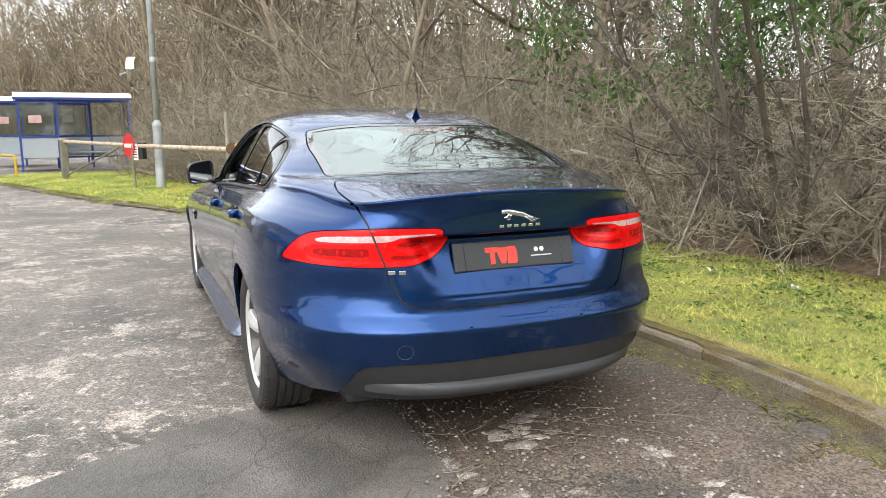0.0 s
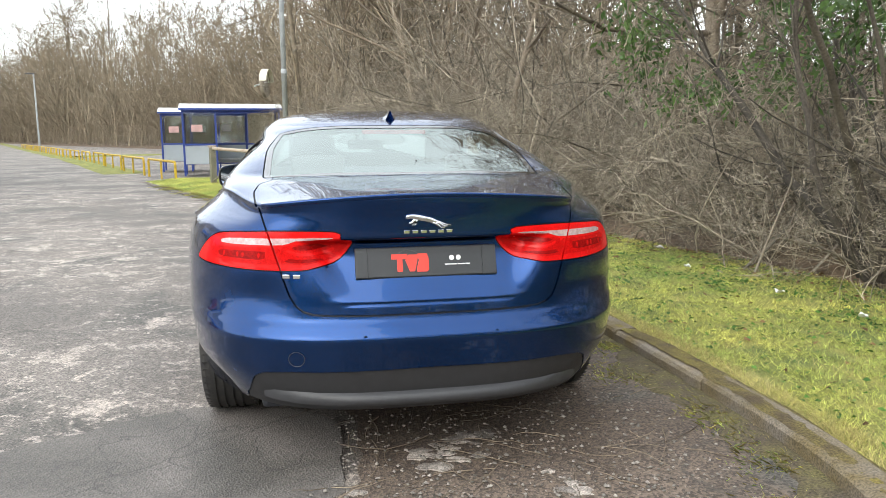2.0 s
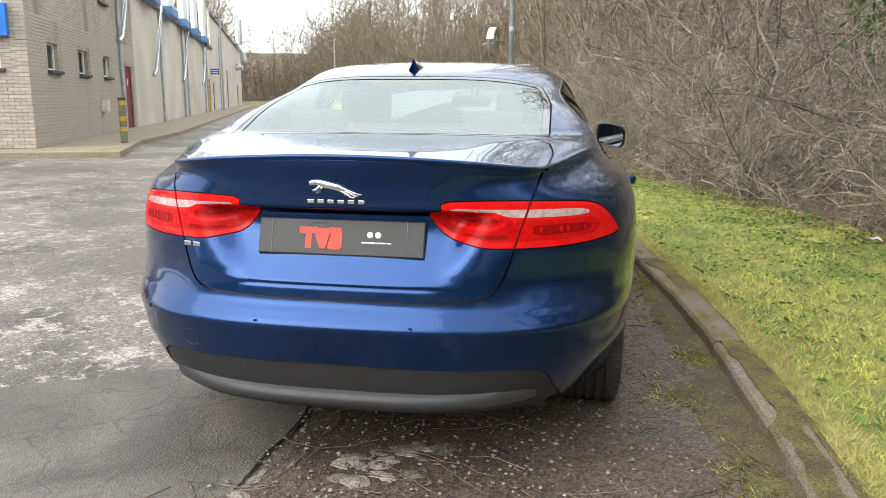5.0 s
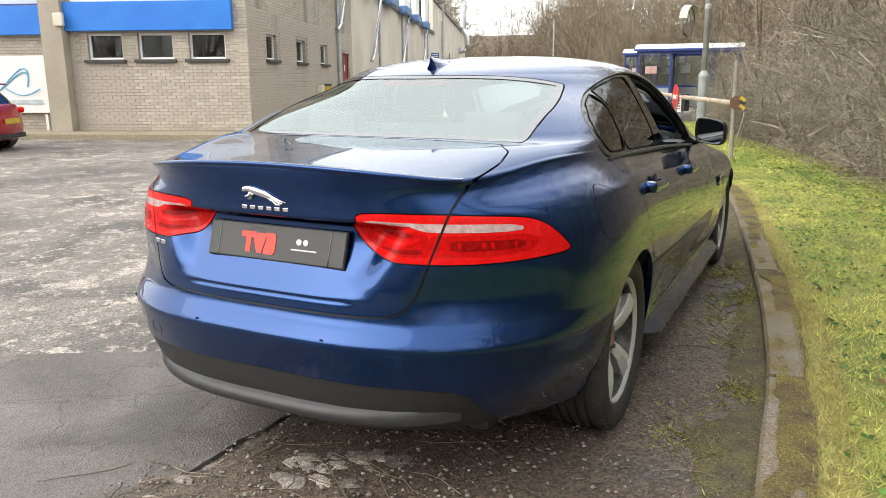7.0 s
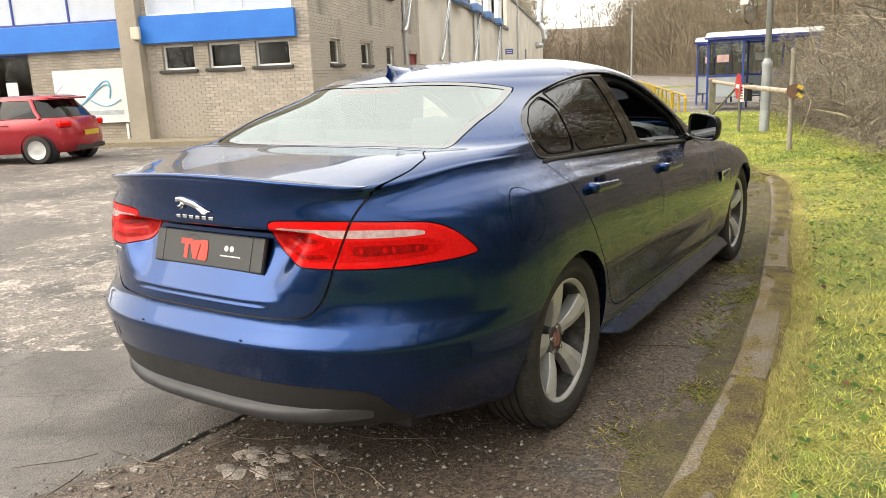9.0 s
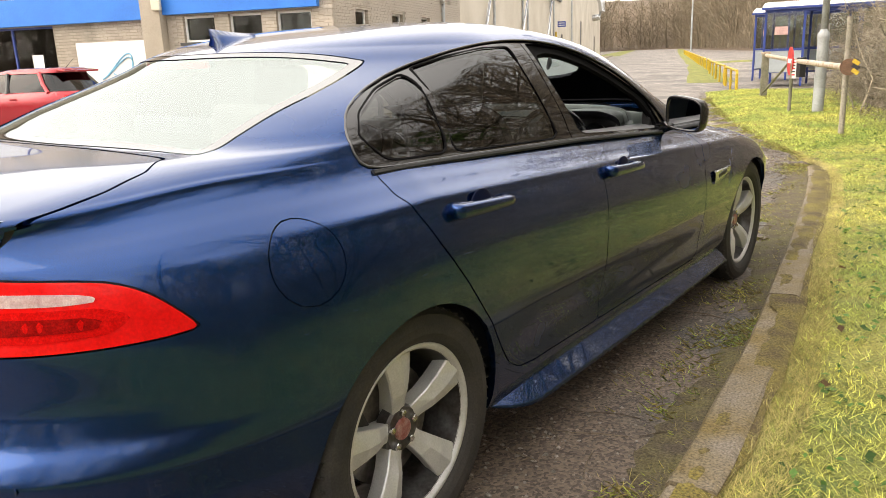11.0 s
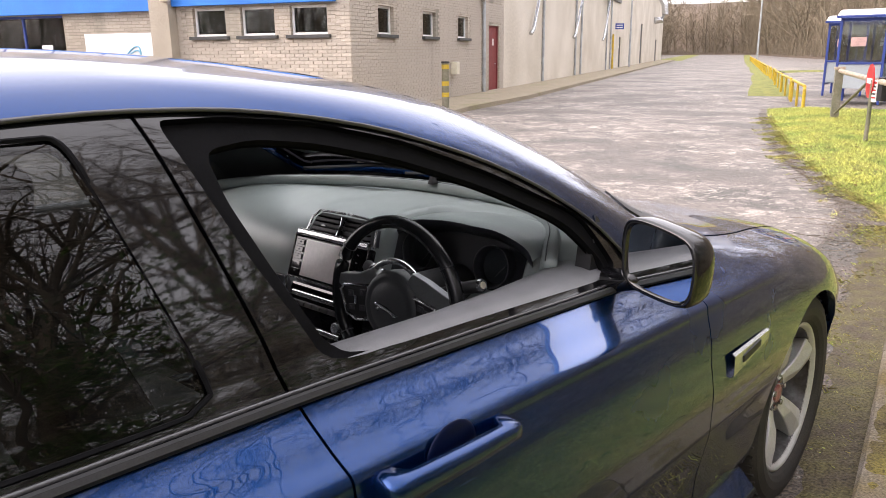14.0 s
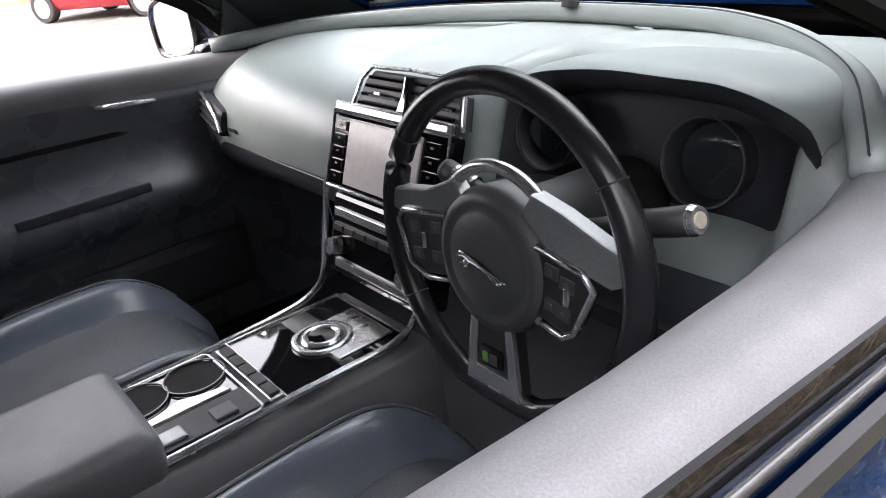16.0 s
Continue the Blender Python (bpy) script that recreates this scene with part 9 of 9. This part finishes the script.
# broken bits of asphalt beside the seam
rf = random.Random(9)
for j in range(17):
    for k in range(16):
        x, y = -0.29 + 0.066 * k + rf.uniform(-0.03, 0.03), -1.0 + 0.085 * j + rf.uniform(-0.04, 0.04)
        if rough(x, y, 2.6, 4.0) < rf.uniform(-0.05, 0.34) or x > 0.55 + 0.1 * rough(x, y, 3):
            continue
        n_ = 15
        r_, thin_ = rf.uniform(0.016, 0.062), rf.uniform(0.45, 0.9)
        pts = [(r_ * rf.uniform(0.50, 1.25) * math.cos(6.283 * q / n_), thin_ * r_ * rf.uniform(0.50, 1.25) * math.sin(6.283 * q / n_)) for q in range(n_)]
        o = meshed("asphalt_fragment", [(0, 0, 0.0030)] + [(a_, b_, 0.001) for a_, b_ in pts] + [(1.06 * a_, 1.06 * b_, -0.02) for a_, b_ in pts], [(0, 1 + q, 1 + (q + 1) % n_) for q in range(n_)] + [(1 + q, 1 + n_ + q, 1 + n_ + (q + 1) % n_, 1 + (q + 1) % n_) for q in range(n_)], FRAGMENT, ground)
        o.matrix_world = pose(x, y, 0.011, 0, 0, rf.uniform(-30, 30))

# ---- the bricks of the building that can be told apart ----
def brick_surface():
    """Weathered pale brick, each one a little different, with rain streaks down the wall."""
    m = mat("pale_brick", (0.49, 0.435, 0.37), 0.9, 0, 0.12, 30, 140, 0.3, 0.003, second=(0.43, 0.38, 0.32), objects=0.13)
    n, l = m.node_tree.nodes, m.node_tree.links
    b = n["Principled BSDF"]
    src = b.inputs["Base Color"].links[0].from_socket
    at_, sc, streak = n.new("ShaderNodeNewGeometry"), n.new("ShaderNodeMapping"), n.new("ShaderNodeTexNoise")
    sc.inputs["Scale"].default_value = (0.9, 0.9, 0.14)
    l.new(at_.outputs["Position"], sc.inputs["Vector"])
    l.new(sc.outputs[0], streak.inputs["Vector"])
    streak.inputs["Scale"].default_value, streak.inputs["Detail"].default_value = 1.0, 6
    l.new(mixnode(m, ramped(m, streak.outputs["Fac"], 0.55, 0.80), src, (0.22, 0.20, 0.165)), b.inputs["Base Color"])
    return m


BRICK = brick_surface()
brick_mesh = {}
for long_ in (0.215, 0.1025):
    bm = box((long_, 0.020, 0.065), (0, 0, 0), bevel=0.003, segments=1)
    brick_mesh[long_] = bpy.data.meshes.new("brick")
    bm.to_mesh(brick_mesh[long_])
    bm.free()
    brick_mesh[long_].materials.append(BRICK)
loose_bricks = []
singles = 0
for face_, holes_, far_end in (("front", [(a + 0.302 - 0.09, b + 0.302 + 0.09, 1.69, 2.40) for a, b in FRONT_WINDOWS], 4.29), ("side", [(a - 0.09, b + 0.09, 1.71, 2.46) for a, b in SIDE_WINDOWS] + [(10.5, 11.9, 0, 2.3), (6.4, 6.8, 0.74, 1.16), (9.62, 9.84, 0, 9)], 12.4)):
    for row in range(31 if face_ == "front" else 38):
        z = 0.155 + 0.075 * row
        u = 0.004
        first_ = True
        while u < far_end - 0.08:
            long_ = 0.1025 if first_ and row % 2 else 0.215
            first_ = False
            if u + long_ > far_end:
                long_ = 0.1025
            if not any(h[0] < u + long_ and u < h[1] and h[2] < z + 0.035 and z - 0.035 < h[3] for h in holes_):
                mid_u = u + long_ / 2
                if face_ == "front":
                    spot = pose(-mid_u, -0.003, z, 0, 0, 0)
                else:
                    spot = pose(0.003, mid_u, z, 0, 0, 90)
                if face_ == "front" and singles < 300 and u < 2.6:
                    o = new("brick", brick_mesh[long_])
                    o.parent = wall_front
                    o.matrix_local = spot
                    singles += 1
                else:
                    loose_bricks.append((long_, spot))
            u += long_ + 0.010
for owner, pick in ((wall_front, lambda m: abs(m.translation.y) < 0.01), (wall_side, lambda m: abs(m.translation.y) >= 0.01)):
    bv_, bf_ = [], []
    for long_, spot in loose_bricks:
        if pick(spot):
            k0 = len(bv_)
            bv_ += [tuple(spot @ v_.co) for v_ in brick_mesh[long_].vertices]
            bf_ += [tuple(k0 + i_ for i_ in q.vertices) for q in brick_mesh[long_].polygons]
    tagged(meshed("brickwork", bv_, bf_, BRICK, owner), "weathered pale bricks in stretcher bond", kind="stuff")
